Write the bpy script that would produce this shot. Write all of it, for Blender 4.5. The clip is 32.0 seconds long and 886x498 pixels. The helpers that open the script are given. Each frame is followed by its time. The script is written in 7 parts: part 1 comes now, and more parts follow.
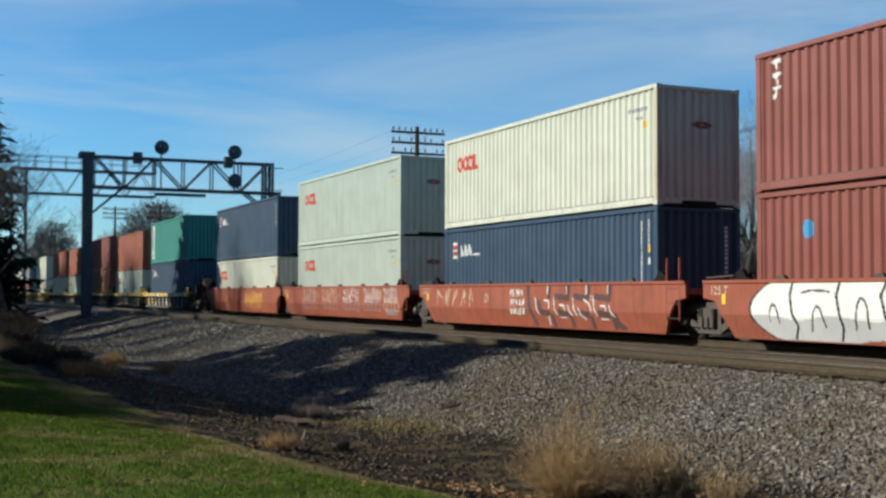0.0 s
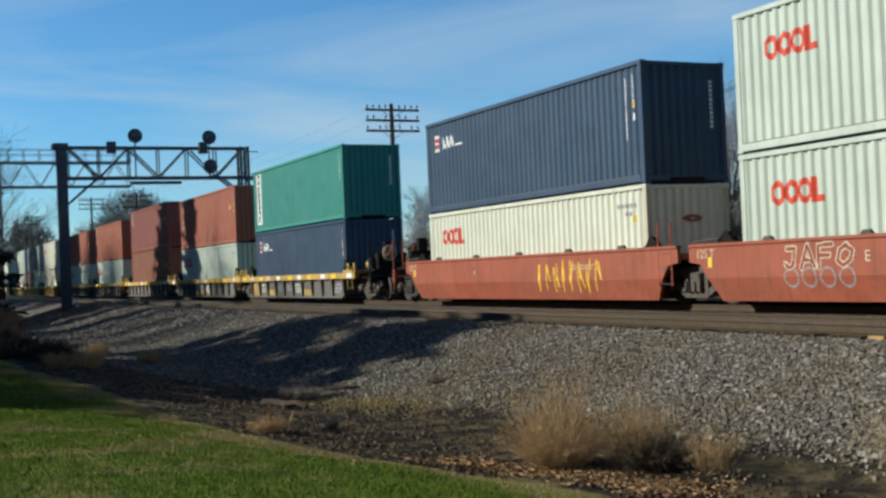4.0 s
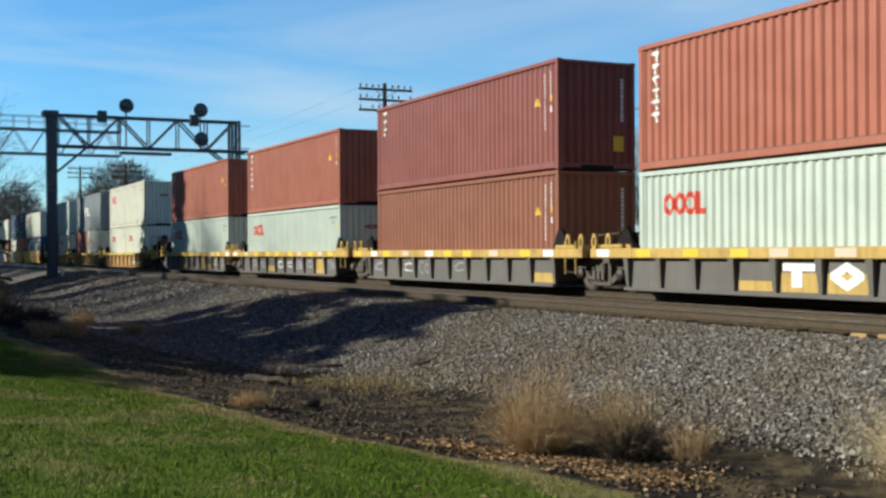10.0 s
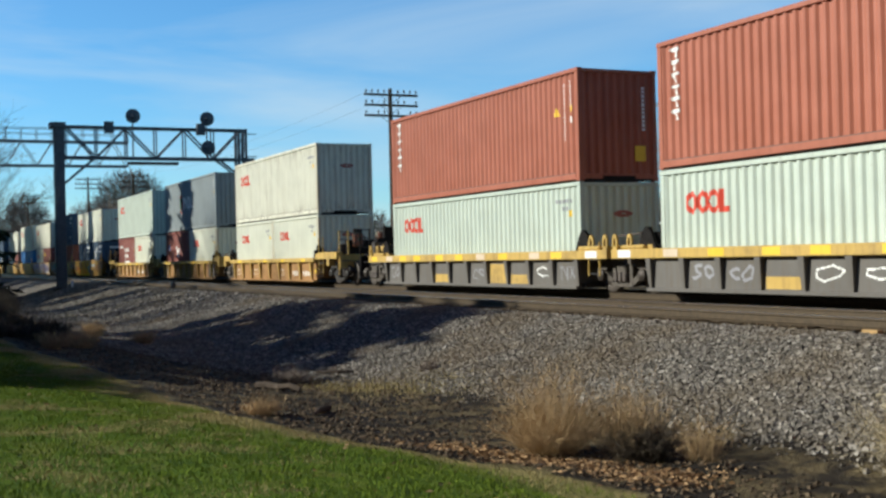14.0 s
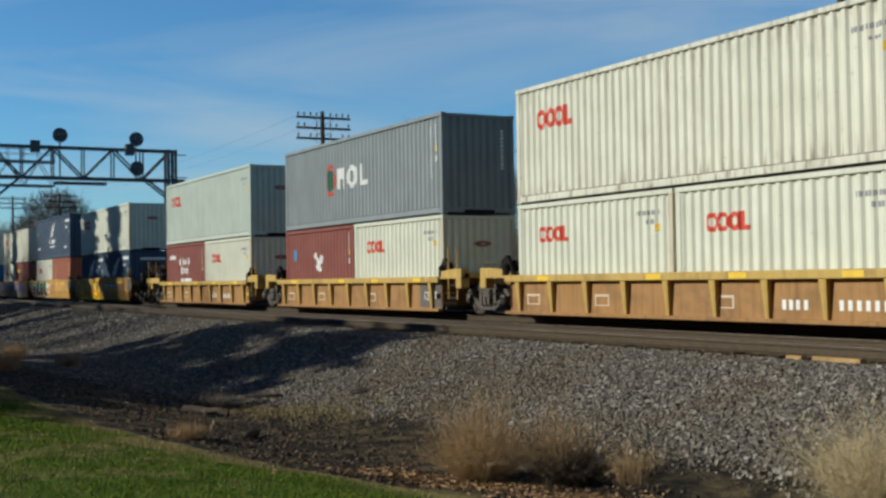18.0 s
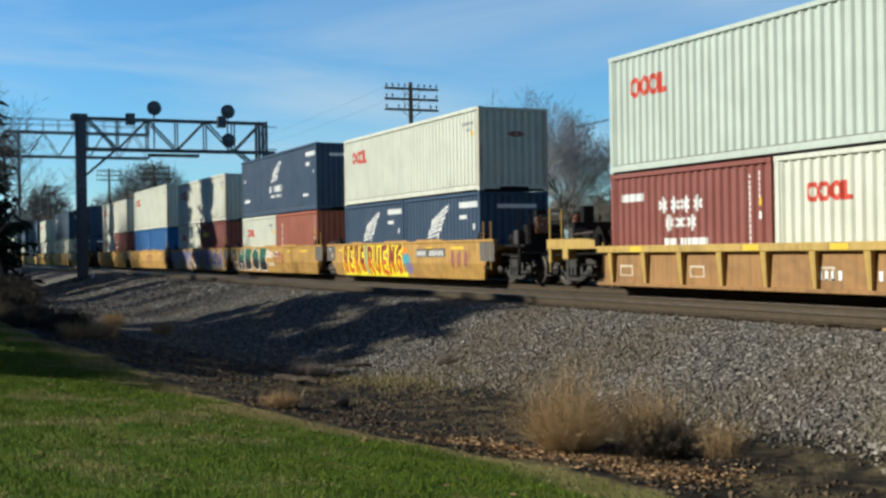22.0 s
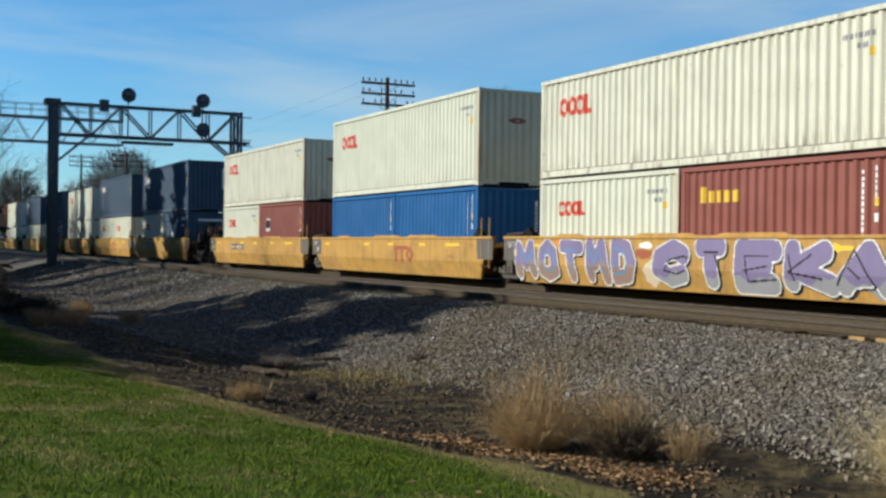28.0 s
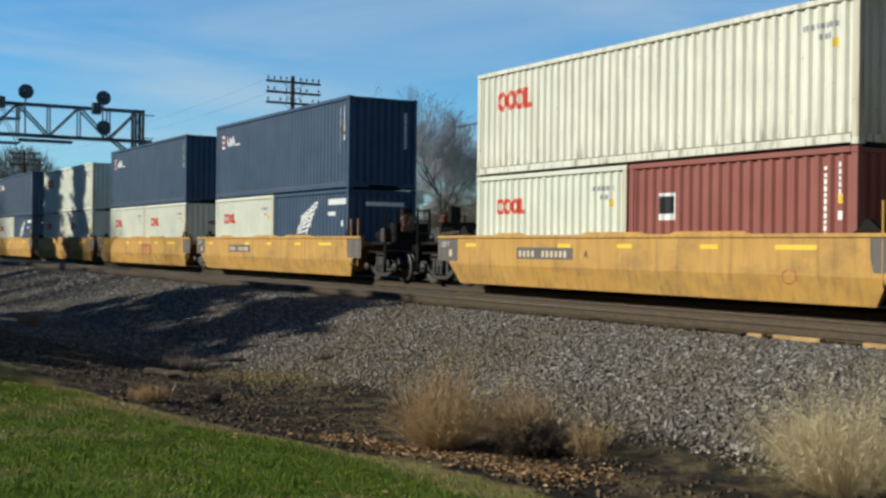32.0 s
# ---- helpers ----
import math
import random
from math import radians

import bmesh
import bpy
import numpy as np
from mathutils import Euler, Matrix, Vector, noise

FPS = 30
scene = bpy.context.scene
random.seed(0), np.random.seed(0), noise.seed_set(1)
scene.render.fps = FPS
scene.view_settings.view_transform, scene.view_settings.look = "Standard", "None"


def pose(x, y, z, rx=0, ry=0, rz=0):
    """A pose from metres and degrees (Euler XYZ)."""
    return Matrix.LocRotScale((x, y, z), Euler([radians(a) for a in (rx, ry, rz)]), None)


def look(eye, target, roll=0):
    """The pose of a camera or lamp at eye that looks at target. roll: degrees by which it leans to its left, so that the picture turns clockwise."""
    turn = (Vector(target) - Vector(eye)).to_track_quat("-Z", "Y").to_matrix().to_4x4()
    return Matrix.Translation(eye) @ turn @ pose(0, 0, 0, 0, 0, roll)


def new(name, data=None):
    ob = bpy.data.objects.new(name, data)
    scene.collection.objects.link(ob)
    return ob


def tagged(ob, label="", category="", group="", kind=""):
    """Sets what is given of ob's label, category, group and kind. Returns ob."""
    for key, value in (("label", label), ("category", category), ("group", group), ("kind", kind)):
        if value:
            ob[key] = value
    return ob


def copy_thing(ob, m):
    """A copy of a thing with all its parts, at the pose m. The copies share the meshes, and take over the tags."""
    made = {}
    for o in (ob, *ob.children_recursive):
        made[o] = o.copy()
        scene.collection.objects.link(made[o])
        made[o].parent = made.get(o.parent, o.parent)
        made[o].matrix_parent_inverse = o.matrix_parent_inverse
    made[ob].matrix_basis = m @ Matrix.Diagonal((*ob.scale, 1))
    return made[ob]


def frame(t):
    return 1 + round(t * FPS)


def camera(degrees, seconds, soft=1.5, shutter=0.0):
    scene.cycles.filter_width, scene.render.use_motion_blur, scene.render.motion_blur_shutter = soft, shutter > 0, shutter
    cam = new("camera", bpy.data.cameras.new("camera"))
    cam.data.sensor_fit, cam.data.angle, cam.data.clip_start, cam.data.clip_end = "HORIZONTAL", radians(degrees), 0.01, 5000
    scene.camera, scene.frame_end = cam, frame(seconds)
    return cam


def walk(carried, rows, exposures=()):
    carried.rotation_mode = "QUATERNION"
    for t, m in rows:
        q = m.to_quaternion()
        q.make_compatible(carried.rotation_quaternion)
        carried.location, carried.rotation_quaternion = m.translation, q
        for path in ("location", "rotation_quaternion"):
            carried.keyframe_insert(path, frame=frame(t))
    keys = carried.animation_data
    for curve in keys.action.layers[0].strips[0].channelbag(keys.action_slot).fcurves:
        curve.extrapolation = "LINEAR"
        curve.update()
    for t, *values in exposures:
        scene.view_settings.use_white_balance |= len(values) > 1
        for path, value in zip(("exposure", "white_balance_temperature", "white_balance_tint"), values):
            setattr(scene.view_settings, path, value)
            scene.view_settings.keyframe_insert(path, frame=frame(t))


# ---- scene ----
EYE = (0.0, -17.82, 1.045)
# seconds, yaw, pitch, roll of the handheld camera
TURNS = (
    (0.0, 65.72, 2.19, -0.14), (0.5, 65.56, 1.88, -0.46), (1.0, 63.89, 1.18, 1.13), (1.5, 62.08, 1.41, 1.74),
    (2.0, 61.39, 0.90, 1.83), (2.5, 59.98, 0.66, 1.80), (3.0, 59.06, 0.87, 1.93), (3.5, 61.76, 0.18, 2.02),
    (4.0, 64.82, 1.01, 2.44), (4.5, 64.64, 1.96, 1.99), (6.5, 65.85, 1.40, 2.25), (7.0, 67.82, 1.38, 2.21),
    (7.5, 68.34, 1.67, 1.32), (8.0, 67.60, 0.61, 0.91), (8.5, 65.80, -0.08, 0.96), (9.0, 65.08, -0.42, 0.77),
    (9.5, 64.91, -0.23, 0.37), (10.0, 64.22, 0.13, 0.33), (10.5, 64.01, 0.50, -0.15), (11.0, 63.08, 0.26, 0.16),
    (11.5, 63.40, -0.28, 0.40), (12.0, 64.11, -0.51, 0.84), (12.5, 64.74, -0.01, 1.34), (13.0, 64.77, 0.01, 1.54),
    (13.5, 64.84, 0.18, 1.46), (15.5, 63.71, 0.76, 1.36), (16.0, 64.32, 0.90, 1.34), (16.5, 64.81, 0.86, 1.09),
    (17.0, 65.47, 1.24, 1.27), (17.5, 63.26, 1.16, 1.20), (18.0, 61.31, 1.42, 0.94), (18.5, 61.09, 1.62, 1.33),
    (19.0, 60.28, 1.21, 1.46), (19.5, 60.83, 1.09, 1.53), (20.0, 63.14, 0.96, 1.78), (20.5, 64.85, 0.44, 1.78),
    (21.0, 66.40, 0.12, 1.92), (21.5, 66.13, -0.33, 1.17), (22.0, 65.54, 0.08, 0.88), (22.5, 66.35, 0.13, 0.53),
    (23.0, 66.64, 0.12, 0.54), (23.5, 66.35, -0.05, 0.05), (24.0, 66.13, -0.01, -0.31), (24.5, 65.94, 0.10, -0.67),
    (26.5, 64.09, -0.21, -1.53), (27.0, 64.17, 0.14, -1.22), (27.5, 64.30, 0.21, -0.83), (28.0, 64.21, -0.09, -0.76),
    (28.5, 64.22, -0.10, -0.77), (29.0, 62.78, 0.39, -0.54), (29.5, 61.13, 0.04, -0.57), (30.0, 60.41, -0.04, -0.42),
    (30.5, 60.34, -0.32, -0.46), (31.0, 60.36, -0.45, -0.88), (31.5, 59.96, 0.01, -0.90), (32.0, 59.70, -0.06, -0.66),
)
cam = camera(40.82, 32.0, soft=2.7, shutter=0.0)
# the camera's own brightening and darkening, in stops
STOPS = ((0, 0.0), (2, -0.12), (4, -0.02), (7.5, 0.33), (9, 0.27), (10, 0.24), (12, 0.40), (13, 0.34), (16, -0.02), (17, -0.12), (19, -0.38), (20, -0.12), (22.5, 0.12), (24, 0.28), (28, 0.03), (29, -0.08), (32, -0.02))
walk(cam, [(t, pose(*EYE, 90 + p, r, w)) for t, w, p, r in TURNS], STOPS)

# ---- world and light ----
SUN_AZ = radians(207.0)     # where the sun stands, clockwise from +y
SUN_EL = radians(24.0)
world = bpy.data.worlds.new("world")
scene.world = world
world.use_nodes = True
wn, wl = world.node_tree.nodes, world.node_tree.links
wbg = wn["Background"]
sky = wn.new("ShaderNodeTexSky")
sky.sky_type = "NISHITA"
sky.sun_disc = False
sky.sun_elevation, sky.sun_rotation = SUN_EL, SUN_AZ
sky.air_density, sky.dust_density, sky.ozone_density = 1.0, 0.0, 4.0
# thin cirrus, stretched along the horizon
wco = wn.new("ShaderNodeTexCoord")
wmp = wn.new("ShaderNodeMapping")
wmp.inputs["Scale"].default_value = (1.3, 1.3, 9.0)
wnz = wn.new("ShaderNodeTexNoise")
wnz.inputs["Scale"].default_value, wnz.inputs["Detail"].default_value = 1.6, 6.0
wnz.inputs["Roughness"].default_value, wnz.inputs["Distortion"].default_value = 0.55, 0.5
wrp = wn.new("ShaderNodeMapRange")
wrp.inputs["From Min"].default_value, wrp.inputs["From Max"].default_value = 0.40, 0.80
wrp.inputs["To Max"].default_value = 0.75
wmx = wn.new("ShaderNodeMix")
wmx.data_type = "RGBA"
wmx.inputs["B"].default_value = (4.5, 5.5, 6.1, 1)
wl.new(wco.outputs["Generated"], wmp.inputs["Vector"])
wl.new(wmp.outputs["Vector"], wnz.inputs["Vector"])
wl.new(wnz.outputs["Fac"], wrp.inputs["Value"])
wl.new(wrp.outputs["Result"], wmx.inputs["Factor"])
wtint = wn.new("ShaderNodeMix")
wtint.data_type, wtint.blend_type = "RGBA", "MULTIPLY"
wtint.inputs["Factor"].default_value = 1.0
wtint.inputs["B"].default_value = (0.60, 1.0, 1.20, 1)
wl.new(sky.outputs["Color"], wtint.inputs["A"])
wl.new(wtint.outputs["Result"], wmx.inputs["A"])
# the blue deepens towards the zenith
wsep = wn.new("ShaderNodeSeparateXYZ")
wl.new(wco.outputs["Generated"], wsep.inputs["Vector"])
wdeep = wn.new("ShaderNodeMapRange")
for wk, wv in zip(("From Min", "From Max", "To Min", "To Max"), (0.29, 0.56, 1.0, 0.0)):
    wdeep.inputs[wk].default_value = wv
wl.new(wsep.outputs["Z"], wdeep.inputs["Value"])
wtop = wn.new("ShaderNodeMix")
wtop.data_type = "RGBA"
wtop.inputs["A"].default_value, wtop.inputs["B"].default_value = (0.11, 0.19, 0.34, 1), (1, 1, 1, 1)
wl.new(wdeep.outputs["Result"], wtop.inputs["Factor"])
wzen = wn.new("ShaderNodeMix")
wzen.data_type, wzen.blend_type = "RGBA", "MULTIPLY"
wzen.inputs["Factor"].default_value = 1.0
wl.new(wmx.outputs["Result"], wzen.inputs["A"])
wl.new(wtop.outputs["Result"], wzen.inputs["B"])
wl.new(wzen.outputs["Result"], wbg.inputs["Color"])
wbg.inputs["Strength"].default_value = 0.118
sun = new("sun", bpy.data.lights.new("sun", "SUN"))
sun.data.energy, sun.data.angle, sun.data.color = 5.0, radians(0.6), (0.95, 0.945, 0.845)
SUN_DIR = Vector((math.sin(SUN_AZ) * math.cos(SUN_EL), math.cos(SUN_AZ) * math.cos(SUN_EL), math.sin(SUN_EL)))
sun.matrix_world = look(SUN_DIR * 50, (0, 0, 0))

# ---- materials ----
def ramp(nt, fac, stops):
    r = nt.nodes.new("ShaderNodeValToRGB")
    els = r.color_ramp.elements
    while len(els) < len(stops):
        els.new(0.5)
    for e, (pos, col) in zip(els, stops):
        e.position, e.color = pos, (*col, 1)
    nt.links.new(fac, r.inputs["Fac"])
    return r.outputs["Color"]


def noise_out(nt, scale, detail=4.0, rough=0.55, stretch=(1, 1, 1), coords="Object"):
    tc = nt.nodes.new("ShaderNodeTexCoord")
    mp = nt.nodes.new("ShaderNodeMapping")
    mp.inputs["Scale"].default_value = stretch
    nz = nt.nodes.new("ShaderNodeTexNoise")
    nz.inputs["Scale"].default_value, nz.inputs["Detail"].default_value, nz.inputs["Roughness"].default_value = scale, detail, rough
    nt.links.new(tc.outputs[coords], mp.inputs["Vector"])
    nt.links.new(mp.outputs["Vector"], nz.inputs["Vector"])
    return nz.outputs["Fac"]


def blend(nt, fac, a, b, mode="MIX"):
    m = nt.nodes.new("ShaderNodeMix")
    m.data_type, m.blend_type = "RGBA", mode
    for sock, v in ((m.inputs["Factor"], fac), (m.inputs["A"], a), (m.inputs["B"], b)):
        if isinstance(v, (int, float)):
            sock.default_value = v
        elif isinstance(v, tuple):
            sock.default_value = (*v, 1)
        else:
            nt.links.new(v, sock)
    return m.outputs["Result"]


def bump(nt, bsdf, height, strength, dist):
    b = nt.nodes.new("ShaderNodeBump")
    b.inputs["Strength"].default_value, b.inputs["Distance"].default_value = strength, dist
    nt.links.new(height, b.inputs["Height"])
    nt.links.new(b.outputs["Normal"], bsdf.inputs["Normal"])


def remap(nt, v, a, b, c=0.0, d=1.0):
    m = nt.nodes.new("ShaderNodeMapRange")
    for k, x in zip(("From Min", "From Max", "To Min", "To Max"), (a, b, c, d)):
        m.inputs[k].default_value = x
    nt.links.new(v, m.inputs["Value"])
    return m.outputs["Result"]


def base_mat(name, rough=0.6, metal=0.0):
    m = bpy.data.materials.new(name)
    m.use_nodes = True
    b = m.node_tree.nodes["Principled BSDF"]
    b.inputs["Roughness"].default_value, b.inputs["Metallic"].default_value = rough, metal
    if rough >= 0.8:
        b.inputs["Specular IOR Level"].default_value = 0.12
    return m, m.node_tree, b


def painted(name, col, rust=0.25, rough=0.5, dirt=(0.10, 0.085, 0.07), dirt_amount=0.35, drips=0.0, blotch=0.0):
    """Weathered paint on steel: faded patches, dirt running down, small rust spots."""
    m, nt, b = base_mat(name, rough)
    b.inputs["Specular IOR Level"].default_value = 0.32
    big = noise_out(nt, 0.9, 3.0)
    c = blend(nt, remap(nt, big, 0.3, 0.7), col, tuple(min(1.0, v * 1.12 + 0.015) for v in col))
    runs = noise_out(nt, 1.0, 5.0, 0.6, (7.0, 7.0, 0.5))
    c = blend(nt, remap(nt, runs, 0.48, 0.80, 0.0, dirt_amount), c, dirt)
    spots = noise_out(nt, 5.0, 6.0, 0.7)
    c = blend(nt, remap(nt, spots, 0.62, 0.72, 0.0, rust), c, (0.16, 0.07, 0.03))
    if blotch:
        smudge = noise_out(nt, 0.75, 6.0, 0.65, (1.0, 1.0, 1.6))
        c = blend(nt, remap(nt, smudge, 0.50, 0.72, 0.0, blotch), c, dirt)
    if drips:
        # rust weeping from the foot of the ribs and down from the roof
        sep = nt.nodes.new("ShaderNodeSeparateXYZ")
        tc = nt.nodes.new("ShaderNodeTexCoord")
        nt.links.new(tc.outputs["Object"], sep.inputs["Vector"])
        weep = noise_out(nt, 1.0, 3.0, 0.5, (9.0, 9.0, 1.6))
        for lo, hi, amount in ((0.60, 0.15, drips), (1.9, 2.8, drips * 0.6)):
            k = nt.nodes.new("ShaderNodeMath")
            k.operation = "MULTIPLY"
            nt.links.new(remap(nt, sep.outputs["Z"], lo, hi, 0.0, 1.0), k.inputs[0])
            nt.links.new(remap(nt, weep, 0.50, 0.72, 0.0, amount), k.inputs[1])
            c = blend(nt, k.outputs[0], c, (0.15, 0.095, 0.05))
    nt.links.new(c, b.inputs["Base Color"])
    fine = noise_out(nt, 30.0, 3.0)
    nt.links.new(remap(nt, runs, 0.2, 0.8, rough - 0.1, rough + 0.2), b.inputs["Roughness"])
    bump(nt, b, fine, 0.15, 0.004)
    return m


def plain(name, col, rough=0.7, vary=0.25, scale=6.0, metal=0.0):
    m, nt, b = base_mat(name, rough, metal)
    n = noise_out(nt, scale, 5.0, 0.6)
    lo = tuple(v * (1 - vary) for v in col)
    hi = tuple(min(1.0, v * (1 + vary)) for v in col)
    nt.links.new(blend(nt, remap(nt, n, 0.3, 0.7), lo, hi), b.inputs["Base Color"])
    bump(nt, b, n, 0.2, 0.01)
    return m
M = {}
M["cream"] = painted("container_cream", (0.645, 0.655, 0.535), 0.22, 0.5, (0.26, 0.21, 0.14), 0.20, 0.30)
M["grey_cream"] = painted("container_grey_cream", (0.49, 0.555, 0.475), 0.12, 0.5, (0.25, 0.23, 0.18), 0.30)
M["navy"] = painted("container_navy", (0.034, 0.070, 0.122), 0.12, 0.45, (0.06, 0.07, 0.08), 0.28)
M["blue"] = painted("container_blue", (0.006, 0.115, 0.33), 0.08, 0.42, (0.05, 0.06, 0.10), 0.20)
M["green"] = painted("container_green", (0.035, 0.26, 0.215), 0.10, 0.45, (0.05, 0.12, 0.09), 0.25)
M["brick"] = painted("container_brick_red", (0.37, 0.112, 0.062), 0.18, 0.5, (0.14, 0.06, 0.04), 0.30)
M["maroon"] = painted("container_maroon", (0.25, 0.072, 0.054), 0.15, 0.5, (0.12, 0.055, 0.04), 0.28)
M["grey"] = painted("container_grey", (0.23, 0.265, 0.27), 0.15, 0.5, (0.10, 0.09, 0.07), 0.30)
M["rust_brown"] = painted("container_rust_brown", (0.27, 0.10, 0.055), 0.2, 0.5, (0.12, 0.06, 0.04), 0.35)
M["black_iron"] = plain("black_iron", (0.015, 0.013, 0.012), 0.8, 0.4, 8.0)
M["orange"] = painted("container_orange", (0.45, 0.14, 0.05), 0.15, 0.5, (0.16, 0.07, 0.04), 0.25)
M["cream_stained"] = painted("stained_cream", (0.65, 0.64, 0.52), 0.45, 0.55, (0.22, 0.15, 0.07), 0.36, 0.75)
M["cream_post"] = painted("rusty_cream_post", (0.55, 0.50, 0.38), 0.55, 0.6, (0.26, 0.13, 0.05), 0.75)
M["steel_dark"] = plain("dark_steel", (0.035, 0.032, 0.03), 0.65, 0.35, 8.0)
M["casting"] = plain("corner_steel", (0.10, 0.075, 0.06), 0.6, 0.4, 20.0)
M["car_red"] = painted("car_red", (0.335, 0.083, 0.042), 0.25, 0.55, (0.09, 0.05, 0.035), 0.50, 0.0, 0.4)
M["car_yellow"] = painted("car_yellow", (0.50, 0.275, 0.062), 0.30, 0.6, (0.16, 0.10, 0.05), 0.62, 0.0, 0.6)
M["car_orange"] = painted("car_orange", (0.36, 0.185, 0.06), 0.40, 0.6, (0.12, 0.07, 0.035), 0.68, 0.0, 0.6)
M["sill_yellow"] = painted("sill_yellow", (0.52, 0.34, 0.085), 0.35, 0.55, (0.16, 0.10, 0.05), 0.60, 0.0, 0.6)
M["soot"] = painted("sooty_grey", (0.12, 0.105, 0.09), 0.30, 0.7, (0.05, 0.045, 0.04), 0.6)
M["car_black"] = painted("car_black", (0.125, 0.115, 0.102), 0.30, 0.6, (0.14, 0.10, 0.065), 0.45)
M["white"] = painted("white_paint", (0.78, 0.78, 0.74), 0.05, 0.55, (0.4, 0.36, 0.3), 0.2)
M["bright_yellow"] = painted("yellow_paint", (0.80, 0.52, 0.04), 0.05, 0.5, (0.3, 0.2, 0.08), 0.2)
M["red_paint"] = painted("red_paint", (0.62, 0.06, 0.03), 0.05, 0.5, (0.25, 0.05, 0.03), 0.2)
M["stencil_rail"] = plain("worn_pale_rail", (0.45, 0.42, 0.36), 0.6, 0.3, 12.0)
M["wheel"] = plain("wheel_steel", (0.06, 0.047, 0.037), 0.6, 0.3, 10.0, 0.3)
M["truck"] = plain("truck_steel", (0.085, 0.070, 0.055), 0.75, 0.4, 9.0)
M["truck_sooty"] = plain("sooty_truck_steel", (0.034, 0.029, 0.025), 0.7, 0.5, 9.0)
M["rail"] = plain("rail_steel", (0.075, 0.052, 0.029), 0.6, 0.35, 12.0, 0.4)
M["rail_top"] = plain("polished_rail", (0.42, 0.40, 0.38), 0.25, 0.15, 30.0, 0.9)
M["tie"] = plain("weathered_tie", (0.092, 0.066, 0.034), 0.9, 0.5, 7.0)
M["bridge"] = plain("bridge_steel", (0.055, 0.068, 0.085), 0.6, 0.3, 4.0)
M["pole"] = plain("pole_wood", (0.085, 0.065, 0.05), 0.85, 0.35, 5.0)
M["bark"] = plain("bark", (0.10, 0.085, 0.075), 0.9, 0.35, 6.0)


# ---- small builders ----
def mesh_of(name, verts, faces, mats, smooth=False):
    me = bpy.data.meshes.new(name)
    me.from_pydata(verts, [], faces)
    for m in (mats if isinstance(mats, (list, tuple)) else [mats]):
        me.materials.append(m)
    if smooth:
        me.shade_smooth()
    return me


def link(name, me, parent=None, label=""):
    ob = new(name, me)
    ob.parent = parent
    return tagged(ob, label) if label else ob


def part(name, bm, mat, parent, label="", at=None):
    me = bpy.data.meshes.new(name)
    bm.to_mesh(me)
    bm.free()
    me.materials.append(mat)
    ob = link(name, me, parent, label)
    if at is not None:
        ob.matrix_basis = at
    return ob


def again(ob, m, name=None):
    """The same part once more, on the same mesh, at another pose."""
    o = ob.copy()
    scene.collection.objects.link(o)
    o.matrix_basis = m
    return o


def box(bm, x0, x1, y0, y1, z0, z1, bevel=0.0):
    vs = [bm.verts.new((x, y, z)) for x in (x0, x1) for y in (y0, y1) for z in (z0, z1)]
    fs = [bm.faces.new([vs[i] for i in f]) for f in ((0, 1, 3, 2), (4, 6, 7, 5), (0, 4, 5, 1), (2, 3, 7, 6), (0, 2, 6, 4), (1, 5, 7, 3))]
    if bevel:
        es = list({e for f in fs for e in f.edges})
        bmesh.ops.bevel(bm, geom=es, offset=bevel, segments=1, affect="EDGES")


def prism(bm, poly, y0, y1):
    """A polygon in x and z, given thickness along y."""
    a = [bm.verts.new((x, y0, z)) for x, z in poly]
    b = [bm.verts.new((x, y1, z)) for x, z in poly]
    n = len(poly)
    bm.faces.new(a)
    bm.faces.new(b[::-1])
    for i in range(n):
        bm.faces.new((a[i], b[i], b[(i + 1) % n], a[(i + 1) % n]))
    bmesh.ops.recalc_face_normals(bm, faces=bm.faces)


def rod(bm, p, q, r, n=6, r2=None):
    p, q = Vector(p), Vector(q)
    w = (q - p).normalized()
    u = w.orthogonal().normalized()
    v = w.cross(u)
    r2 = r if r2 is None else r2
    ring = [[bm.verts.new(c + (u * math.cos(k * math.tau / n) + v * math.sin(k * math.tau / n)) * s) for k in range(n)] for c, s in ((p, r), (q, r2))]
    for k in range(n):
        bm.faces.new((ring[0][k], ring[0][(k + 1) % n], ring[1][(k + 1) % n], ring[1][k]))
    bm.faces.new(ring[0][::-1])
    bm.faces.new(ring[1])


def lathe(bm, prof, axis="y", n=20):
    """Rings of (radius, place along the axis)."""
    rings = []
    for r, a in prof:
        rings.append([bm.verts.new((r * math.cos(k * math.tau / n), a, r * math.sin(k * math.tau / n)) if axis == "y" else
                                   ((a, r * math.cos(k * math.tau / n), r * math.sin(k * math.tau / n)) if axis == "x" else
                                    (r * math.cos(k * math.tau / n), r * math.sin(k * math.tau / n), a))) for k in range(n)])
    for a, b in zip(rings, rings[1:]):
        for k in range(n):
            bm.faces.new((a[k], a[(k + 1) % n], b[(k + 1) % n], b[k]))
    bm.faces.new(rings[0][::-1])
    bm.faces.new(rings[-1])
    bmesh.ops.recalc_face_normals(bm, faces=bm.faces)


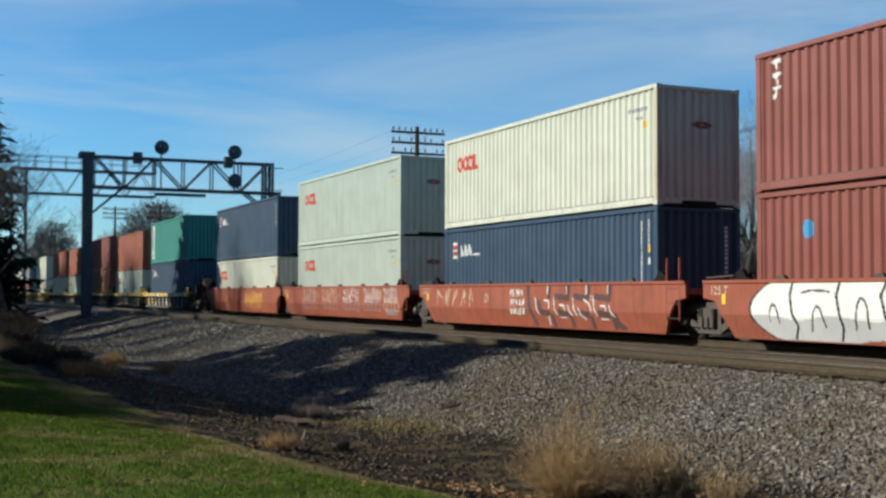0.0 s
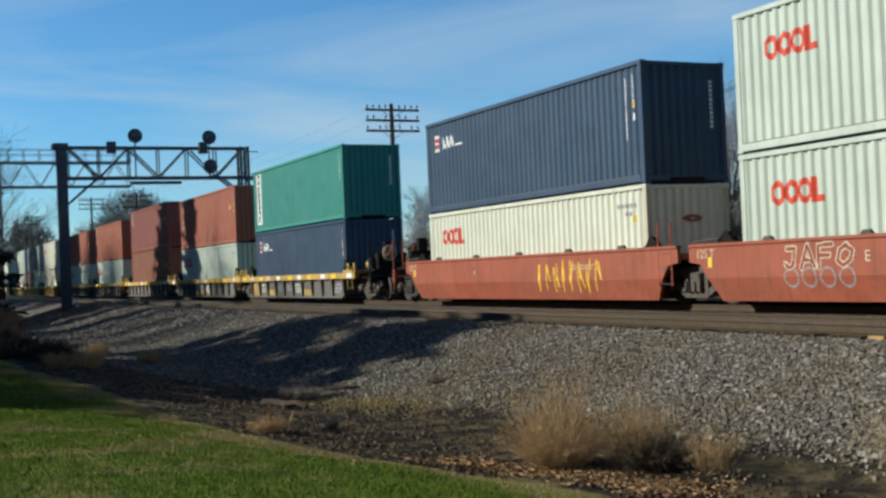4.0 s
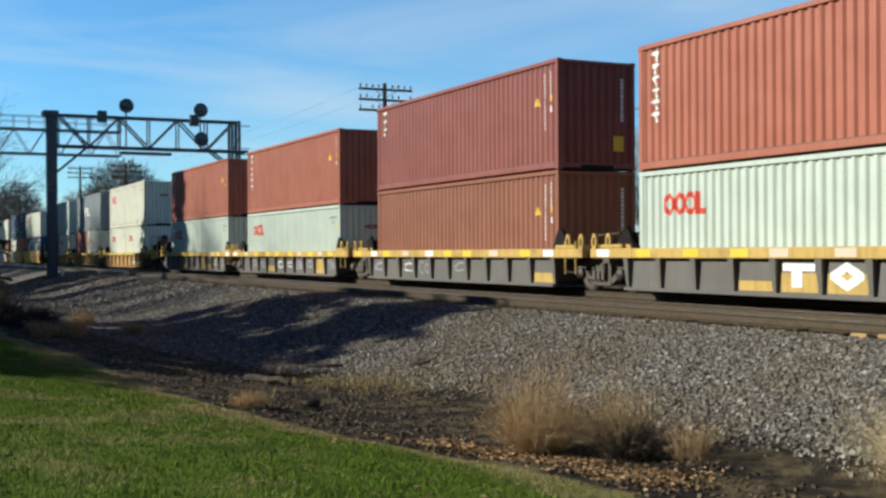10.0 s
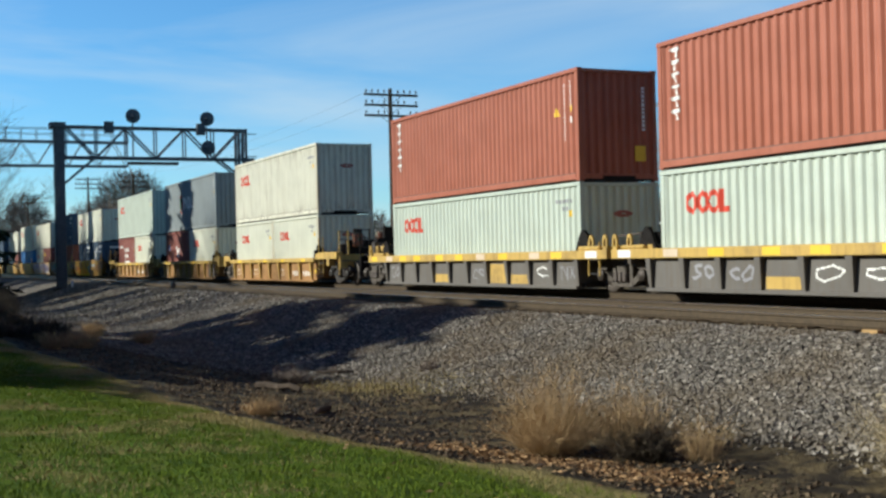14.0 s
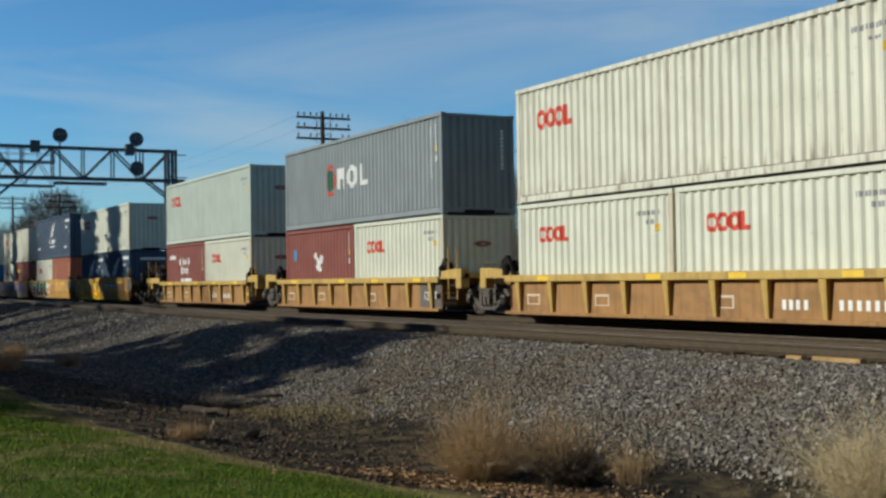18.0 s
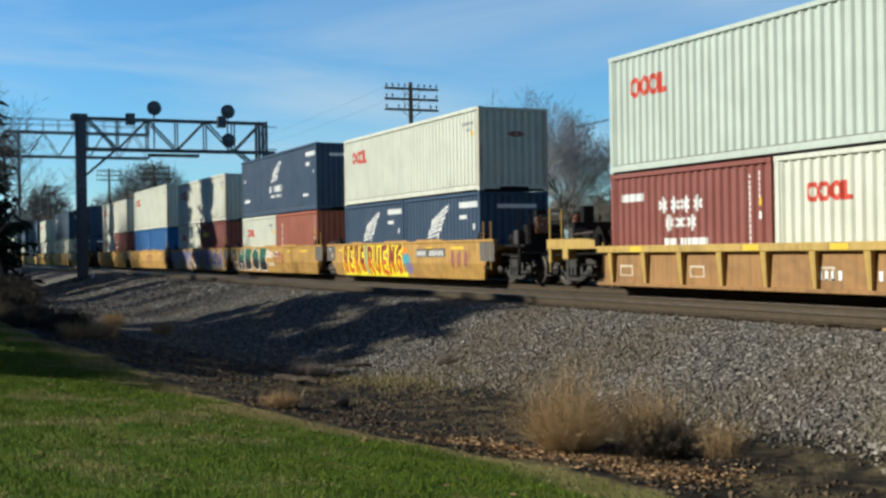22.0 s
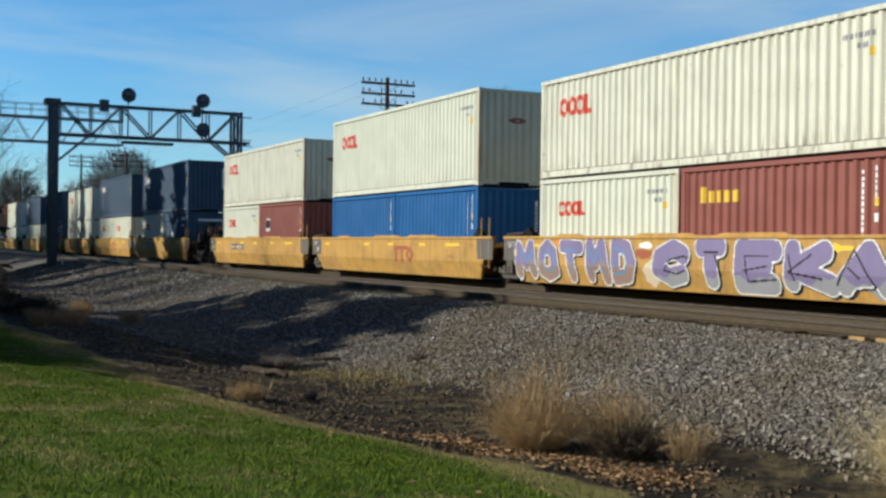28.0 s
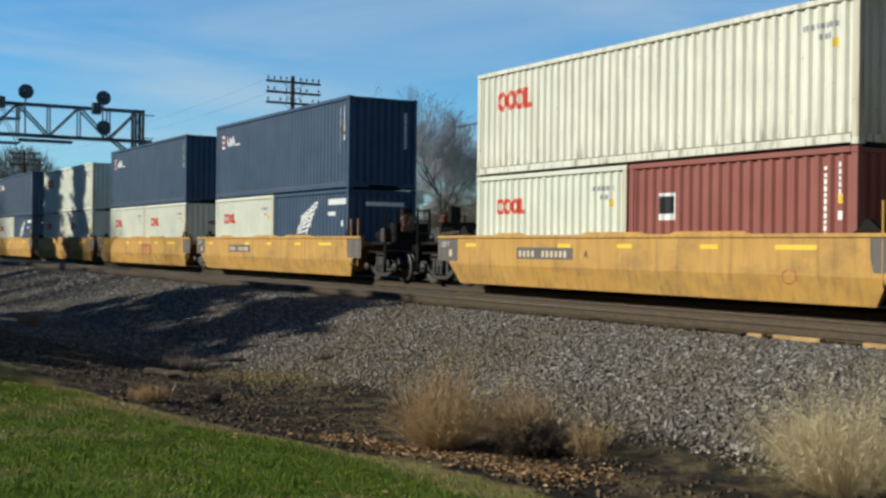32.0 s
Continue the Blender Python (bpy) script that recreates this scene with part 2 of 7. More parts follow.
# ---- ground ----
PROFILE = ((-400, -0.45), (-18, -0.45), (-15.5, -0.62), (-13.4, -0.88), (-12.2, -1.12), (-10.8, -1.22), (-9.6, -1.15), (-7.6, -0.62), (-6.3, -0.26), (-5.6, -0.19), (2.2, -0.19), (3.2, -0.35), (5.0, -0.6), (8.5, -0.3), (12.0, 0.2), (60, 0.1), (900, 0.5))
EDGE = ((-400, -15.6), (-60, -15.6), (-37, -15.5), (-31, -15.3), (-26, -15.15), (-21, -14.5), (-17.2, -14.45), (-13.8, -14.05), (-12.4, -13.6), (-11.7, -12.95), (-11.2, -12.2), (-10.2, -11.95), (-9.0, -11.7), (-6, -11.4), (0, -11.4), (400, -12))


ROCK = ((-400, -12.6), (-29, -12.4), (-23, -11.0), (-18.5, -9.6), (-15, -9.3), (-11, -8.95), (400, -8.8))


def along(table, v):
    return np.interp(v, [a for a, _ in table], [b for _, b in table])


def ground_z(x, y):
    return float(along(PROFILE, y)) + bumps(x, y)


def bumps(x, y):
    a = 0.0 if -6.0 < y < 2.6 else min(1.0, min(abs(y + 6.0), abs(y - 2.6)) / 1.5)
    return a * (0.05 * noise.noise((x * 0.35, y * 0.35, 3.0)) + 0.03 * noise.noise((x * 1.3, y * 1.3, 9.0)))


def axis_steps(spans):
    out = []
    for a, b, s in spans:
        out += list(np.arange(a, b - 1e-6, s))
    return out + [spans[-1][1]]


def ground_material():
    m, nt, b = base_mat("ground", 0.95)
    at = nt.nodes.new("ShaderNodeAttribute")
    at.attribute_name = "zones"
    sep = nt.nodes.new("ShaderNodeSeparateColor")
    nt.links.new(at.outputs["Color"], sep.inputs["Color"])
    n_big, n_mid, n_fine = noise_out(nt, 0.35, 4.0), noise_out(nt, 2.2, 5.0), noise_out(nt, 14.0, 5.0, 0.65)
    lawn = ramp(nt, n_mid, [(0.25, (0.055, 0.11, 0.008)), (0.5, (0.11, 0.185, 0.016)), (0.75, (0.25, 0.235, 0.065))])
    lawn = blend(nt, remap(nt, n_fine, 0.45, 0.8, 0, 0.5), lawn, (0.05, 0.05, 0.02))
    dirt = ramp(nt, n_mid, [(0.2, (0.016, 0.013, 0.010)), (0.46, (0.034, 0.028, 0.021)), (0.62, (0.15, 0.115, 0.06)), (0.85, (0.05, 0.042, 0.033))])
    dirt = blend(nt, remap(nt, n_fine, 0.60, 0.74, 0, 0.5), dirt, (0.11, 0.10, 0.09))
    vor = nt.nodes.new("ShaderNodeTexVoronoi")
    tc = nt.nodes.new("ShaderNodeTexCoord")
    nt.links.new(tc.outputs["Object"], vor.inputs["Vector"])
    vor.inputs["Scale"].default_value = 15.0
    rock = ramp(nt, vor.outputs["Color"], [(0.1, (0.065, 0.06, 0.053)), (0.5, (0.15, 0.137, 0.12)), (0.9, (0.28, 0.255, 0.225))])
    rock = blend(nt, remap(nt, n_big, 0.4, 0.7, 0, 0.5), rock, (0.16, 0.13, 0.09))
    add = nt.nodes.new("ShaderNodeMath")
    add.operation = "MULTIPLY_ADD"
    nt.links.new(remap(nt, n_mid, 0.0, 1.0, -0.5, 0.5), add.inputs[0])
    add.inputs[1].default_value = 0.25
    nt.links.new(sep.outputs["Red"], add.inputs[2])
    add2 = nt.nodes.new("ShaderNodeMath")
    add2.operation = "MULTIPLY_ADD"
    nt.links.new(remap(nt, n_mid, 0.0, 1.0, -0.5, 0.5), add2.inputs[0])
    add2.inputs[1].default_value = 0.35
    nt.links.new(sep.outputs["Green"], add2.inputs[2])
    c = blend(nt, remap(nt, add2.outputs[0], 0.42, 0.58), dirt, rock)
    lawn = blend(nt, remap(nt, add.outputs[0], 0.55, 0.92, 0.85, 0.0), lawn, (0.31, 0.245, 0.105))
    c = blend(nt, remap(nt, add.outputs[0], 0.46, 0.54), c, lawn)
    bed = ramp(nt, n_fine, [(0.3, (0.045, 0.032, 0.018)), (0.7, (0.155, 0.112, 0.062))])
    c = blend(nt, remap(nt, sep.outputs["Blue"], 0.0, 1.0, 0.0, 0.85), c, bed)
    nt.links.new(c, b.inputs["Base Color"])
    bump(nt, b, n_fine, 0.9, 0.07)
    return m


def build_ground():
    xs = axis_steps([(-1500, -300, 100), (-300, -100, 10), (-100, -44, 2.0), (-44, -4, 0.25), (-4, 60, 4), (60, 600, 60)])
    ys = axis_steps([(-500, -60, 40), (-60, -19, 2), (-19, -4.5, 0.25), (-4.5, 3, 0.75), (3, 20, 1.0), (20, 100, 10), (100, 1500, 100)])
    verts = [(x, y, ground_z(x, y)) for x in xs for y in ys]
    ny = len(ys)
    faces = [(i * ny + j, (i + 1) * ny + j, (i + 1) * ny + j + 1, i * ny + j + 1) for i in range(len(xs) - 1) for j in range(ny - 1)]
    me = mesh_of("ground", verts, faces, ground_material(), True)
    col = me.color_attributes.new("zones", "FLOAT_COLOR", "POINT")
    v = np.array(verts)
    lawn = np.clip(0.5 + (along(EDGE, v[:, 0]) - v[:, 1]) * 0.4, 0, 1)
    far = (v[:, 1] > 5.0)
    lawn = np.where(far, np.clip((v[:, 1] - 9.0) * 0.3, 0, 1), lawn)
    rock = np.where(far, np.clip(1 - (v[:, 1] - 5) * 0.5, 0, 1), np.clip(0.5 + (v[:, 1] - along(ROCK, v[:, 0])) * 0.45, 0, 1))
    col.data.foreach_set("color", np.stack([lawn, rock, np.clip(np.minimum(v[:, 1] + 5.9, 2.6 - v[:, 1]) * 1.6, 0, 1), lawn * 0 + 1], 1).astype(np.float32).ravel())
    tagged(link("ground", me), "sloping ground of lawn, dark soil and grey ballast", "ground", kind="structure")


build_ground()


def build_track(name, y, label):
    root = tagged(new(name), label, "railway track", kind="structure")
    root.location = (0, y, 0)
    prof = [(-0.07, -0.17), (0.07, -0.17), (0.07, -0.155), (0.012, -0.135), (0.012, -0.045), (0.036, -0.035), (0.036, -0.006), (0.028, 0.0), (-0.028, 0.0), (-0.036, -0.006), (-0.036, -0.035), (-0.012, -0.045), (-0.012, -0.135), (-0.07, -0.155)]
    n = len(prof)
    for s in (-0.753, 0.753):
        vs = [(x, s + a, b) for x in (-900, 300) for a, b in prof]
        fs = [(i, (i + 1) % n, n + (i + 1) % n, n + i) for i in range(n)] + [tuple(range(n))[::-1], tuple(range(n, 2 * n))]
        me = mesh_of("rail", vs, fs, [M["rail"], M["rail_top"]])
        for i in (6, 7, 8):
            me.polygons[i].material_index = 1
        link("rail", me, root)
    bm = bmesh.new()
    box(bm, -0.115, 0.115, -1.3, 1.3, -0.33, -0.165, 0.012)
    first = part("tie", bm, M["tie"], root)
    rnd = random.Random(7 + int(y))
    x = -66.0
    k = 0
    while x < -6.0:
        m = pose(x, rnd.uniform(-0.05, 0.05), rnd.uniform(-0.012, 0.008), 0, 0, rnd.uniform(-1.2, 1.2))
        if k == 0:
            first.matrix_basis = m
        else:
            again(first, m)
        k += 1
        x += 0.52 + rnd.uniform(-0.02, 0.02)
    return root


build_track("track", -4.15, "near railway track with rusty rails on weathered wooden ties")
build_track("track", 0.0, "far railway track under the passing train")
# ---- train ----
def corrugated(x0, x1, z0, z1, y, depth=0.045, pitch=0.278, sign=-1):
    """A wall in x and z with trapezoid ribs; sign: which way along y is outside."""
    n = max(1, round((x1 - x0) / pitch))
    p = (x1 - x0) / n
    xs = [(x0, 0)]
    for k in range(n):
        a = x0 + k * p
        xs += [(a + 0.26 * p, 0), (a + 0.50 * p, 1), (a + 0.76 * p, 1), (a + p, 0)]
    vs, fs = [], []
    for x, d in xs:
        yy = y - sign * depth * d
        vs += [(x, yy, z0), (x, yy, z1)]
    for k in range(len(xs) - 1):
        fs.append((2 * k, 2 * k + 2, 2 * k + 3, 2 * k + 1))
    return vs, fs


def container(length, height, mat, label, end_mat=None):
    L, H, W = length / 2, height, 1.25
    root = tagged(new("shipping_container"), label, "container", kind="")
    rail = 0.19
    v, f = corrugated(-L + 0.14, L - 0.14, rail, H - 0.10, -W + 0.030)
    side = link("side_wall", mesh_of("side_wall", v, f, mat), root)
    v, f = corrugated(-L + 0.14, L - 0.14, rail, H - 0.10, W - 0.030, sign=1)
    link("side_wall", mesh_of("side_wall", v, f, mat), root)
    v, f = corrugated(-W + 0.12, W - 0.12, rail, H - 0.12, 0.0, 0.045, 0.25)
    me = mesh_of("end_wall", v, f, mat)
    e = link("end_wall", me, root)
    e.matrix_basis = pose(L - 0.03, 0, 0, 0, 0, 90)
    # doors with locking bars at the other end
    for s in (-1, 1):
        bm = bmesh.new()
        box(bm, -L + 0.02, -L + 0.07, min(0.005 * s, (W - 0.1) * s), max(0.005 * s, (W - 0.1) * s), rail, H - 0.12)
        d = part("door", bm, mat, root)
        bm = bmesh.new()
        rod(bm, (-L + 0.005, 0.55 * s, 0.1), (-L + 0.005, 0.55 * s, H - 0.1), 0.016)
        part("locking_bar", bm, M["casting"], d)
    bm = bmesh.new()
    box(bm, -L + 0.03, L - 0.03, -W + 0.03, W - 0.03, H - 0.06, H - 0.035)
    part("roof", bm, mat, root)
    bm = bmesh.new()
    box(bm, -L + 0.05, L - 0.05, -W + 0.06, W - 0.06, 0.05, 0.13)
    part("floor", bm, M["steel_dark"], root)
    for sy in (-1, 1):
        bm = bmesh.new()
        box(bm, -L + 0.16, L - 0.16, sy * W - 0.03 - 0.02 * sy, sy * W + 0.03 - 0.02 * sy, 0.035, rail, 0.01)
        part("bottom_rail", bm, mat, root)
        # thin dark strip along the top of the bottom rail
        bm = bmesh.new()
        box(bm, -L + 0.18, L - 0.18, sy * (W - 0.03) - 0.012, sy * (W - 0.03) + 0.012, rail, rail + 0.022)
        part("rail_seam", bm, M["casting"], root)
        bm = bmesh.new()
        box(bm, -L + 0.16, L - 0.16, sy * W - 0.03 - 0.02 * sy, sy * W + 0.03 - 0.02 * sy, H - 0.11, H - 0.003, 0.01)
        part("top_rail", bm, mat, root)
        for sx in (-1, 1):
            bm = bmesh.new()
            box(bm, sx * (L - 0.09) - 0.08, sx * (L - 0.09) + 0.08, sy * (W - 0.08) - 0.07, sy * (W - 0.08) + 0.07, 0.11, H - 0.11, 0.012)
            part("corner_post", bm, M["cream_post"] if mat in (M["cream"], M["cream_stained"]) and sx > 0 else mat, root)
            for z in (0.0, H - 0.118):
                bm = bmesh.new()
                box(bm, sx * (L - 0.089) - 0.089, sx * (L - 0.089) + 0.089, sy * (W - 0.081) - 0.081, sy * (W - 0.081) + 0.081, z, z + 0.118, 0.012)
                part("corner_casting", bm, mat, root)
    for sx in (-1, 1):
        for sy in (-1, 1):
            bm = bmesh.new()
            box(bm, sx * (L - 0.1) - 0.05, sx * (L - 0.1) + 0.05, sy * (W - 0.1) - 0.04, sy * (W - 0.1) + 0.04, -0.027, 0.003, 0.008)
            part("twist_lock", bm, M["casting"], root)
        for z0, z1 in ((0.02, rail), (H - 0.12, H - 0.02)):
            bm = bmesh.new()
            box(bm, sx * (L - 0.06) - 0.05, sx * (L - 0.06) + 0.05, -W + 0.14, W - 0.14, z0, z1, 0.01)
            part("end_sill", bm, mat, root)
    if length > 7:
        # black plates for the shade in the gooseneck tunnel and gap under the end wall
        bm = bmesh.new()
        box(bm, L - 0.02, L - 0.004, -0.52, 0.52, 0.0, 0.13)
        box(bm, L - 0.02, L - 0.004, -W + 0.2, W - 0.2, -0.02, 0.05)
        part("tunnel_mouth", bm, M["black_iron"], root)
    return root


PROTO = {}
MOVERS = []          # things that roll with the train, and where they stand at the start
WHEELS = []          # axles, by their truck's place


def put_container(length, height, color, x, z, label):
    key = (length, height, color)
    if key not in PROTO:
        PROTO[key] = ob = container(length, height, M[color], label)
        ob.matrix_basis = pose(x, 0, z)
    else:
        ob = copy_thing(PROTO[key], pose(x, 0, z))
        tagged(ob, label)
    MOVERS.append((ob, x, z))
    return ob


def truck(parent, x, steel="truck"):
    """Three-piece freight truck under a car end, with two axles."""
    if steel not in PROTO:
        t = new("truck")
        for s in (-1, 1):
            bm = bmesh.new()
            ya, yb = s * 1.02 - 0.07, s * 1.02 + 0.07
            prism(bm, [(-1.15, 0.58), (-1.05, 0.70), (-0.45, 0.88), (0.45, 0.88), (1.05, 0.70), (1.15, 0.58), (1.0, 0.50), (0.42, 0.73), (-0.42, 0.73), (-1.0, 0.50)], ya, yb)
            prism(bm, [(-1.02, 0.52), (-0.82, 0.57), (-0.30, 0.30), (-0.40, 0.18)], ya + 0.002, yb - 0.002)
            prism(bm, [(1.02, 0.52), (0.82, 0.57), (0.30, 0.30), (0.40, 0.18)], ya + 0.002, yb - 0.002)
            prism(bm, [(-0.42, 0.17), (0.42, 0.17), (0.42, 0.30), (-0.42, 0.30)], ya - 0.01, yb + 0.01)
            for c in (-0.37, 0.37):
                prism(bm, [(c - 0.06, 0.28), (c + 0.06, 0.28), (c + 0.06, 0.76), (c - 0.06, 0.76)], ya - 0.004, yb + 0.004)
            part("side_frame", bm, M[steel], t)
            for k in range(3):
                bm = bmesh.new()
                lathe(bm, [(0.07, 0.30), (0.085, 0.33), (0.075, 0.36), (0.085, 0.39), (0.075, 0.42), (0.085, 0.45), (0.075, 0.48), (0.085, 0.51), (0.07, 0.54)], "z", 8)
                part("spring", bm, M["casting"] if steel == "truck" else M[steel], t, at=pose(-0.2 + 0.2 * k, s * 1.14, 0))
            for a in (-0.9, 0.9):
                bm = bmesh.new()
                lathe(bm, [(0.13, -0.09), (0.15, -0.06), (0.15, 0.05), (0.10, 0.08), (0.05, 0.10)] if s > 0 else [(0.05, -0.10), (0.10, -0.08), (0.15, -0.05), (0.15, 0.06), (0.13, 0.09)], "y", 12)
                part("bearing_cap", bm, M["wheel"] if steel == "truck" else M[steel], t, at=pose(a, s * 1.12, 0.46))
        bm = bmesh.new()
        box(bm, -0.2, 0.2, -1.15, 1.15, 0.50, 0.74, 0.03)
        part("bolster", bm, M[steel], t)
        for a in (-0.9, 0.9):
            bm = bmesh.new()
            lathe(bm, [(0.07, -1.1), (0.08, -0.85), (0.30, -0.80), (0.33, -0.815), (0.41, -0.82), (0.455, -0.80), (0.46, -0.71), (0.485, -0.70), (0.485, -0.675), (0.42, -0.67), (0.30, -0.70), (0.085, -0.68), (0.08, 0.0),
                       (0.085, 0.68), (0.30, 0.70), (0.42, 0.67), (0.485, 0.675), (0.485, 0.70), (0.46, 0.71), (0.455, 0.80), (0.41, 0.82), (0.33, 0.815), (0.30, 0.80), (0.08, 0.85), (0.07, 1.1)], "y", 24)
            part("wheelset", bm, M["wheel"], t, at=pose(a, 0, 0.457))
        PROTO[steel] = t
        t.parent = parent
        t.matrix_basis = pose(x, 0, 0)
        ob = t
    else:
        ob = copy_thing(PROTO[steel], pose(x, 0, 0))
        ob.parent = parent
    WHEELS.extend(o for o in ob.children if o.name.startswith("wheelset"))
    return ob


def hoop(bm, r, t, n=18):
    """A round bar bent into a ring that faces along x."""
    rings = []
    for k in range(n):
        a = k * math.tau / n
        rings.append([bm.verts.new((t * math.cos(b), (r + t * math.sin(b)) * math.cos(a), (r + t * math.sin(b)) * math.sin(a))) for b in (0, 1.57, 3.14, 4.71)])
    for p, q in zip(rings, rings[1:] + rings[:1]):
        for i in range(4):
            bm.faces.new((p[i], p[(i + 1) % 4], q[(i + 1) % 4], q[i]))


def car_end(root, kind, s, body, top):
    """Coupler, truck, brake gear, ladder and hoses at a coupled end; s: which way along x."""
    iron = M["black_iron"]

    def block(name, x0, x1, y0, y1, z0, z1, mat, bevel=0.02, label=""):
        bm = bmesh.new()
        box(bm, min(x0 * s, x1 * s), max(x0 * s, x1 * s), y0, y1, z0, z1, bevel)
        return part(name, bm, mat, root, label)

    def bar(name, p, q, r, mat):
        bm = bmesh.new()
        rod(bm, (p[0] * s, p[1], p[2]), (q[0] * s, q[1], q[2]), r)
        return part(name, bm, mat, root)

    bm = bmesh.new()
    box(bm, min(9.1 * s, 9.75 * s), max(9.1 * s, 9.75 * s), -0.12, 0.12, 0.80, 1.0, 0.03)
    box(bm, min(9.7 * s, 10.0 * s), max(9.7 * s, 10.0 * s), -0.2, 0.2, 0.74, 1.04, 0.05)
    part("coupler", bm, M["truck_sooty"], root)
    block("end_deck", 7.8, 9.2, -1.24, 1.24, 1.12, 1.20, top if kind == "orange" else iron, 0.015)
    block("end_sill", 9.05, 9.2, -1.42, 1.42, 0.66, 1.12, top if kind in ("orange", "red") else iron)
    truck(root, 8.35 * s, "truck" if kind == "black" else "truck_sooty")
    bm = bmesh.new()
    lathe(bm, [(0.02, -0.62), (0.14, -0.58), (0.17, -0.5), (0.17, 0.5), (0.14, 0.58), (0.02, 0.62)], "y", 14)
    part("air_reservoir", bm, iron, root, at=pose(7.35 * s, 0.2, 1.42))
    bm = bmesh.new()
    lathe(bm, [(0.05, -0.3), (0.16, -0.28), (0.16, 0.12), (0.06, 0.2), (0.03, 0.42)], "x", 12)
    part("brake_cylinder", bm, top if kind == "black" else iron, root, at=pose(7.9 * s, -0.8, 1.38))
    block("brake_stand", 8.55, 8.85, -0.95, 0.25, 1.18, 1.78, iron)
    block("stand_post", 8.6, 8.8, -0.62, -0.28, 1.75, 2.22, iron)
    block("valve_box", 8.3, 8.6, -1.15, -0.7, 1.18, 1.62, M["truck_sooty"], 0.03)
    block("brake_housing", 8.85, 9.0, -0.75, -0.32, 1.5, 2.0, M["rust_brown"], 0.05, "rust-brown hand brake housing")
    wheel_at = pose(9.06 * s, -0.55, 1.78)
    bm = bmesh.new()
    hoop(bm, 0.27, 0.026)
    for k in range(5):
        a = k * math.tau / 5
        rod(bm, (0, 0, 0), (0, 0.27 * math.cos(a), 0.27 * math.sin(a)), 0.017)
    rod(bm, (-0.05, 0, 0), (0.05, 0, 0), 0.05, 8)
    part("brake_wheel", bm, M["cream_post"] if kind == "black" else M["truck"], root, "spoked brake wheel", at=wheel_at)
    bar("uncoupling_lever", (9.25, -1.35, 0.95), (9.3, -0.2, 0.92), 0.018, M["truck"])
    for yy in (-0.5, 0.45):
        bm = bmesh.new()
        prev = Vector((9.2 * s, yy, 0.8))
        for k in range(1, 7):
            nxt = Vector(((9.2 + 0.12 * k) * s, yy * (1 - 0.1 * k), 0.8 - 0.42 * math.sin(k * 0.52)))
            rod(bm, prev, nxt, 0.03)
            prev = nxt
        part("air_hose", bm, iron, root)
    post = top if kind in ("orange", "red") else iron
    for yy in (-1.40, -1.02):
        bar("hand_post", (9.12, yy, 0.40), (9.12, yy, 2.15), 0.032, post)
    for z in (0.46, 0.8, 1.45, 1.8, 2.1):
        bar("rung", (9.12, -1.40, z), (9.12, -1.02, z), 0.018, M["steel_dark"])
    bar("hand_post", (9.12, 1.38, 0.7), (9.12, 1.38, 2.05), 0.032, post)
    bar("hand_rail", (9.12, 0.35, 1.62), (9.12, 1.38, 1.62), 0.02, M["stencil_rail"])
    bar("brake_pipe", (6.5, -1.30, 0.92), (9.0, -1.30, 0.88), 0.03, iron)
    block("step_plate", 8.9, 9.2, -1.5, -1.0, 0.30, 0.34, M["truck_sooty"], 0.008)


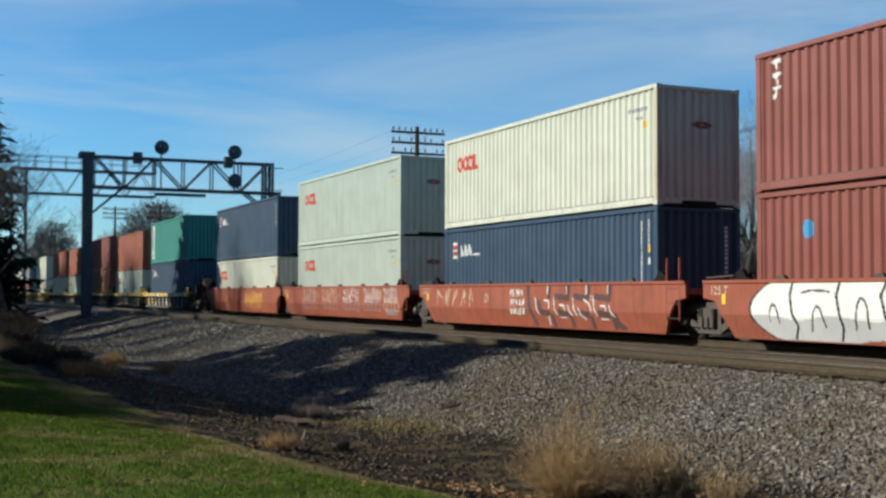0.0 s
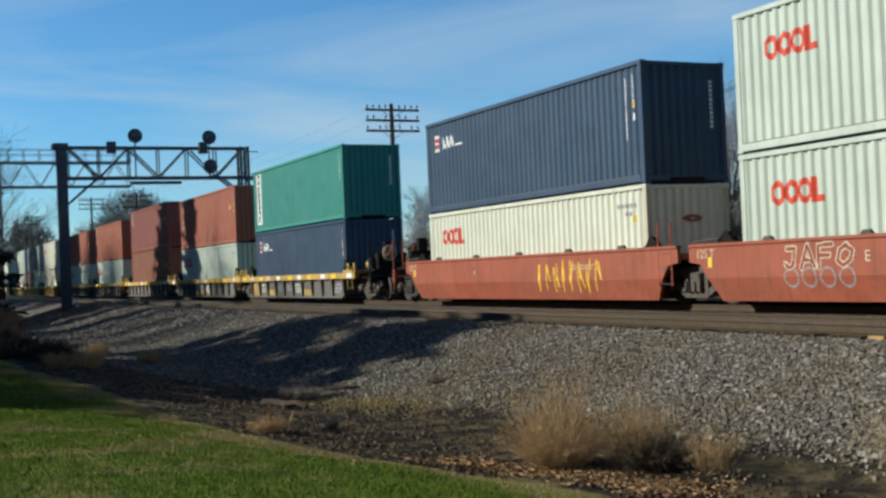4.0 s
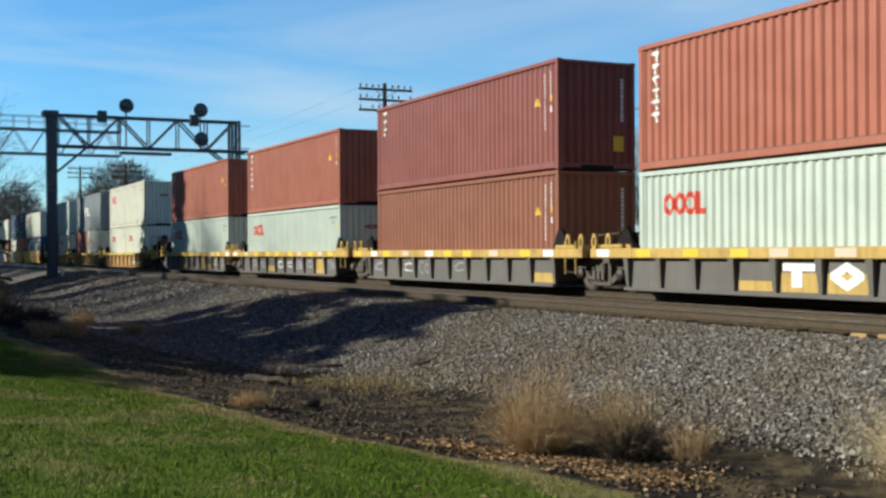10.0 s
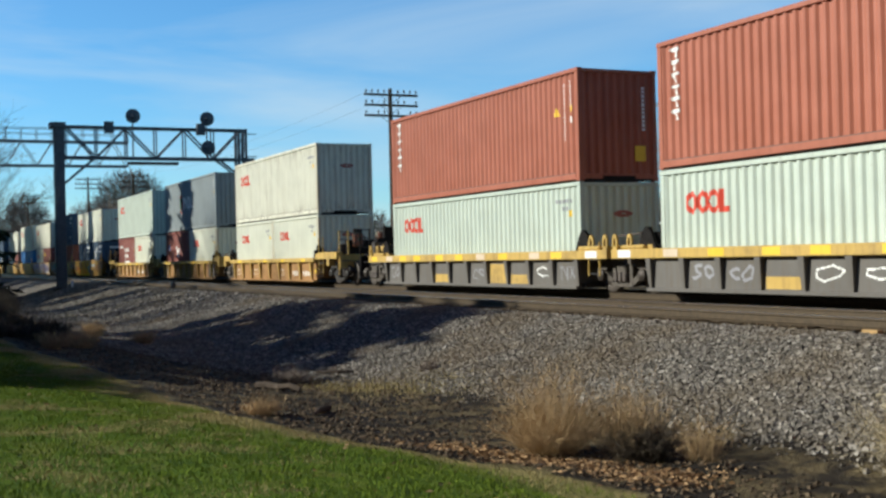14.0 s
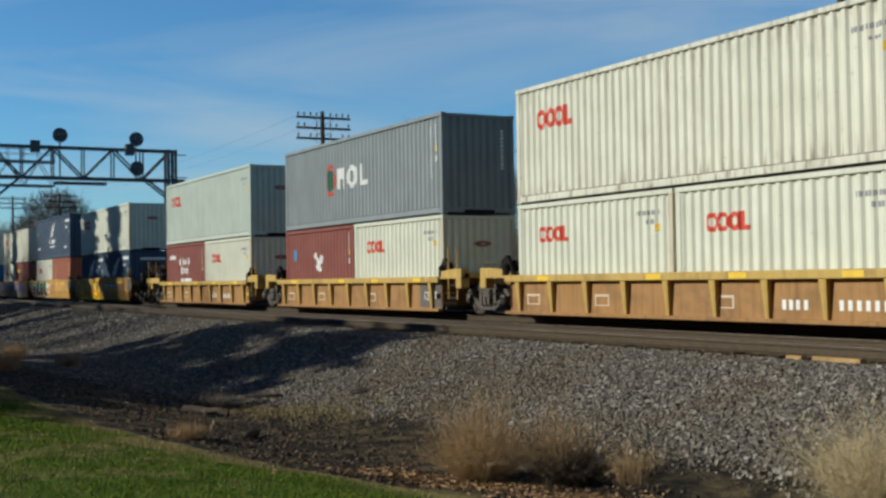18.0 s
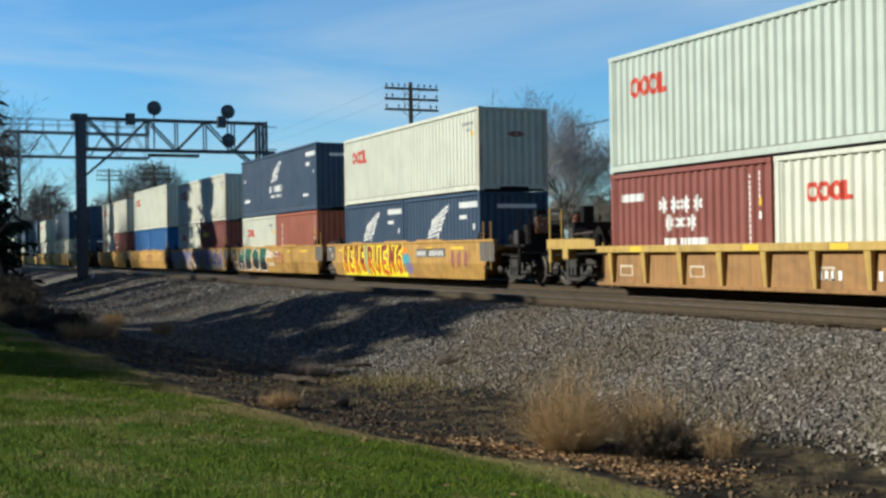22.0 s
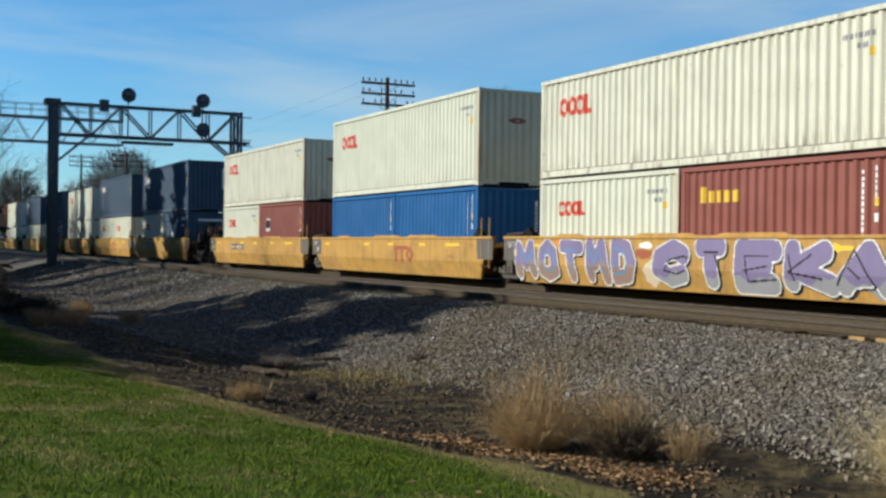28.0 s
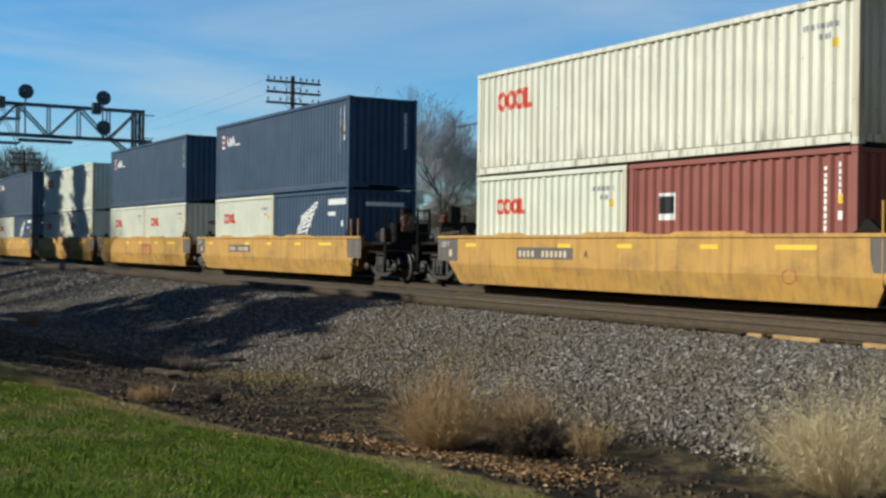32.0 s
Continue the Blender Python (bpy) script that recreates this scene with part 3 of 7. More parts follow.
def well_car(kind, left_end, right_end, x, label):
    """One unit of an articulated well car; left_end and right_end: whether the car ends there with a coupler."""
    key = (kind, left_end, right_end)
    if key in PROTO:
        ob = copy_thing(PROTO[key], pose(x, 0, 0))
        tagged(ob, label)
        WHEELS.extend(o for o in ob.children_recursive if o.name.startswith("wheelset"))
        MOVERS.append((ob, x, 0))
        return ob
    root = tagged(new("well_car"), label, "rail car")
    PROTO[key] = root
    root.matrix_basis = pose(x, 0, 0)
    MOVERS.append((root, x, 0))
    body = {"red": M["car_red"], "yellow": M["car_yellow"], "black": M["car_black"], "orange": M["car_orange"]}[kind]
    top = {"red": M["car_red"], "yellow": M["car_yellow"], "black": M["sill_yellow"], "orange": M["sill_yellow"]}[kind]
    smooth = kind in ("red", "yellow")
    reach = 7.75
    for s in (-1, 1):
        y = 1.47 * s
        if smooth:
            bm = bmesh.new()
            prism(bm, [(-7.75, 1.36), (-7.75, 0.98), (-7.35, 0.92), (-7.13, 0.62), (7.13, 0.62), (7.35, 0.92), (7.75, 0.98), (7.75, 1.36)], y - 0.045, y + 0.045)
            low = [bm.verts.new((xx, y + s * yy, zz)) for yy in (0.045, -0.045) for xx, zz in ((-7.13, 0.62), (7.13, 0.62), (6.78, 0.12), (-6.78, 0.12))]
            for i in (2, 3, 6, 7):
                low[i].co.y -= s * 0.13
            for f in ((0, 1, 2, 3), (7, 6, 5, 4), (0, 4, 5, 1), (1, 5, 6, 2), (2, 6, 7, 3), (3, 7, 4, 0)):
                bm.faces.new([low[i] for i in f])
            bmesh.ops.recalc_face_normals(bm, faces=bm.faces)
            part("side_sill", bm, body, root)
            bm = bmesh.new()
            box(bm, -7.75, 7.75, y - 0.08, y + 0.08, 1.30, 1.375, 0.012)
            part("top_chord", bm, top, root)
            for a in (-5.3, -2.6, 0.1, 2.8, 5.3) if kind == "red" else ():
                bm = bmesh.new()
                prism(bm, [(a, 1.375), (a + 0.3, 1.375), (a + 0.22, 1.46), (a + 0.08, 1.46)], y - 0.05, y + 0.05)
                part("guide_knob", bm, M["truck"], root)
            for a, b in ((-4.95, -3.65), (-1.35, 0.95), (1.65, 3.95)) if kind == "yellow" else ():
                bm = bmesh.new()
                prism(bm, [(a, 1.375), (b, 1.375), (b - 0.18, 1.43), (a + 0.18, 1.43)], y - 0.03, y + 0.03)
                part("guide_plate", bm, body, root)
        else:
            z0 = 0.87 if kind == "black" else 0.93
            bm = bmesh.new()
            box(bm, -7.9 if kind == "black" else -6.45, 7.9 if kind == "black" else 6.45, y - 0.09, y + 0.09, z0, 1.10, 0.012)
            part("top_chord", bm, top, root)
            bm = bmesh.new()
            box(bm, -6.4, 6.4, min(1.36 * s, 1.40 * s), max(1.36 * s, 1.40 * s), 0.14, z0)
            part("side_panel", bm, body, root)
            bm = bmesh.new()
            box(bm, -6.45, 6.45, y - 0.085, y + 0.085, 0.10, 0.18, 0.01)
            part("bottom_chord", bm, body, root)
            rib = None
            step = 1.28 if kind == "black" else 1.47
            n = 11 if kind == "black" else 9
            for k in range(n):
                xx = (k - (n - 1) / 2) * step
                if rib is None:
                    bm = bmesh.new()
                    out = 0.14 if s > 0 else -0.14
                    a, b = 0.09, 0.045
                    vs = [bm.verts.new(p) for p in ((-a, 0, z0), (a, 0, z0), (a, out, z0), (-a, out, z0), (-b, 0, 0.18), (b, 0, 0.18), (b, out * 0.5, 0.18), (-b, out * 0.5, 0.18))]
                    for f in ((0, 1, 2, 3), (7, 6, 5, 4), (0, 4, 5, 1), (1, 5, 6, 2), (2, 6, 7, 3), (3, 7, 4, 0)):
                        bm.faces.new([vs[i] for i in f])
                    bmesh.ops.recalc_face_normals(bm, faces=bm.faces)
                    rib = part("stiffener", bm, body if kind == "black" else top, root, at=pose(xx, 1.40 * s, 0))
                else:
                    again(rib, pose(xx, 1.40 * s, 0))
    bm = bmesh.new()
    box(bm, -6.5, 6.5, -1.30, 1.30, 0.13, 0.24)
    part("well_floor", bm, M["steel_dark"], root)
    for s, is_end in ((-1, left_end), (1, right_end)):
        far = 9.2 if is_end else 8.0
        bm = bmesh.new()
        box(bm, min(6.35 * s, far * s), max(6.35 * s, far * s), -0.55, 0.55, 0.845, 1.12, 0.02)
        part("center_sill", bm, body, root)
        bm = bmesh.new()
        box(bm, min(6.35 * s, 7.75 * s), max(6.35 * s, 7.75 * s), -1.42, 1.42, 1.05, 1.20, 0.015)
        part("end_platform", bm, top, root)
        bm = bmesh.new()
        box(bm, min(6.3 * s, 6.42 * s), max(6.3 * s, 6.42 * s), -1.40, 1.40, 0.24, 1.2, 0.01)
        part("end_bulkhead", bm, body, root)
        if kind == "black":
            # upright oval lifting lugs at the ends of the top sill
            for sy in (-1, 1):
                for xa in (7.15, 7.78):
                    bm = bmesh.new()
                    ringv = []
                    for k in range(12):
                        q = k * math.tau / 12
                        ringv.append([bm.verts.new((xa * s + c * math.cos(q), yy, 1.27 + e * math.sin(q))) for yy in (1.50 * sy - 0.03, 1.50 * sy + 0.03) for c, e in ((0.11, 0.21), (0.055, 0.12))])
                    for k in range(12):
                        p, q = ringv[k], ringv[(k + 1) % 12]
                        for i, j in ((0, 1), (1, 3), (3, 2), (2, 0)):
                            bm.faces.new((p[i], p[j], q[j], q[i]))
                    bmesh.ops.recalc_face_normals(bm, faces=bm.faces)
                    part("lifting_lug", bm, top, root)
        if not smooth:
            for sy in (-1, 1):
                bm = bmesh.new()
                if kind == "black":
                    box(bm, min(6.55 * s, 7.5 * s), max(6.55 * s, 7.5 * s), min(1.12 * sy, 1.54 * sy), max(1.12 * sy, 1.54 * sy), 1.10, 1.20, 0.03)
                    part("platform_box", bm, top, root)
                    continue
                tip = 9.1 if is_end else 7.75
                ya, yb = min(1.26 * sy, 1.52 * sy), max(1.26 * sy, 1.52 * sy)
                prism(bm, [(6.5 * s, 1.04), (tip * s, 1.04), (tip * s, 1.31), (7.3 * s, 1.31), (6.5 * s, 1.24)], ya, yb)
                part("end_beam", bm, top, root)
                bm = bmesh.new()
                drop = 7.95 if is_end else 7.45
                box(bm, min(drop * s, (drop + 0.3) * s), max(drop * s, (drop + 0.3) * s), ya - 0.01, yb + 0.01, 0.76, 1.10, 0.02)
                part("step_box", bm, top, root)
                bm = bmesh.new()
                box(bm, min(6.42 * s, 6.62 * s), max(6.42 * s, 6.62 * s), ya - 0.02, yb + 0.03, 1.06, 1.42, 0.05)
                part("corner_stop", bm, M["black_iron"], root)
                for za in (0.34, 0.62):
                    bm = bmesh.new()
                    rod(bm, (6.6 * s, 1.46 * sy, za), (7.4 * s, 1.46 * sy, za), 0.022)
                    part("step_rung", bm, M["black_iron"], root)
        for sy in (-1, 1):
            # corner ladder with rungs, at two opposite corners
            if s == -sy:
                for xa in (7.0, 7.5):
                    bm = bmesh.new()
                    rod(bm, (xa * s, 1.50 * sy, 0.45), (xa * s, 1.50 * sy, 1.30 if kind == "black" else 1.92), 0.024)
                    part("hand_post", bm, top, root)
                for z in (0.5, 0.85, 1.2):
                    bm = bmesh.new()
                    rod(bm, (7.0 * s, 1.50 * sy, z), (7.5 * s, 1.50 * sy, z), 0.018)
                    part("rung", bm, M["steel_dark"], root)
            else:
                bm = bmesh.new()
                rod(bm, (6.75 * s, 1.45 * sy, 1.47), (7.7 * s, 1.45 * sy, 1.43), 0.022)
                part("grab_bar", bm, M["casting"], root)
            # dark triangular bracket outside the container's corner
            bm = bmesh.new()
            prism(bm, [(6.22 * s, 1.36 if smooth else 1.10), (6.95 * s, 1.36 if smooth else 1.10), (6.78 * s, 1.50), (6.62 * s, 1.62), (6.52 * s, 1.62), (6.40 * s, 1.45)], 1.36 * sy - 0.05, 1.36 * sy + 0.05)
            part("corner_bracket", bm, M["black_iron"], root)
            # cone guide that holds the container's corner
            bm = bmesh.new()
            prism(bm, [(6.25 * s, 1.2), (6.75 * s, 1.2), (6.55 * s, 1.50), (6.32 * s, 1.50)], 1.18 * sy - 0.06, 1.18 * sy + 0.06)
            part("corner_guide", bm, M["black_iron"], root)
        # dark underframe and brake rigging behind the wheels
        bm = bmesh.new()
        reach_in = 9.1 if is_end else 7.9
        box(bm, min(6.42 * s, reach_in * s), max(6.42 * s, reach_in * s), -0.58, 0.58, 0.30, 0.84, 0.02)
        part("underframe", bm, M["black_iron"], root)
        if is_end:
            car_end(root, kind, s, body, top)
        elif s < 0:
            truck(root, -8.1)
    return root


X0 = (-14.2, -30.37, -46.83, -62.76, -83.3, -99.3, -115.47, -131.8, -147.8, -168.3, -184.84, -201.29, -221.37, -237.5, -253.6,
      -269.78, -285.8, -306.04, -322.42, -338.8, -355.1, -371.3, -391.6, -407.8, -424.0, -440.2, -456.4, -476.7, -492.9)
HC, STD = 2.97, 2.66
LONG, SHORT = 12.5, 6.21
# kind, left end, right end, upper (height, colour), lower (height, colour or two 20-foot boxes from left to right)
UNITS = (
    ("red", 0, 0, (HC, "maroon"), (HC, "maroon")),
    ("red", 0, 0, (HC, "cream"), (HC, "navy")),
    ("red", 0, 0, (HC, "grey_cream"), (HC, "grey_cream")),
    ("red", 1, 0, (HC, "navy"), (STD, "cream")),
    ("black", 0, 1, (HC, "green"), (HC, "navy")),
    ("black", 0, 0, (HC, "brick"), (STD, "grey_cream")),
    ("black", 0, 0, (HC, "maroon"), (HC, "rust_brown")),
    ("black", 0, 0, (HC, "brick"), (STD, "grey_cream")),
    ("black", 1, 0, (HC, "brick"), (STD, "grey_cream")),
    ("orange", 0, 1, (HC, "cream_stained"), (STD, "cream", "cream")),
    ("orange", 0, 0, (HC, "grey"), (STD, "maroon", "cream")),
    ("orange", 1, 0, (HC, "grey_cream"), (STD, "maroon", "cream")),
    ("yellow", 0, 1, (STD, "cream"), (STD, "navy", "navy")),
    ("yellow", 0, 0, (HC, "navy"), (STD, "cream", "brick")),
    ("yellow", 0, 0, (STD, "cream_stained"), (STD, "cream", "maroon")),
    ("yellow", 0, 0, (HC, "cream"), (STD, "blue", "blue")),
    ("yellow", 1, 0, (STD, "cream_stained"), (STD, "cream", "maroon")),
    ("yellow", 0, 1, (HC, "navy"), (STD, "cream", "navy")),
    ("yellow", 0, 0, (HC, "navy"), (STD, "cream", "cream")),
    ("yellow", 0, 0, (STD, "cream"), (STD, "cream", "cream")),
    ("yellow", 0, 0, (HC, "navy"), (STD, "cream", "navy")),
    ("yellow", 1, 0, (HC, "navy"), (STD, "cream")),
    ("yellow", 0, 1, (HC, "cream"), (STD, "cream")),
    ("yellow", 0, 0, (HC, "brick"), (STD, "cream")),
    ("yellow", 0, 0, (HC, "grey"), (STD, "navy")),
    ("yellow", 0, 0, (HC, "cream"), (STD, "navy")),
    ("yellow", 1, 0, (HC, "cream"), (STD, "maroon")),
    ("yellow", 0, 1, (HC, "navy"), (STD, "cream")),
    ("yellow", 0, 0, (HC, "cream"), (STD, "cream")),
)
CAR_LABEL = {"red": "weathered red steel well car with painted scrawls", "black": "black well car with a yellow top sill and ribs", "orange": "orange ribbed well car with yellow top sill", "yellow": "faded yellow smooth-sided steel well car"}
LOOK = {"cream": "cream", "cream_stained": "rust-streaked cream", "grey_cream": "greyish cream", "navy": "dark navy", "blue": "bright blue", "green": "sea green", "brick": "brick red", "maroon": "maroon", "grey": "slate grey", "orange": "orange", "rust_brown": "rust brown"}
CARS, TOPS, LOWS = [], [], []
for (kind, le, re_, up, low), x in zip(UNITS, X0):
    CARS.append(well_car(kind, bool(le), bool(re_), x, CAR_LABEL[kind]))
    z = 0.245
    if len(low) == 3:
        LOWS.append([put_container(SHORT, low[0], c, x + dx, z, LOOK[c] + " short corrugated steel container in the well") for c, dx in zip(low[1:], (-3.14, 3.14))])
    else:
        LOWS.append([put_container(LONG, low[0], low[1], x, z, LOOK[low[1]] + " long corrugated steel container in the well")])
    TOPS.append(put_container(LONG, up[0], up[1], x, z + low[0] + 0.025, LOOK[up[1]] + " long corrugated steel container stacked on top"))
# ---- signal bridges ----
def strut(parent, name, p, q, w, mat, label=""):
    """A square steel member between two points."""
    bm = bmesh.new()
    rod(bm, p, q, w * 0.71, 4)
    return part(name, bm, mat, parent, label)


def signal_head(parent, y, z, mast_z):
    bm = bmesh.new()
    lathe(bm, [(0.10, 0.26), (0.16, 0.22), (0.16, 0.10), (0.44, 0.06), (0.48, 0.04), (0.48, -0.02), (0.44, -0.05), (0.20, -0.05)], "x", 24)
    disc = part("signal_disc", bm, M["bridge"], parent, "round black signal disc", at=pose(0.35, y, z))
    for a in range(3):
        bm = bmesh.new()
        ang = a * 2.094 + 0.5
        lathe(bm, [(0.08, -0.05), (0.10, -0.06), (0.10, -0.20), (0.09, -0.21)], "x", 10)
        part("lamp_hood", bm, M["bridge"], disc, at=pose(0, 0.2 * math.cos(ang), 0.2 * math.sin(ang)))
    bm = bmesh.new()
    rod(bm, (0.2, y, mast_z), (0.2, y, z + 0.3), 0.05, 8)
    part("signal_mast", bm, M["bridge"], parent)
    bm = bmesh.new()
    rod(bm, (0.2, y - 0.35, z + 0.1), (0.2, y, z + 0.1), 0.02)
    rod(bm, (0.2, y - 0.35, z - 0.35), (0.2, y - 0.35, z + 0.1), 0.02)
    part("signal_bracket", bm, M["bridge"], parent)


def near_bridge():
    root = tagged(new("signal_bridge"), "black steel truss signal bridge with round signal discs", "signal bridge")
    root.location = (-80, 0, 0)
    st = M["bridge"]
    y0, y1, zb, zt = -6.75, 4.85, 8.0, 10.0
    for sx in (-0.4, 0.4):
        # near column: a broad built-up column; far one: an open pair
        bm = bmesh.new()
        box(bm, sx - 0.07, sx + 0.07, -7.42, -6.85, -0.8, 10.05, 0.01)
        part("column", bm, st, root)
        for yy in (4.65, 5.15):
            strut(root, "column", (sx, yy, -1.0), (sx, yy, 10.1), 0.16, st)
        strut(root, "top_chord", (sx, -7.5, zt), (sx, y1 + 0.35, zt), 0.14, st)
        strut(root, "bottom_chord", (sx, -6.9, zb), (sx, y1 + 0.9, zb), 0.17, st)
        n = 6
        step = (y1 - y0) / n
        for k in range(n + 1):
            yy = y0 + k * step
            strut(root, "vertical", (sx, yy, zb), (sx, yy, zt), 0.08, st)
            if k < n:
                a, b = (zb, zt) if k % 2 else (zt, zb)
                strut(root, "diagonal", (sx, yy, a), (sx, yy + step, b), 0.09, st)
        strut(root, "knee_brace", (sx, -6.85, 6.3), (sx, -4.9, zb), 0.11, st)
        strut(root, "knee_brace", (sx, 4.65, 6.9), (sx, 3.2, zb), 0.11, st)
    for k in range(7):
        yy = y0 + k * (y1 - y0) / 6
        for z in (zb, zt):
            strut(root, "cross_strut", (-0.4, yy, z), (0.4, yy, z), 0.07, st)
    for k in range(10):
        strut(root, "lacing", (-0.4, -7.13, 0.2 + k), (0.4, -7.13, 1.2 + k), 0.06, st)
        strut(root, "lacing", (0.4, 4.65, 0.0 + k), (0.4, 5.15, 1.0 + k), 0.06, st)
    bm = bmesh.new()
    box(bm, -0.55, 0.55, -7.7, -6.75, 9.9, 10.25, 0.02)
    part("column_cap", bm, st, root)
    for yy in (-4.05, 2.0):
        bm = bmesh.new()
        box(bm, 0.3, 0.75, yy - 0.28, yy + 0.28, 9.6, 10.35, 0.02)
        part("relay_box", bm, st, root)
    bm = bmesh.new()
    box(bm, 0.3, 0.9, -2.9, 0.4, 7.55, 7.72, 0.01)
    part("walkway", bm, M["steel_dark"], root, "grey hanging walkway")
    signal_head(root, -2.45, 10.78, 8.0)
    signal_head(root, 2.5, 10.72, 8.0)
    signal_head(root, 2.53, 8.76, 8.0)
    for yy in (5.9,):
        for z in (10.0, 8.45, 8.05):
            strut(root, "bracket_arm", (0.4, 5.1, z - 0.25), (0.4, yy, z - 0.25), 0.06, st)
    for sy in (-7.13, 4.9):
        bm = bmesh.new()
        box(bm, -0.8, 0.8, sy - 0.5, sy + 0.5, -1.4, -0.42, 0.04)
        part("footing", bm, M["tie"], root, "concrete footing")


def far_bridge():
    root = tagged(new("signal_bridge"), "slender grey lattice signal bridge farther down the line", "signal bridge")
    root.location = (-113, 0, 0)
    st = M["bridge_far"]
    for y0 in (-8.7,):
        c = [(-0.6, y0 - 0.6), (0.6, y0 - 0.6), (0.6, y0 + 0.6), (-0.6, y0 + 0.6)]
        for a in c:
            strut(root, "leg", (*a, -1), (*a, 12.3), 0.13, st)
        for k in range(8):
            z0, z1 = k * 1.5, (k + 1) * 1.5
            for i in range(4):
                a, b = c[i], c[(i + 1) % 4]
                strut(root, "lattice", (*a, z0), (*b, z1), 0.06, st)
                strut(root, "lattice", (*b, z0), (*a, z1), 0.06, st)
                strut(root, "tie_bar", (*a, z1), (*b, z1), 0.06, st)
    for sx in (-0.6, 0.6):
        for z, w in ((10.1, 0.17), (12.3, 0.17), (13.5, 0.05), (13.0, 0.04)):
            strut(root, "chord", (sx, -9.3, z), (sx, 3.4, z), w, st)
        n = 9
        for k in range(n + 1):
            yy = -8.7 + k * 12.1 / n
            strut(root, "post", (sx, yy, 12.3), (sx, yy, 13.5), 0.05, st)
            if k < n:
                strut(root, "lattice", (sx, yy, 10.1 if k % 2 else 12.3), (sx, yy + 12.1 / n, 12.3 if k % 2 else 10.1), 0.06, st)


# paler than the near bridge: distance haze put into the steel's colour
M["bridge_far"] = plain("haze_pale_bridge_steel", (0.17, 0.185, 0.205), 0.6, 0.2, 4.0)
near_bridge()
far_bridge()


def marker_post():
    root = tagged(new("marker_post"), "short pale wooden marker post by the bridge footing", "post")
    bm = bmesh.new()
    box(bm, -0.06, 0.06, -0.06, 0.06, -0.5, 0.55, 0.01)
    part("post", bm, M["white"], root)
    root.location = (-78.2, -6.75, -0.45)


marker_post()


# ---- poles and wires ----
def telegraph_pole(x, y, h, arms=3):
    root = tagged(new("telegraph_pole"), "dark wooden telegraph pole with three crossarms", "pole", "telegraph poles")
    root.location = (x, y, -0.4)
    bm = bmesh.new()
    rod(bm, (0, 0, -0.5), (0, 0, h + 0.4), 0.17, 10, 0.11)
    part("shaft", bm, M["pole"], root)
    for k in range(arms):
        z = h - 0.02 - 0.56 * k
        bm = bmesh.new()
        box(bm, 0.10, 0.20, -1.55, 1.55, z, z + 0.12, 0.01)
        arm = part("crossarm", bm, M["pole"], root)
        for j, yy in enumerate((-1.45, -1.1, -0.75, -0.4, 0.4, 0.75, 1.1, 1.45)):
            if (j + k) % 4 == 3 and k:
                continue
            bm = bmesh.new()
            lathe(bm, [(0.015, 0.12), (0.015, 0.2), (0.05, 0.2), (0.055, 0.27), (0.035, 0.30), (0.03, 0.34)], "z", 7)
            part("insulator", bm, M["steel_dark"], arm, at=pose(0.15, yy, z))
        bm = bmesh.new()
        rod(bm, (0.15, -0.6, z + 0.02), (0.12, 0, z - 0.4), 0.015)
        rod(bm, (0.15, 0.6, z + 0.02), (0.12, 0, z - 0.4), 0.015)
        part("arm_brace", bm, M["steel_dark"], root)


POLES = ((-58.9, 7.2, 10.1), (-125.0, 6.2, 10.4), (-153.0, 6.0, 12.0), (-219.0, 6.0, 13.6), (-262.0, 8.0, 13.6))
for px, py, ph in POLES:
    telegraph_pole(px, py, ph)


def wire(name, pts, r, label, sag=0.5):
    p, q = Vector(pts[0]), Vector(pts[1])
    u = Vector((0, 0, 1))
    v = (q - p).cross(u).normalized()
    vs, fs, n, m = [], [], 5, 16
    for k in range(m + 1):
        f = k / m
        c = p.lerp(q, f) - Vector((0, 0, sag * 4 * f * (1 - f)))
        vs += [(c + (u * math.cos(b * math.tau / n) + v * math.sin(b * math.tau / n)) * r)[:] for b in range(n)]
    for k in range(m):
        fs += [(k * n + b, k * n + (b + 1) % n, (k + 1) * n + (b + 1) % n, (k + 1) * n + b) for b in range(n)]
    root = tagged(new(name), label, "wire")
    link("strand", mesh_of("strand", vs, fs, M["steel_dark"]), root)


for (xa, ya, ha), (xb, yb, hb) in zip(POLES, POLES[1:3]):
    for dy in (-1.1, 0.75):
        wire("line_wire", ((xa + 0.15, ya + dy, ha - 0.1), (xb + 0.15, yb + dy, hb - 0.1)), 0.005, "thin sagging line wire between the poles", 0.8)


def street_pole(x, y, h):
    root = tagged(new("utility_pole"), "tall wooden utility pole with curved lamp bracket arms", "pole")
    root.location = (x, y, 0)
    bm = bmesh.new()
    rod(bm, (0, 0, -0.5), (0, 0, h), 0.19, 12, 0.13)
    part("shaft", bm, M["pole"], root)
    for z, reach in ((9.0, 1.8), (10.2, 2.2)):
        bm = bmesh.new()
        prev = Vector((0, 0, z - 0.9))
        for k in range(1, 8):
            f = k / 7
            nxt = Vector((reach * f, -reach * 0.6 * f, z - 0.9 + 0.9 * math.sin(f * 1.57)))
            rod(bm, prev, nxt, 0.035, 6)
            prev = nxt
        part("bracket_arm", bm, M["steel_dark"], root)
    bm = bmesh.new()
    box(bm, -0.06, 0.06, -1.2, 1.2, h - 0.5, h - 0.38, 0.01)
    part("crossarm", bm, M["pole"], root)


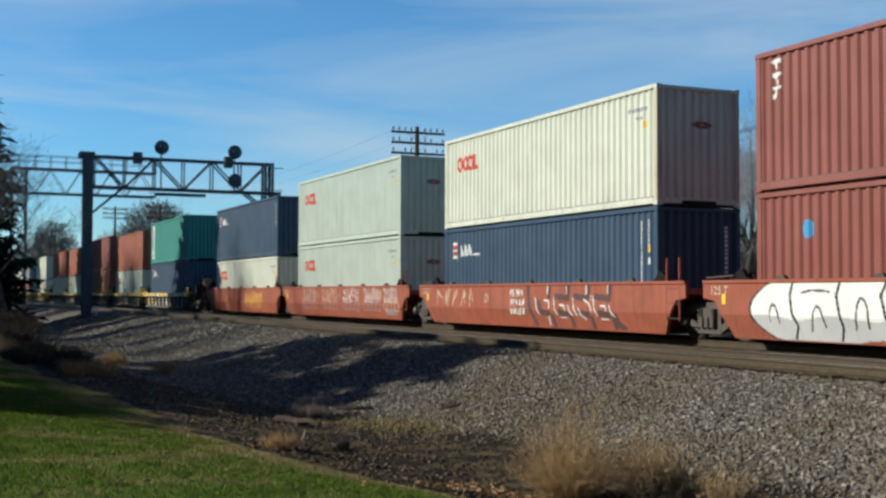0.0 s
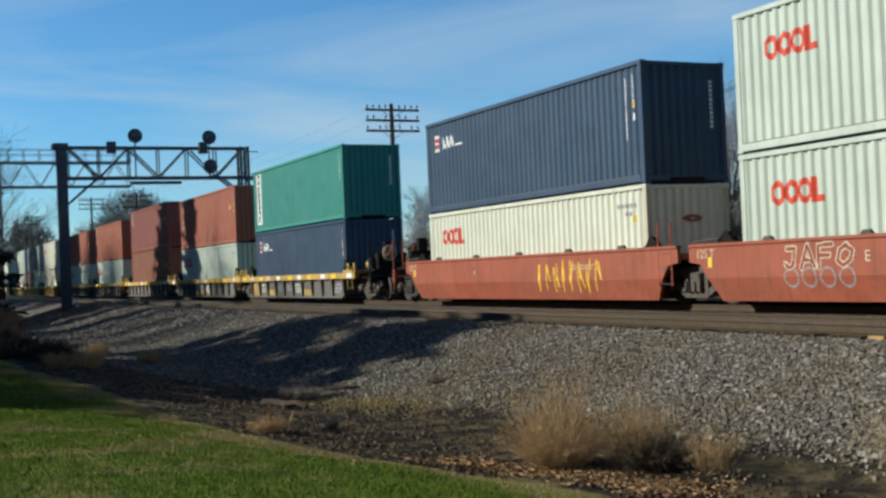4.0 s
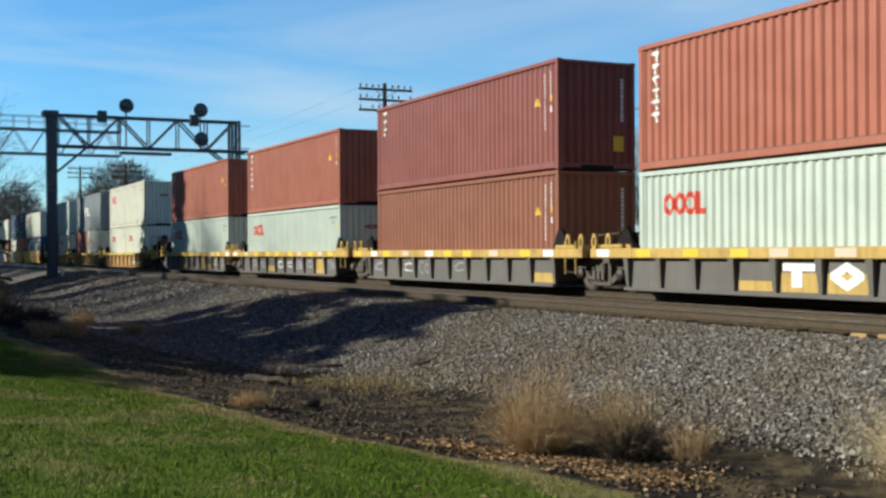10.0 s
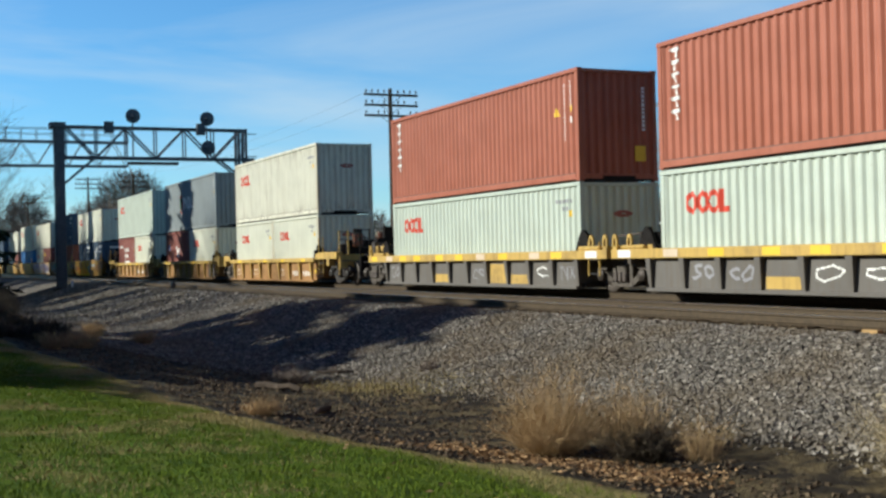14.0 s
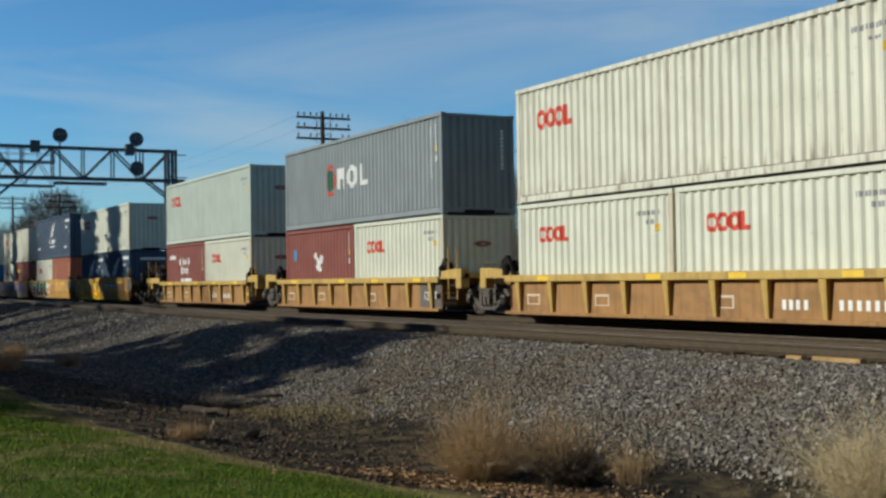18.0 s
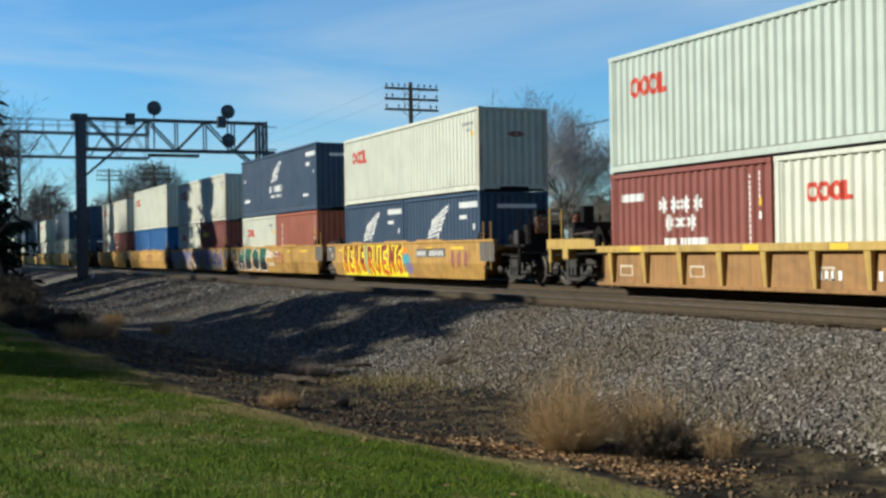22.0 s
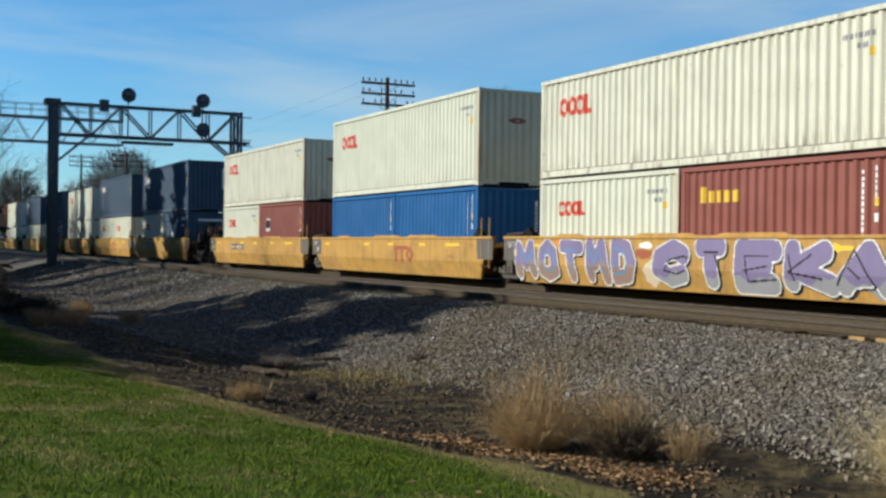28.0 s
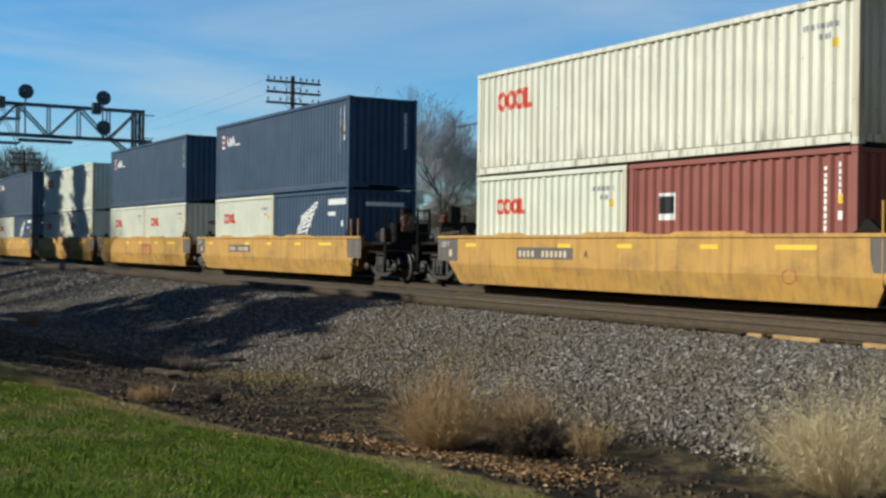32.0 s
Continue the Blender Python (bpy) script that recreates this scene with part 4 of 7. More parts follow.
street_pole(-30.4, 15.3, 11.6)
street_pole(-88.7, 35.0, 12.0)
for dz in (0.0, 0.09):
    wire("cable", ((-30.4, 15.0, 9.12 + 1.6 * dz), (-88.7, 35.0, 11.45 + dz)), 0.025, "thick black overhead cable", 0.45)
wire("cable", ((-30.4, 15.5, 9.3), (10.0, 4.0, 10.0)), 0.02, "thin black overhead cable", 0.6)


# ---- trees ----
def leaf_material(name, lo, hi):
    m, nt, b = base_mat(name, 0.85)
    g = nt.nodes.new("ShaderNodeNewGeometry")
    nt.links.new(ramp(nt, g.outputs["Random Per Island"], [(0.0, lo), (1.0, hi)]), b.inputs["Base Color"])
    return m


M["needles"] = leaf_material("needles", (0.012, 0.022, 0.014), (0.045, 0.065, 0.035))
M["twig"] = leaf_material("twig", (0.15, 0.125, 0.105), (0.34, 0.28, 0.23))
# haze and sunlit paleness of the crowns put into the twig colour
M["twig_haze"] = leaf_material("haze_pale_twig", (0.34, 0.32, 0.33), (0.66, 0.61, 0.62))
M["twig_far"] = leaf_material("grey_twig", (0.11, 0.095, 0.088), (0.25, 0.215, 0.195))
M["twig_dark"] = leaf_material("dark_twig", (0.045, 0.037, 0.029), (0.13, 0.105, 0.078))
M["dry_stem"] = leaf_material("dry_stem", (0.30, 0.20, 0.10), (0.66, 0.48, 0.27))
M["pale_stem"] = leaf_material("pale_stem", (0.42, 0.33, 0.18), (0.78, 0.66, 0.42))
M["dead_leaf"] = leaf_material("dead_leaf", (0.13, 0.065, 0.028), (0.52, 0.34, 0.18))


def conifer(x, y, h, r, seed, label="tall dark green spruce with drooping boughs", low=0.05, dome=False, size=1.0):
    rnd = random.Random(seed)
    root = tagged(new("conifer"), label, "tree")
    root.location = (x, y, ground_z(x, y) - 0.1)
    bm = bmesh.new()
    rod(bm, (0, 0, 0), (0, 0, h * 0.97), 0.02 * h, 8, 0.02)
    part("trunk", bm, M["bark"], root)
    vs, fs = [], []

    def blade(c, d, w, up):
        s = d.cross(up)
        s = s.normalized() * w if s.length > 1e-4 else Vector((w, 0, 0))
        i = len(vs)
        vs.extend(((c - s)[:], (c + d * 0.5 + s * 1.3)[:], (c + d)[:], (c + d * 0.5 - s * 1.3)[:]))
        fs.append((i, i + 1, i + 2, i + 3))

    n = int(h * (1 - low) * 13)
    for k in range(n):
        f = (k + rnd.random()) / n
        z = h * (low + (0.99 - low) * f)
        reach = r * ((1 - (2 * f - 1) ** 4) ** 0.5 if dome else (1 - f) ** 0.85) * rnd.uniform(0.65, 1.12) + 0.12
        a = rnd.uniform(0, math.tau)
        out = Vector((math.cos(a), math.sin(a), 0))
        m = int(10 + reach * 9)
        for j in range(m):
            g = (j + rnd.random()) / m
            c = out * reach * g + Vector((rnd.gauss(0, 0.10), rnd.gauss(0, 0.10), z - 0.35 * reach * g + 0.25 * reach * g * g + rnd.gauss(0, 0.06)))
            d = (out * rnd.uniform(0.2, 0.6) + Vector((rnd.gauss(0, 0.35), rnd.gauss(0, 0.35), rnd.uniform(-0.6, 0.15)))) * rnd.uniform(0.7, 1.2)
            blade(c, d * size, (0.15 + 0.08 * rnd.random()) * size, Vector((rnd.random() - 0.5, rnd.random() - 0.5, 1)))
    link("crown", mesh_of("crown", vs, fs, M["needles"]), root)
    return root


def round_tree(x, y, h, r, seed, n=3400, width=0.075, mats=("bark", "twig_far"), label="round-crowned leafless tree beyond the line"):
    """A leafless tree seen from afar: forking limbs and a dome of fine twigs."""
    rnd = random.Random(seed)
    root = tagged(new("bare_tree"), label, "tree")
    root.location = (x, y, ground_z(x, y) - 0.1)
    bm = bmesh.new()
    fork = Vector((0, 0, h * 0.28))
    rod(bm, (0, 0, -0.2), fork, h * 0.022, 7, h * 0.016)
    tips = []
    for k in range(9):
        a = k * 2.4 + rnd.uniform(-0.3, 0.3)
        mid = fork + Vector((math.cos(a) * r * 0.3, math.sin(a) * r * 0.3, h * rnd.uniform(0.12, 0.25)))
        tip = Vector((math.cos(a) * r * rnd.uniform(0.35, 0.8), math.sin(a) * r * rnd.uniform(0.35, 0.8), h * rnd.uniform(0.62, 0.9)))
        rod(bm, fork, mid, h * 0.010, 5, h * 0.007)
        rod(bm, mid, tip, h * 0.007, 4, h * 0.002)
        tips += [mid, tip]
    part("trunk", bm, M[mats[0]], root)
    vs, fs = [], []
    c = Vector((0, 0, h * 0.56))
    lobes = [(rnd.uniform(0, math.tau), rnd.uniform(-0.2, 0.9), rnd.uniform(0.82, 1.1)) for _ in range(7)]
    for k in range(n):
        a, up = rnd.uniform(0, math.tau), math.asin(rnd.uniform(-0.75, 1.0))
        size = min(q[2] + 0.25 * (abs((a - q[0] + math.pi) % math.tau - math.pi) + abs(up - q[1])) for q in lobes)
        f = rnd.random() ** 0.45 * min(1.06, size)
        out = Vector((math.cos(up) * math.cos(a), math.cos(up) * math.sin(a), math.sin(up)))
        p = c + Vector((out.x * r * f, out.y * r * f, out.z * h * 0.44 * f))
        d = (out + Vector((rnd.gauss(0, 0.5), rnd.gauss(0, 0.5), rnd.gauss(0.25, 0.4)))).normalized() * rnd.uniform(0.05, 0.12) * h
        w = d.cross(Vector((rnd.gauss(0, 1), rnd.gauss(0, 1), rnd.gauss(0, 1)))).normalized() * width * rnd.uniform(0.6, 1.3)
        e = (d + Vector((rnd.gauss(0, 0.3), rnd.gauss(0, 0.3), rnd.gauss(0, 0.3))) * d.length) * 0.8
        i = len(vs)
        vs += [(p - d * 0.5 - w)[:], (p - d * 0.5 + w)[:], (p + d * 0.5)[:], (p - w * 0.7)[:], (p + w * 0.7)[:], (p + e)[:]]
        fs += [(i, i + 1, i + 2), (i + 3, i + 4, i + 5)]
    link("crown", mesh_of("crown", vs, fs, M[mats[1]]), root)
    return root


def bare_tree(x, y, h, spread, seed, name="bare_tree", label="leafless tree with a fine twiggy crown", mats=("bark", "twig"), depth=6, trunk=0.25, thick=1.0, z=None, fine=0.004):
    rnd = random.Random(seed)
    root = tagged(new(name), label, "tree")
    root.location = (x, y, (ground_z(x, y) if z is None else z) - 0.1)
    stem, twigs = ([], []), ([], [])

    def seg(store, p, q, r0, r1, n):
        vs, fs = store
        w = (q - p).normalized()
        u = w.orthogonal().normalized()
        v = w.cross(u)
        i = len(vs)
        for c, r in ((p, r0), (q, r1)):
            for k in range(n):
                a = k * math.tau / n
                vs.append((c + (u * math.cos(a) + v * math.sin(a)) * r)[:])
        for k in range(n):
            fs.append((i + k, i + (k + 1) % n, i + n + (k + 1) % n, i + n + k))

    def grow(p, d, length, r, lvl):
        pieces = 3 if lvl < 3 else 2
        for k in range(pieces):
            d = (d + Vector((rnd.gauss(0, 0.12), rnd.gauss(0, 0.12), rnd.gauss(0.05, 0.08)))).normalized()
            q = p + d * length / pieces
            r = max(r, fine)
            r1 = max(r * 0.86, fine * 0.8)
            seg(stem if lvl < 3 else twigs, p, q, r, r1, 6 if lvl < 2 else (4 if lvl < 4 else 3))
            p, r = q, r1
            if lvl < depth and (lvl > 0 or k > 0):
                for _ in range(2 if lvl < 4 else (2 if rnd.random() < 0.6 else 1)):
                    side = Vector((rnd.gauss(0, 1), rnd.gauss(0, 1), rnd.gauss(0.25, 0.5))).normalized()
                    e = (d * 0.75 + side * spread).normalized()
                    grow(p, e, length * rnd.uniform(0.55, 0.78), r * rnd.uniform(0.5, 0.66), lvl + 1)

    grow(Vector((0, 0, 0)), Vector((rnd.gauss(0, 0.04), rnd.gauss(0, 0.04), 1)), h * 0.42, h * 0.017 * thick, 0)
    k = h / max(v[2] for v in twigs[0])
    stem, twigs = (([(a * k, b * k, c * k) for a, b, c in st[0]], st[1]) for st in (stem, twigs))
    link("trunk", mesh_of("trunk", *stem, M[mats[0]]), root)
    link("crown", mesh_of("crown", *twigs, M[mats[1]]), root)
    return root


conifer(-84.0, -14.6, 19.0, 4.3, 1)
conifer(-77.0, -14.1, 16.2, 3.6, 2)
for k, cx in enumerate((-113.0, -123.0, -134.0)):
    conifer(cx, -15.4 - 0.1 * k, 15.0 + k % 3, 3.8, 60 + k)
# trees beside the lawn whose shade falls across ditch and ballast
conifer(-43.3, -30.0, 13.4, 3.0, 6, "pine with a bare lower trunk beside the lawn", 0.63, True)
conifer(-37.1, -30.0, 13.2, 3.1, 7, "pine with a bare lower trunk beside the lawn", 0.56, True)
conifer(-38.5, -30.0, 9.6, 3.4, 56, "pine with a bare lower trunk beside the lawn", 0.82, True)
conifer(-33.4, -30.0, 9.6, 2.4, 57, "pine with a bare lower trunk beside the lawn", 0.80, True)
conifer(-30.8, -30.0, 9.0, 1.9, 58, "pine with a bare lower trunk beside the lawn", 0.83, True)
conifer(-27.4, -30.0, 8.0, 1.5, 59, "dense round evergreen beside the lawn", 0.03, True)
conifer(-25.7, -30.0, 7.5, 1.5, 9, "dense round evergreen beside the lawn", 0.03, True)
conifer(-24.2, -30.0, 7.2, 1.1, 10, "dense round evergreen beside the lawn", 0.35, True)
conifer(-47.8, -29.5, 11.0, 2.6, 8)
bare_tree(-58.0, -22.5, 10.5, 0.8, 52, depth=5)
conifer(-66.0, -21.5, 9.0, 2.8, 53)
conifer(-73.5, -20.5, 9.0, 2.8, 55)
bare_tree(-62.5, -22.0, 14.5, 0.8, 12, depth=5)
bare_tree(-53.0, -27.0, 14.0, 0.8, 13, depth=4)
bare_tree(-68.5, -12.7, 13.0, 0.62, 14, depth=5, thick=0.9, fine=0.006)
# unseen trees added behind the lawn and up the line to block sky light
belt = conifer(12.0, -46.0, 11.5, 4.4, 70, "unseen spruce added behind the lawn to hold back sky light", size=1.6)
tagged(belt, group="tree belt")
for k, (bx, by) in enumerate(((-6, -47), (-20, -49), (22, -45), (32, -42), (42, -38), (3, -47), (-13, -50), (-28, -52), (-36, -54), (18, -43), (8, -44), (-1, -45))):
    copy_thing(belt, pose(bx, by, ground_z(bx, by) - 0.1, 0, 0, 40 * k))
line_tree = conifer(-2.0, -49.0, 13.4, 4.0, 74, "unseen round evergreen added beyond the lawn to hold back sky light", 0.02, True, 1.7)
tagged(line_tree, group="evergreen row")
for k in range(22):
    lx, ly = -7.0 - 5.2 * k, -48.5 + 1.2 * (k % 2)
    copy_thing(line_tree, pose(lx, ly, ground_z(lx, ly) - 0.1, 0, 0, 70 * k))
tall = conifer(24.0, -30.0, 21.0, 5.0, 71, "unseen tall dense evergreen added up the line to darken container ends", 0.03, True, 2.0)
tagged(tall, group="tall evergreens")
for k, (bx, by) in enumerate(((26, -22), (25, -14), (30, -8), (31, 8), (27, 14), (22, 20), (15, 24), (7, 27), (36, -36), (38, 3), (44, -4), (40, -16), (36, 22), (17, -36), (24, -38), (33, -27), (-4, -32), (3, -31), (9, -32), (15, -29), (6, -38), (19, -24))):
    copy_thing(tall, pose(bx, by, ground_z(bx, by) - 0.1, 0, 0, 40 * k))
# shade over the far stretch of the line
for k, (bx, by, bh) in enumerate(((-79.0, -21.0, 14.0), (-87.0, -20.0, 13.0), (-103.0, -22.0, 17.0), (-110.0, -21.0, 16.0), (-119.0, -22.5, 17.0), (-147.0, -22.0, 17.0), (-155.0, -21.0, 16.0), (-172.0, -22.0, 17.0))):
    bare_tree(bx, by, bh, 0.85, 110 + k, depth=5, fine=0.02, thick=1.3)
wood = conifer(-131.0, -24.0, 20.0, 4.0, 72, "tall evergreen in the wood along the line", 0.08, True, 1.8)
tagged(wood, group="wood along the line")
for k, (wx, wy) in enumerate(((-138.0, -22.8), (-163.5, -24.0), (-185.0, -23.0), (-192.0, -24.5))):
    copy_thing(wood, pose(wx, wy, ground_z(wx, wy) - 0.1, 0, 0, 50 * k))
conifer(-90.5, -25.0, 17.0, 2.6, 73, "tall evergreen in the wood along the line", 0.1, True)
# beyond the line
round_tree(-250.0, 29.5, 20.0, 8.2, 42, 5200)
round_tree(-262.0, 24.0, 15.0, 5.5, 43, 1800)
round_tree(-250.0, 8.8, 15.4, 5.4, 44)
round_tree(-262.0, 3.8, 12.0, 4.0, 45, 1400)
round_tree(-240.0, 41.0, 13.5, 5.5, 21, 1800)
round_tree(-236.0, 56.0, 12.0, 6.0, 22, 1800)
# trees whose hazy look comes from the paler twig colour
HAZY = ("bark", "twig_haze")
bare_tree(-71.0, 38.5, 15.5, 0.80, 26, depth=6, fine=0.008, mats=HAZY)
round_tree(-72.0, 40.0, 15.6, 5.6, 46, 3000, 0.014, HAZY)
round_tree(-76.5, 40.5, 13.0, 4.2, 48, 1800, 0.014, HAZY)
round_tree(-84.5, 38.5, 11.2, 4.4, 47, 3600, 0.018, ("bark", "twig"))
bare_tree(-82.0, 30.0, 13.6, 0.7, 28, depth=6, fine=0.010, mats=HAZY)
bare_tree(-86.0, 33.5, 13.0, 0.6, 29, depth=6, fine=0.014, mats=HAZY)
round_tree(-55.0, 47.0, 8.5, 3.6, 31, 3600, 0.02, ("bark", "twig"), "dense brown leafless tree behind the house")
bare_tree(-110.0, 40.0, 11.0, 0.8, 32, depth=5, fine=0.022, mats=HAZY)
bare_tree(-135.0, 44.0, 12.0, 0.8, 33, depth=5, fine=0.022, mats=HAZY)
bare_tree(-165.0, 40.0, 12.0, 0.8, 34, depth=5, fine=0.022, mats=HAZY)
thicket = bare_tree(-58.0, 58.0, 8.5, 0.95, 36, "bare_tree", "low leafless thicket tree far behind the line", depth=6, fine=0.016)
tagged(thicket, group="far thicket")
rnd = random.Random(17)
for k in range(26):
    fx, fy = -46.0 - 5.2 * k, 52.0 + rnd.uniform(-6, 10) + 0.1 * k
    copy_thing(thicket, pose(fx, fy, rnd.uniform(-0.8, 0.1), 0, 0, rnd.uniform(0, 360)))
far_wood = bare_tree(-205.0, 14.0, 11.0, 0.95, 37, "bare_tree", "leafless tree far up the line", depth=6, fine=0.030)
tagged(far_wood, group="far wood")
for k in range(18):
    fx, fy = -150.0 - 11.0 * k, (9.0 + rnd.uniform(0, 12)) if k % 3 else -11.0 - rnd.uniform(0, 3)
    copy_thing(far_wood, pose(fx, fy, rnd.uniform(-0.8, 0.0), 0, 0, rnd.uniform(0, 360)))
spruce = conifer(-66.0, 41.5, 6.5, 2.0, 41, "spruce with a thin dead top")
bm = bmesh.new()
rod(bm, (0, 0, 6.2), (0.1, 0, 10.8), 0.07, 6, 0.015)
for k in range(26):
    z, a = 6.4 + 4.0 * k / 26, k * 2.4
    reach = 0.25 + 0.95 * (1 - k / 26)
    rod(bm, (0.02, 0, z), (reach * math.cos(a), reach * math.sin(a), z + 0.06), 0.018, 3, 0.006)
part("dead_top", bm, M["bark"], spruce, "thin grey dead top with bare twigs")


# ---- houses and parked pickup ----
M["siding"] = plain("blue_grey_siding", (0.115, 0.135, 0.16), 0.7, 0.15, 1.5)
M["roof"] = plain("dark_shingle", (0.07, 0.07, 0.075), 0.9, 0.3, 3.0)
M["trim_white"] = plain("white_trim", (0.78, 0.78, 0.76), 0.6, 0.05, 3.0)
M["pane"], _, pane_b = base_mat("window_glass", 0.08)
pane_b.inputs["Base Color"].default_value = (0.03, 0.04, 0.05, 1)


def house(x, y, z, turn, w, d, wall_h, ridge, label, flat=False, wall="siding"):
    root = tagged(new("house"), label, "house")
    root.matrix_basis = pose(x, y, z, 0, 0, turn)
    bm = bmesh.new()
    box(bm, -w / 2, w / 2, -d / 2, d / 2, -0.5, wall_h)
    part("wall", bm, M[wall], root)
    if flat:
        bm = bmesh.new()
        box(bm, -w / 2 - 0.15, w / 2 + 0.15, -d / 2 - 0.15, d / 2 + 0.15, wall_h, wall_h + 0.35, 0.03)
        part("roof", bm, M["roof"], root)
    else:
        bm = bmesh.new()
        prism(bm, [(-w / 2, wall_h), (w / 2, wall_h), (0, wall_h + ridge)], -d / 2, d / 2)
        part("gable", bm, M[wall], root)
        for s in (-1, 1):
            bm = bmesh.new()
            e = w / 2 + 0.35
            drop = ridge * 0.35 / (w / 2)
            prism(bm, [(0, wall_h + ridge), (s * e, wall_h - drop), (s * e, wall_h - drop + 0.14), (0, wall_h + ridge + 0.16)], -d / 2 - 0.3, d / 2 + 0.3)
            part("roof_slope", bm, M["roof"], root)
            bm = bmesh.new()
            prism(bm, [(0, wall_h + ridge - 0.06), (s * e, wall_h - drop - 0.06), (s * e, wall_h - drop + 0.16), (0, wall_h + ridge + 0.18)], -d / 2 - 0.36, -d / 2 - 0.30)
            part("rake_board", bm, M["trim_white"], root, "white rake board")
    for k in range(3):
        xx = (k - 1) * w * 0.3
        bm = bmesh.new()
        box(bm, xx - 0.55, xx + 0.55, -d / 2 - 0.06, -d / 2 + 0.02, wall_h * 0.42, wall_h * 0.42 + 1.3, 0.02)
        win = part("window", bm, M["siding"] if flat else M["trim_white"], root)
        bm = bmesh.new()
        box(bm, xx - 0.46, xx + 0.46, -d / 2 - 0.075, -d / 2 - 0.05, wall_h * 0.42 + 0.08, wall_h * 0.42 + 1.22)
        part("pane", bm, M["pane"], win)
    if flat:
        return root
    bm = bmesh.new()
    box(bm, -0.4, 0.4, -0.4, 0.4, wall_h, wall_h + ridge + 0.7, 0.02)
    part("chimney", bm, M["car_red"], root)
    return root


house(-49.0, 33.6, 0.1, 40, 3.8, 5.0, 3.75, 1.25, "small white gabled house with a dark shingle roof", wall="trim_white")
house(-45.5, 39.5, 0.1, 35, 6.0, 8.0, 3.0, 1.9, "blue-grey gabled house with white rake boards")
house(-61.0, 43.0, 0.1, 38, 13.0, 8.0, 5.2, 0.4, "grey two-storey house with a flat parapet roof", True)
house(-90.8, 52.0, 0.1, 38, 7.0, 8.0, 2.9, 1.9, "distant gabled house beyond the line")


def pickup(x, y, z, turn):
    root = tagged(new("pickup_truck"), "pale grey pickup truck parked beyond the line", "car")
    root.matrix_basis = pose(x, y, z, 0, 0, turn)
    m = M["pickup"]
    bm = bmesh.new()
    prism(bm, [(-2.6, 0.45), (2.6, 0.45), (2.6, 0.95), (1.2, 1.08), (-2.6, 1.08)], -0.92, 0.92)
    bmesh.ops.bevel(bm, geom=list(bm.edges), offset=0.05, segments=2, affect="EDGES")
    part("body", bm, m, root)
    bm = bmesh.new()
    prism(bm, [(1.3, 1.06), (0.7, 1.75), (-0.7, 1.78), (-0.85, 1.06)], -0.82, 0.82)
    bmesh.ops.bevel(bm, geom=list(bm.edges), offset=0.05, segments=2, affect="EDGES")
    part("cab", bm, m, root)
    bm = bmesh.new()
    box(bm, -0.87, -0.82, -0.7, 0.7, 1.2, 1.65, 0.02)
    part("rear_window", bm, M["pane"], root)
    for s in (-1, 1):
        bm = bmesh.new()
        prism(bm, [(1.0, 1.15), (0.6, 1.66), (-0.6, 1.68), (-0.65, 1.15)], s * 0.825 - 0.01, s * 0.825 + 0.01)
        part("side_window", bm, M["pane"], root)
        for xx in (-1.6, 1.65):
            bm = bmesh.new()
            lathe(bm, [(0.2, -0.11), (0.34, -0.11), (0.36, -0.08), (0.36, 0.08), (0.34, 0.11), (0.2, 0.11)], "y", 16)
            part("wheel", bm, M["steel_dark"], root, at=pose(xx, s * 0.82, 0.36))


M["pickup"] = plain("pickup_paint", (0.45, 0.48, 0.52), 0.3, 0.04, 2.0)
pickup(-43.5, 15.2, 0.22, 150)
# ---- loose stones, grass, weeds and leaves ----
def scatter_mesh(name, base_v, base_f, pts, scale, rot_z, tilt, mat, label, category, squash=None):
    """Many small copies of one shape joined into one mesh."""
    base = np.array(base_v, float)
    n, k = len(pts), len(base)
    v = np.repeat(base[None], n, 0) * scale[:, None, None]
    v *= np.random.RandomState(3).uniform(0.75, 1.25, v.shape) if squash is None else squash
    ct, st = np.cos(tilt)[:, None], np.sin(tilt)[:, None]
    y, z = v[..., 1] * ct - v[..., 2] * st, v[..., 1] * st + v[..., 2] * ct
    cz, sz = np.cos(rot_z)[:, None], np.sin(rot_z)[:, None]
    x, y = v[..., 0] * cz - y * sz, v[..., 0] * sz + y * cz
    out = np.stack([x, y, z], -1) + pts[:, None]
    faces = (np.array(base_f)[None] + (np.arange(n) * k)[:, None, None]).reshape(-1, len(base_f[0]))
    me = bpy.data.meshes.new(name)
    me.from_pydata(out.reshape(-1, 3).tolist(), [], faces.tolist())
    me.materials.append(mat)
    return tagged(link(name, me), label, category, kind="stuff")


def on_ground(x, y, lift=0.0):
    return np.stack([x, y, np.array([ground_z(a, b) for a, b in zip(x, y)]) + lift], 1)


rs = np.random.RandomState(5)
CUBE_V = [(-1, -1, -0.7), (1, -1, -0.7), (1, 1, -0.7), (-1, 1, -0.7), (-0.7, -0.7, 0.8), (0.8, -0.6, 0.7), (0.6, 0.8, 0.8), (-0.8, 0.7, 0.6)]
CUBE_F = [(3, 2, 1, 0), (4, 5, 6, 7), (0, 1, 5, 4), (1, 2, 6, 5), (2, 3, 7, 6), (3, 0, 4, 7)]
M["stone"] = leaf_material("ballast_stone", (0.075, 0.068, 0.058), (0.43, 0.395, 0.345))
nt = M["stone"].node_tree
rampn = [n for n in nt.nodes if n.bl_idname == "ShaderNodeValToRGB"][0]
e = rampn.color_ramp.elements.new(0.72)
e.color = (0.24, 0.215, 0.18, 1)
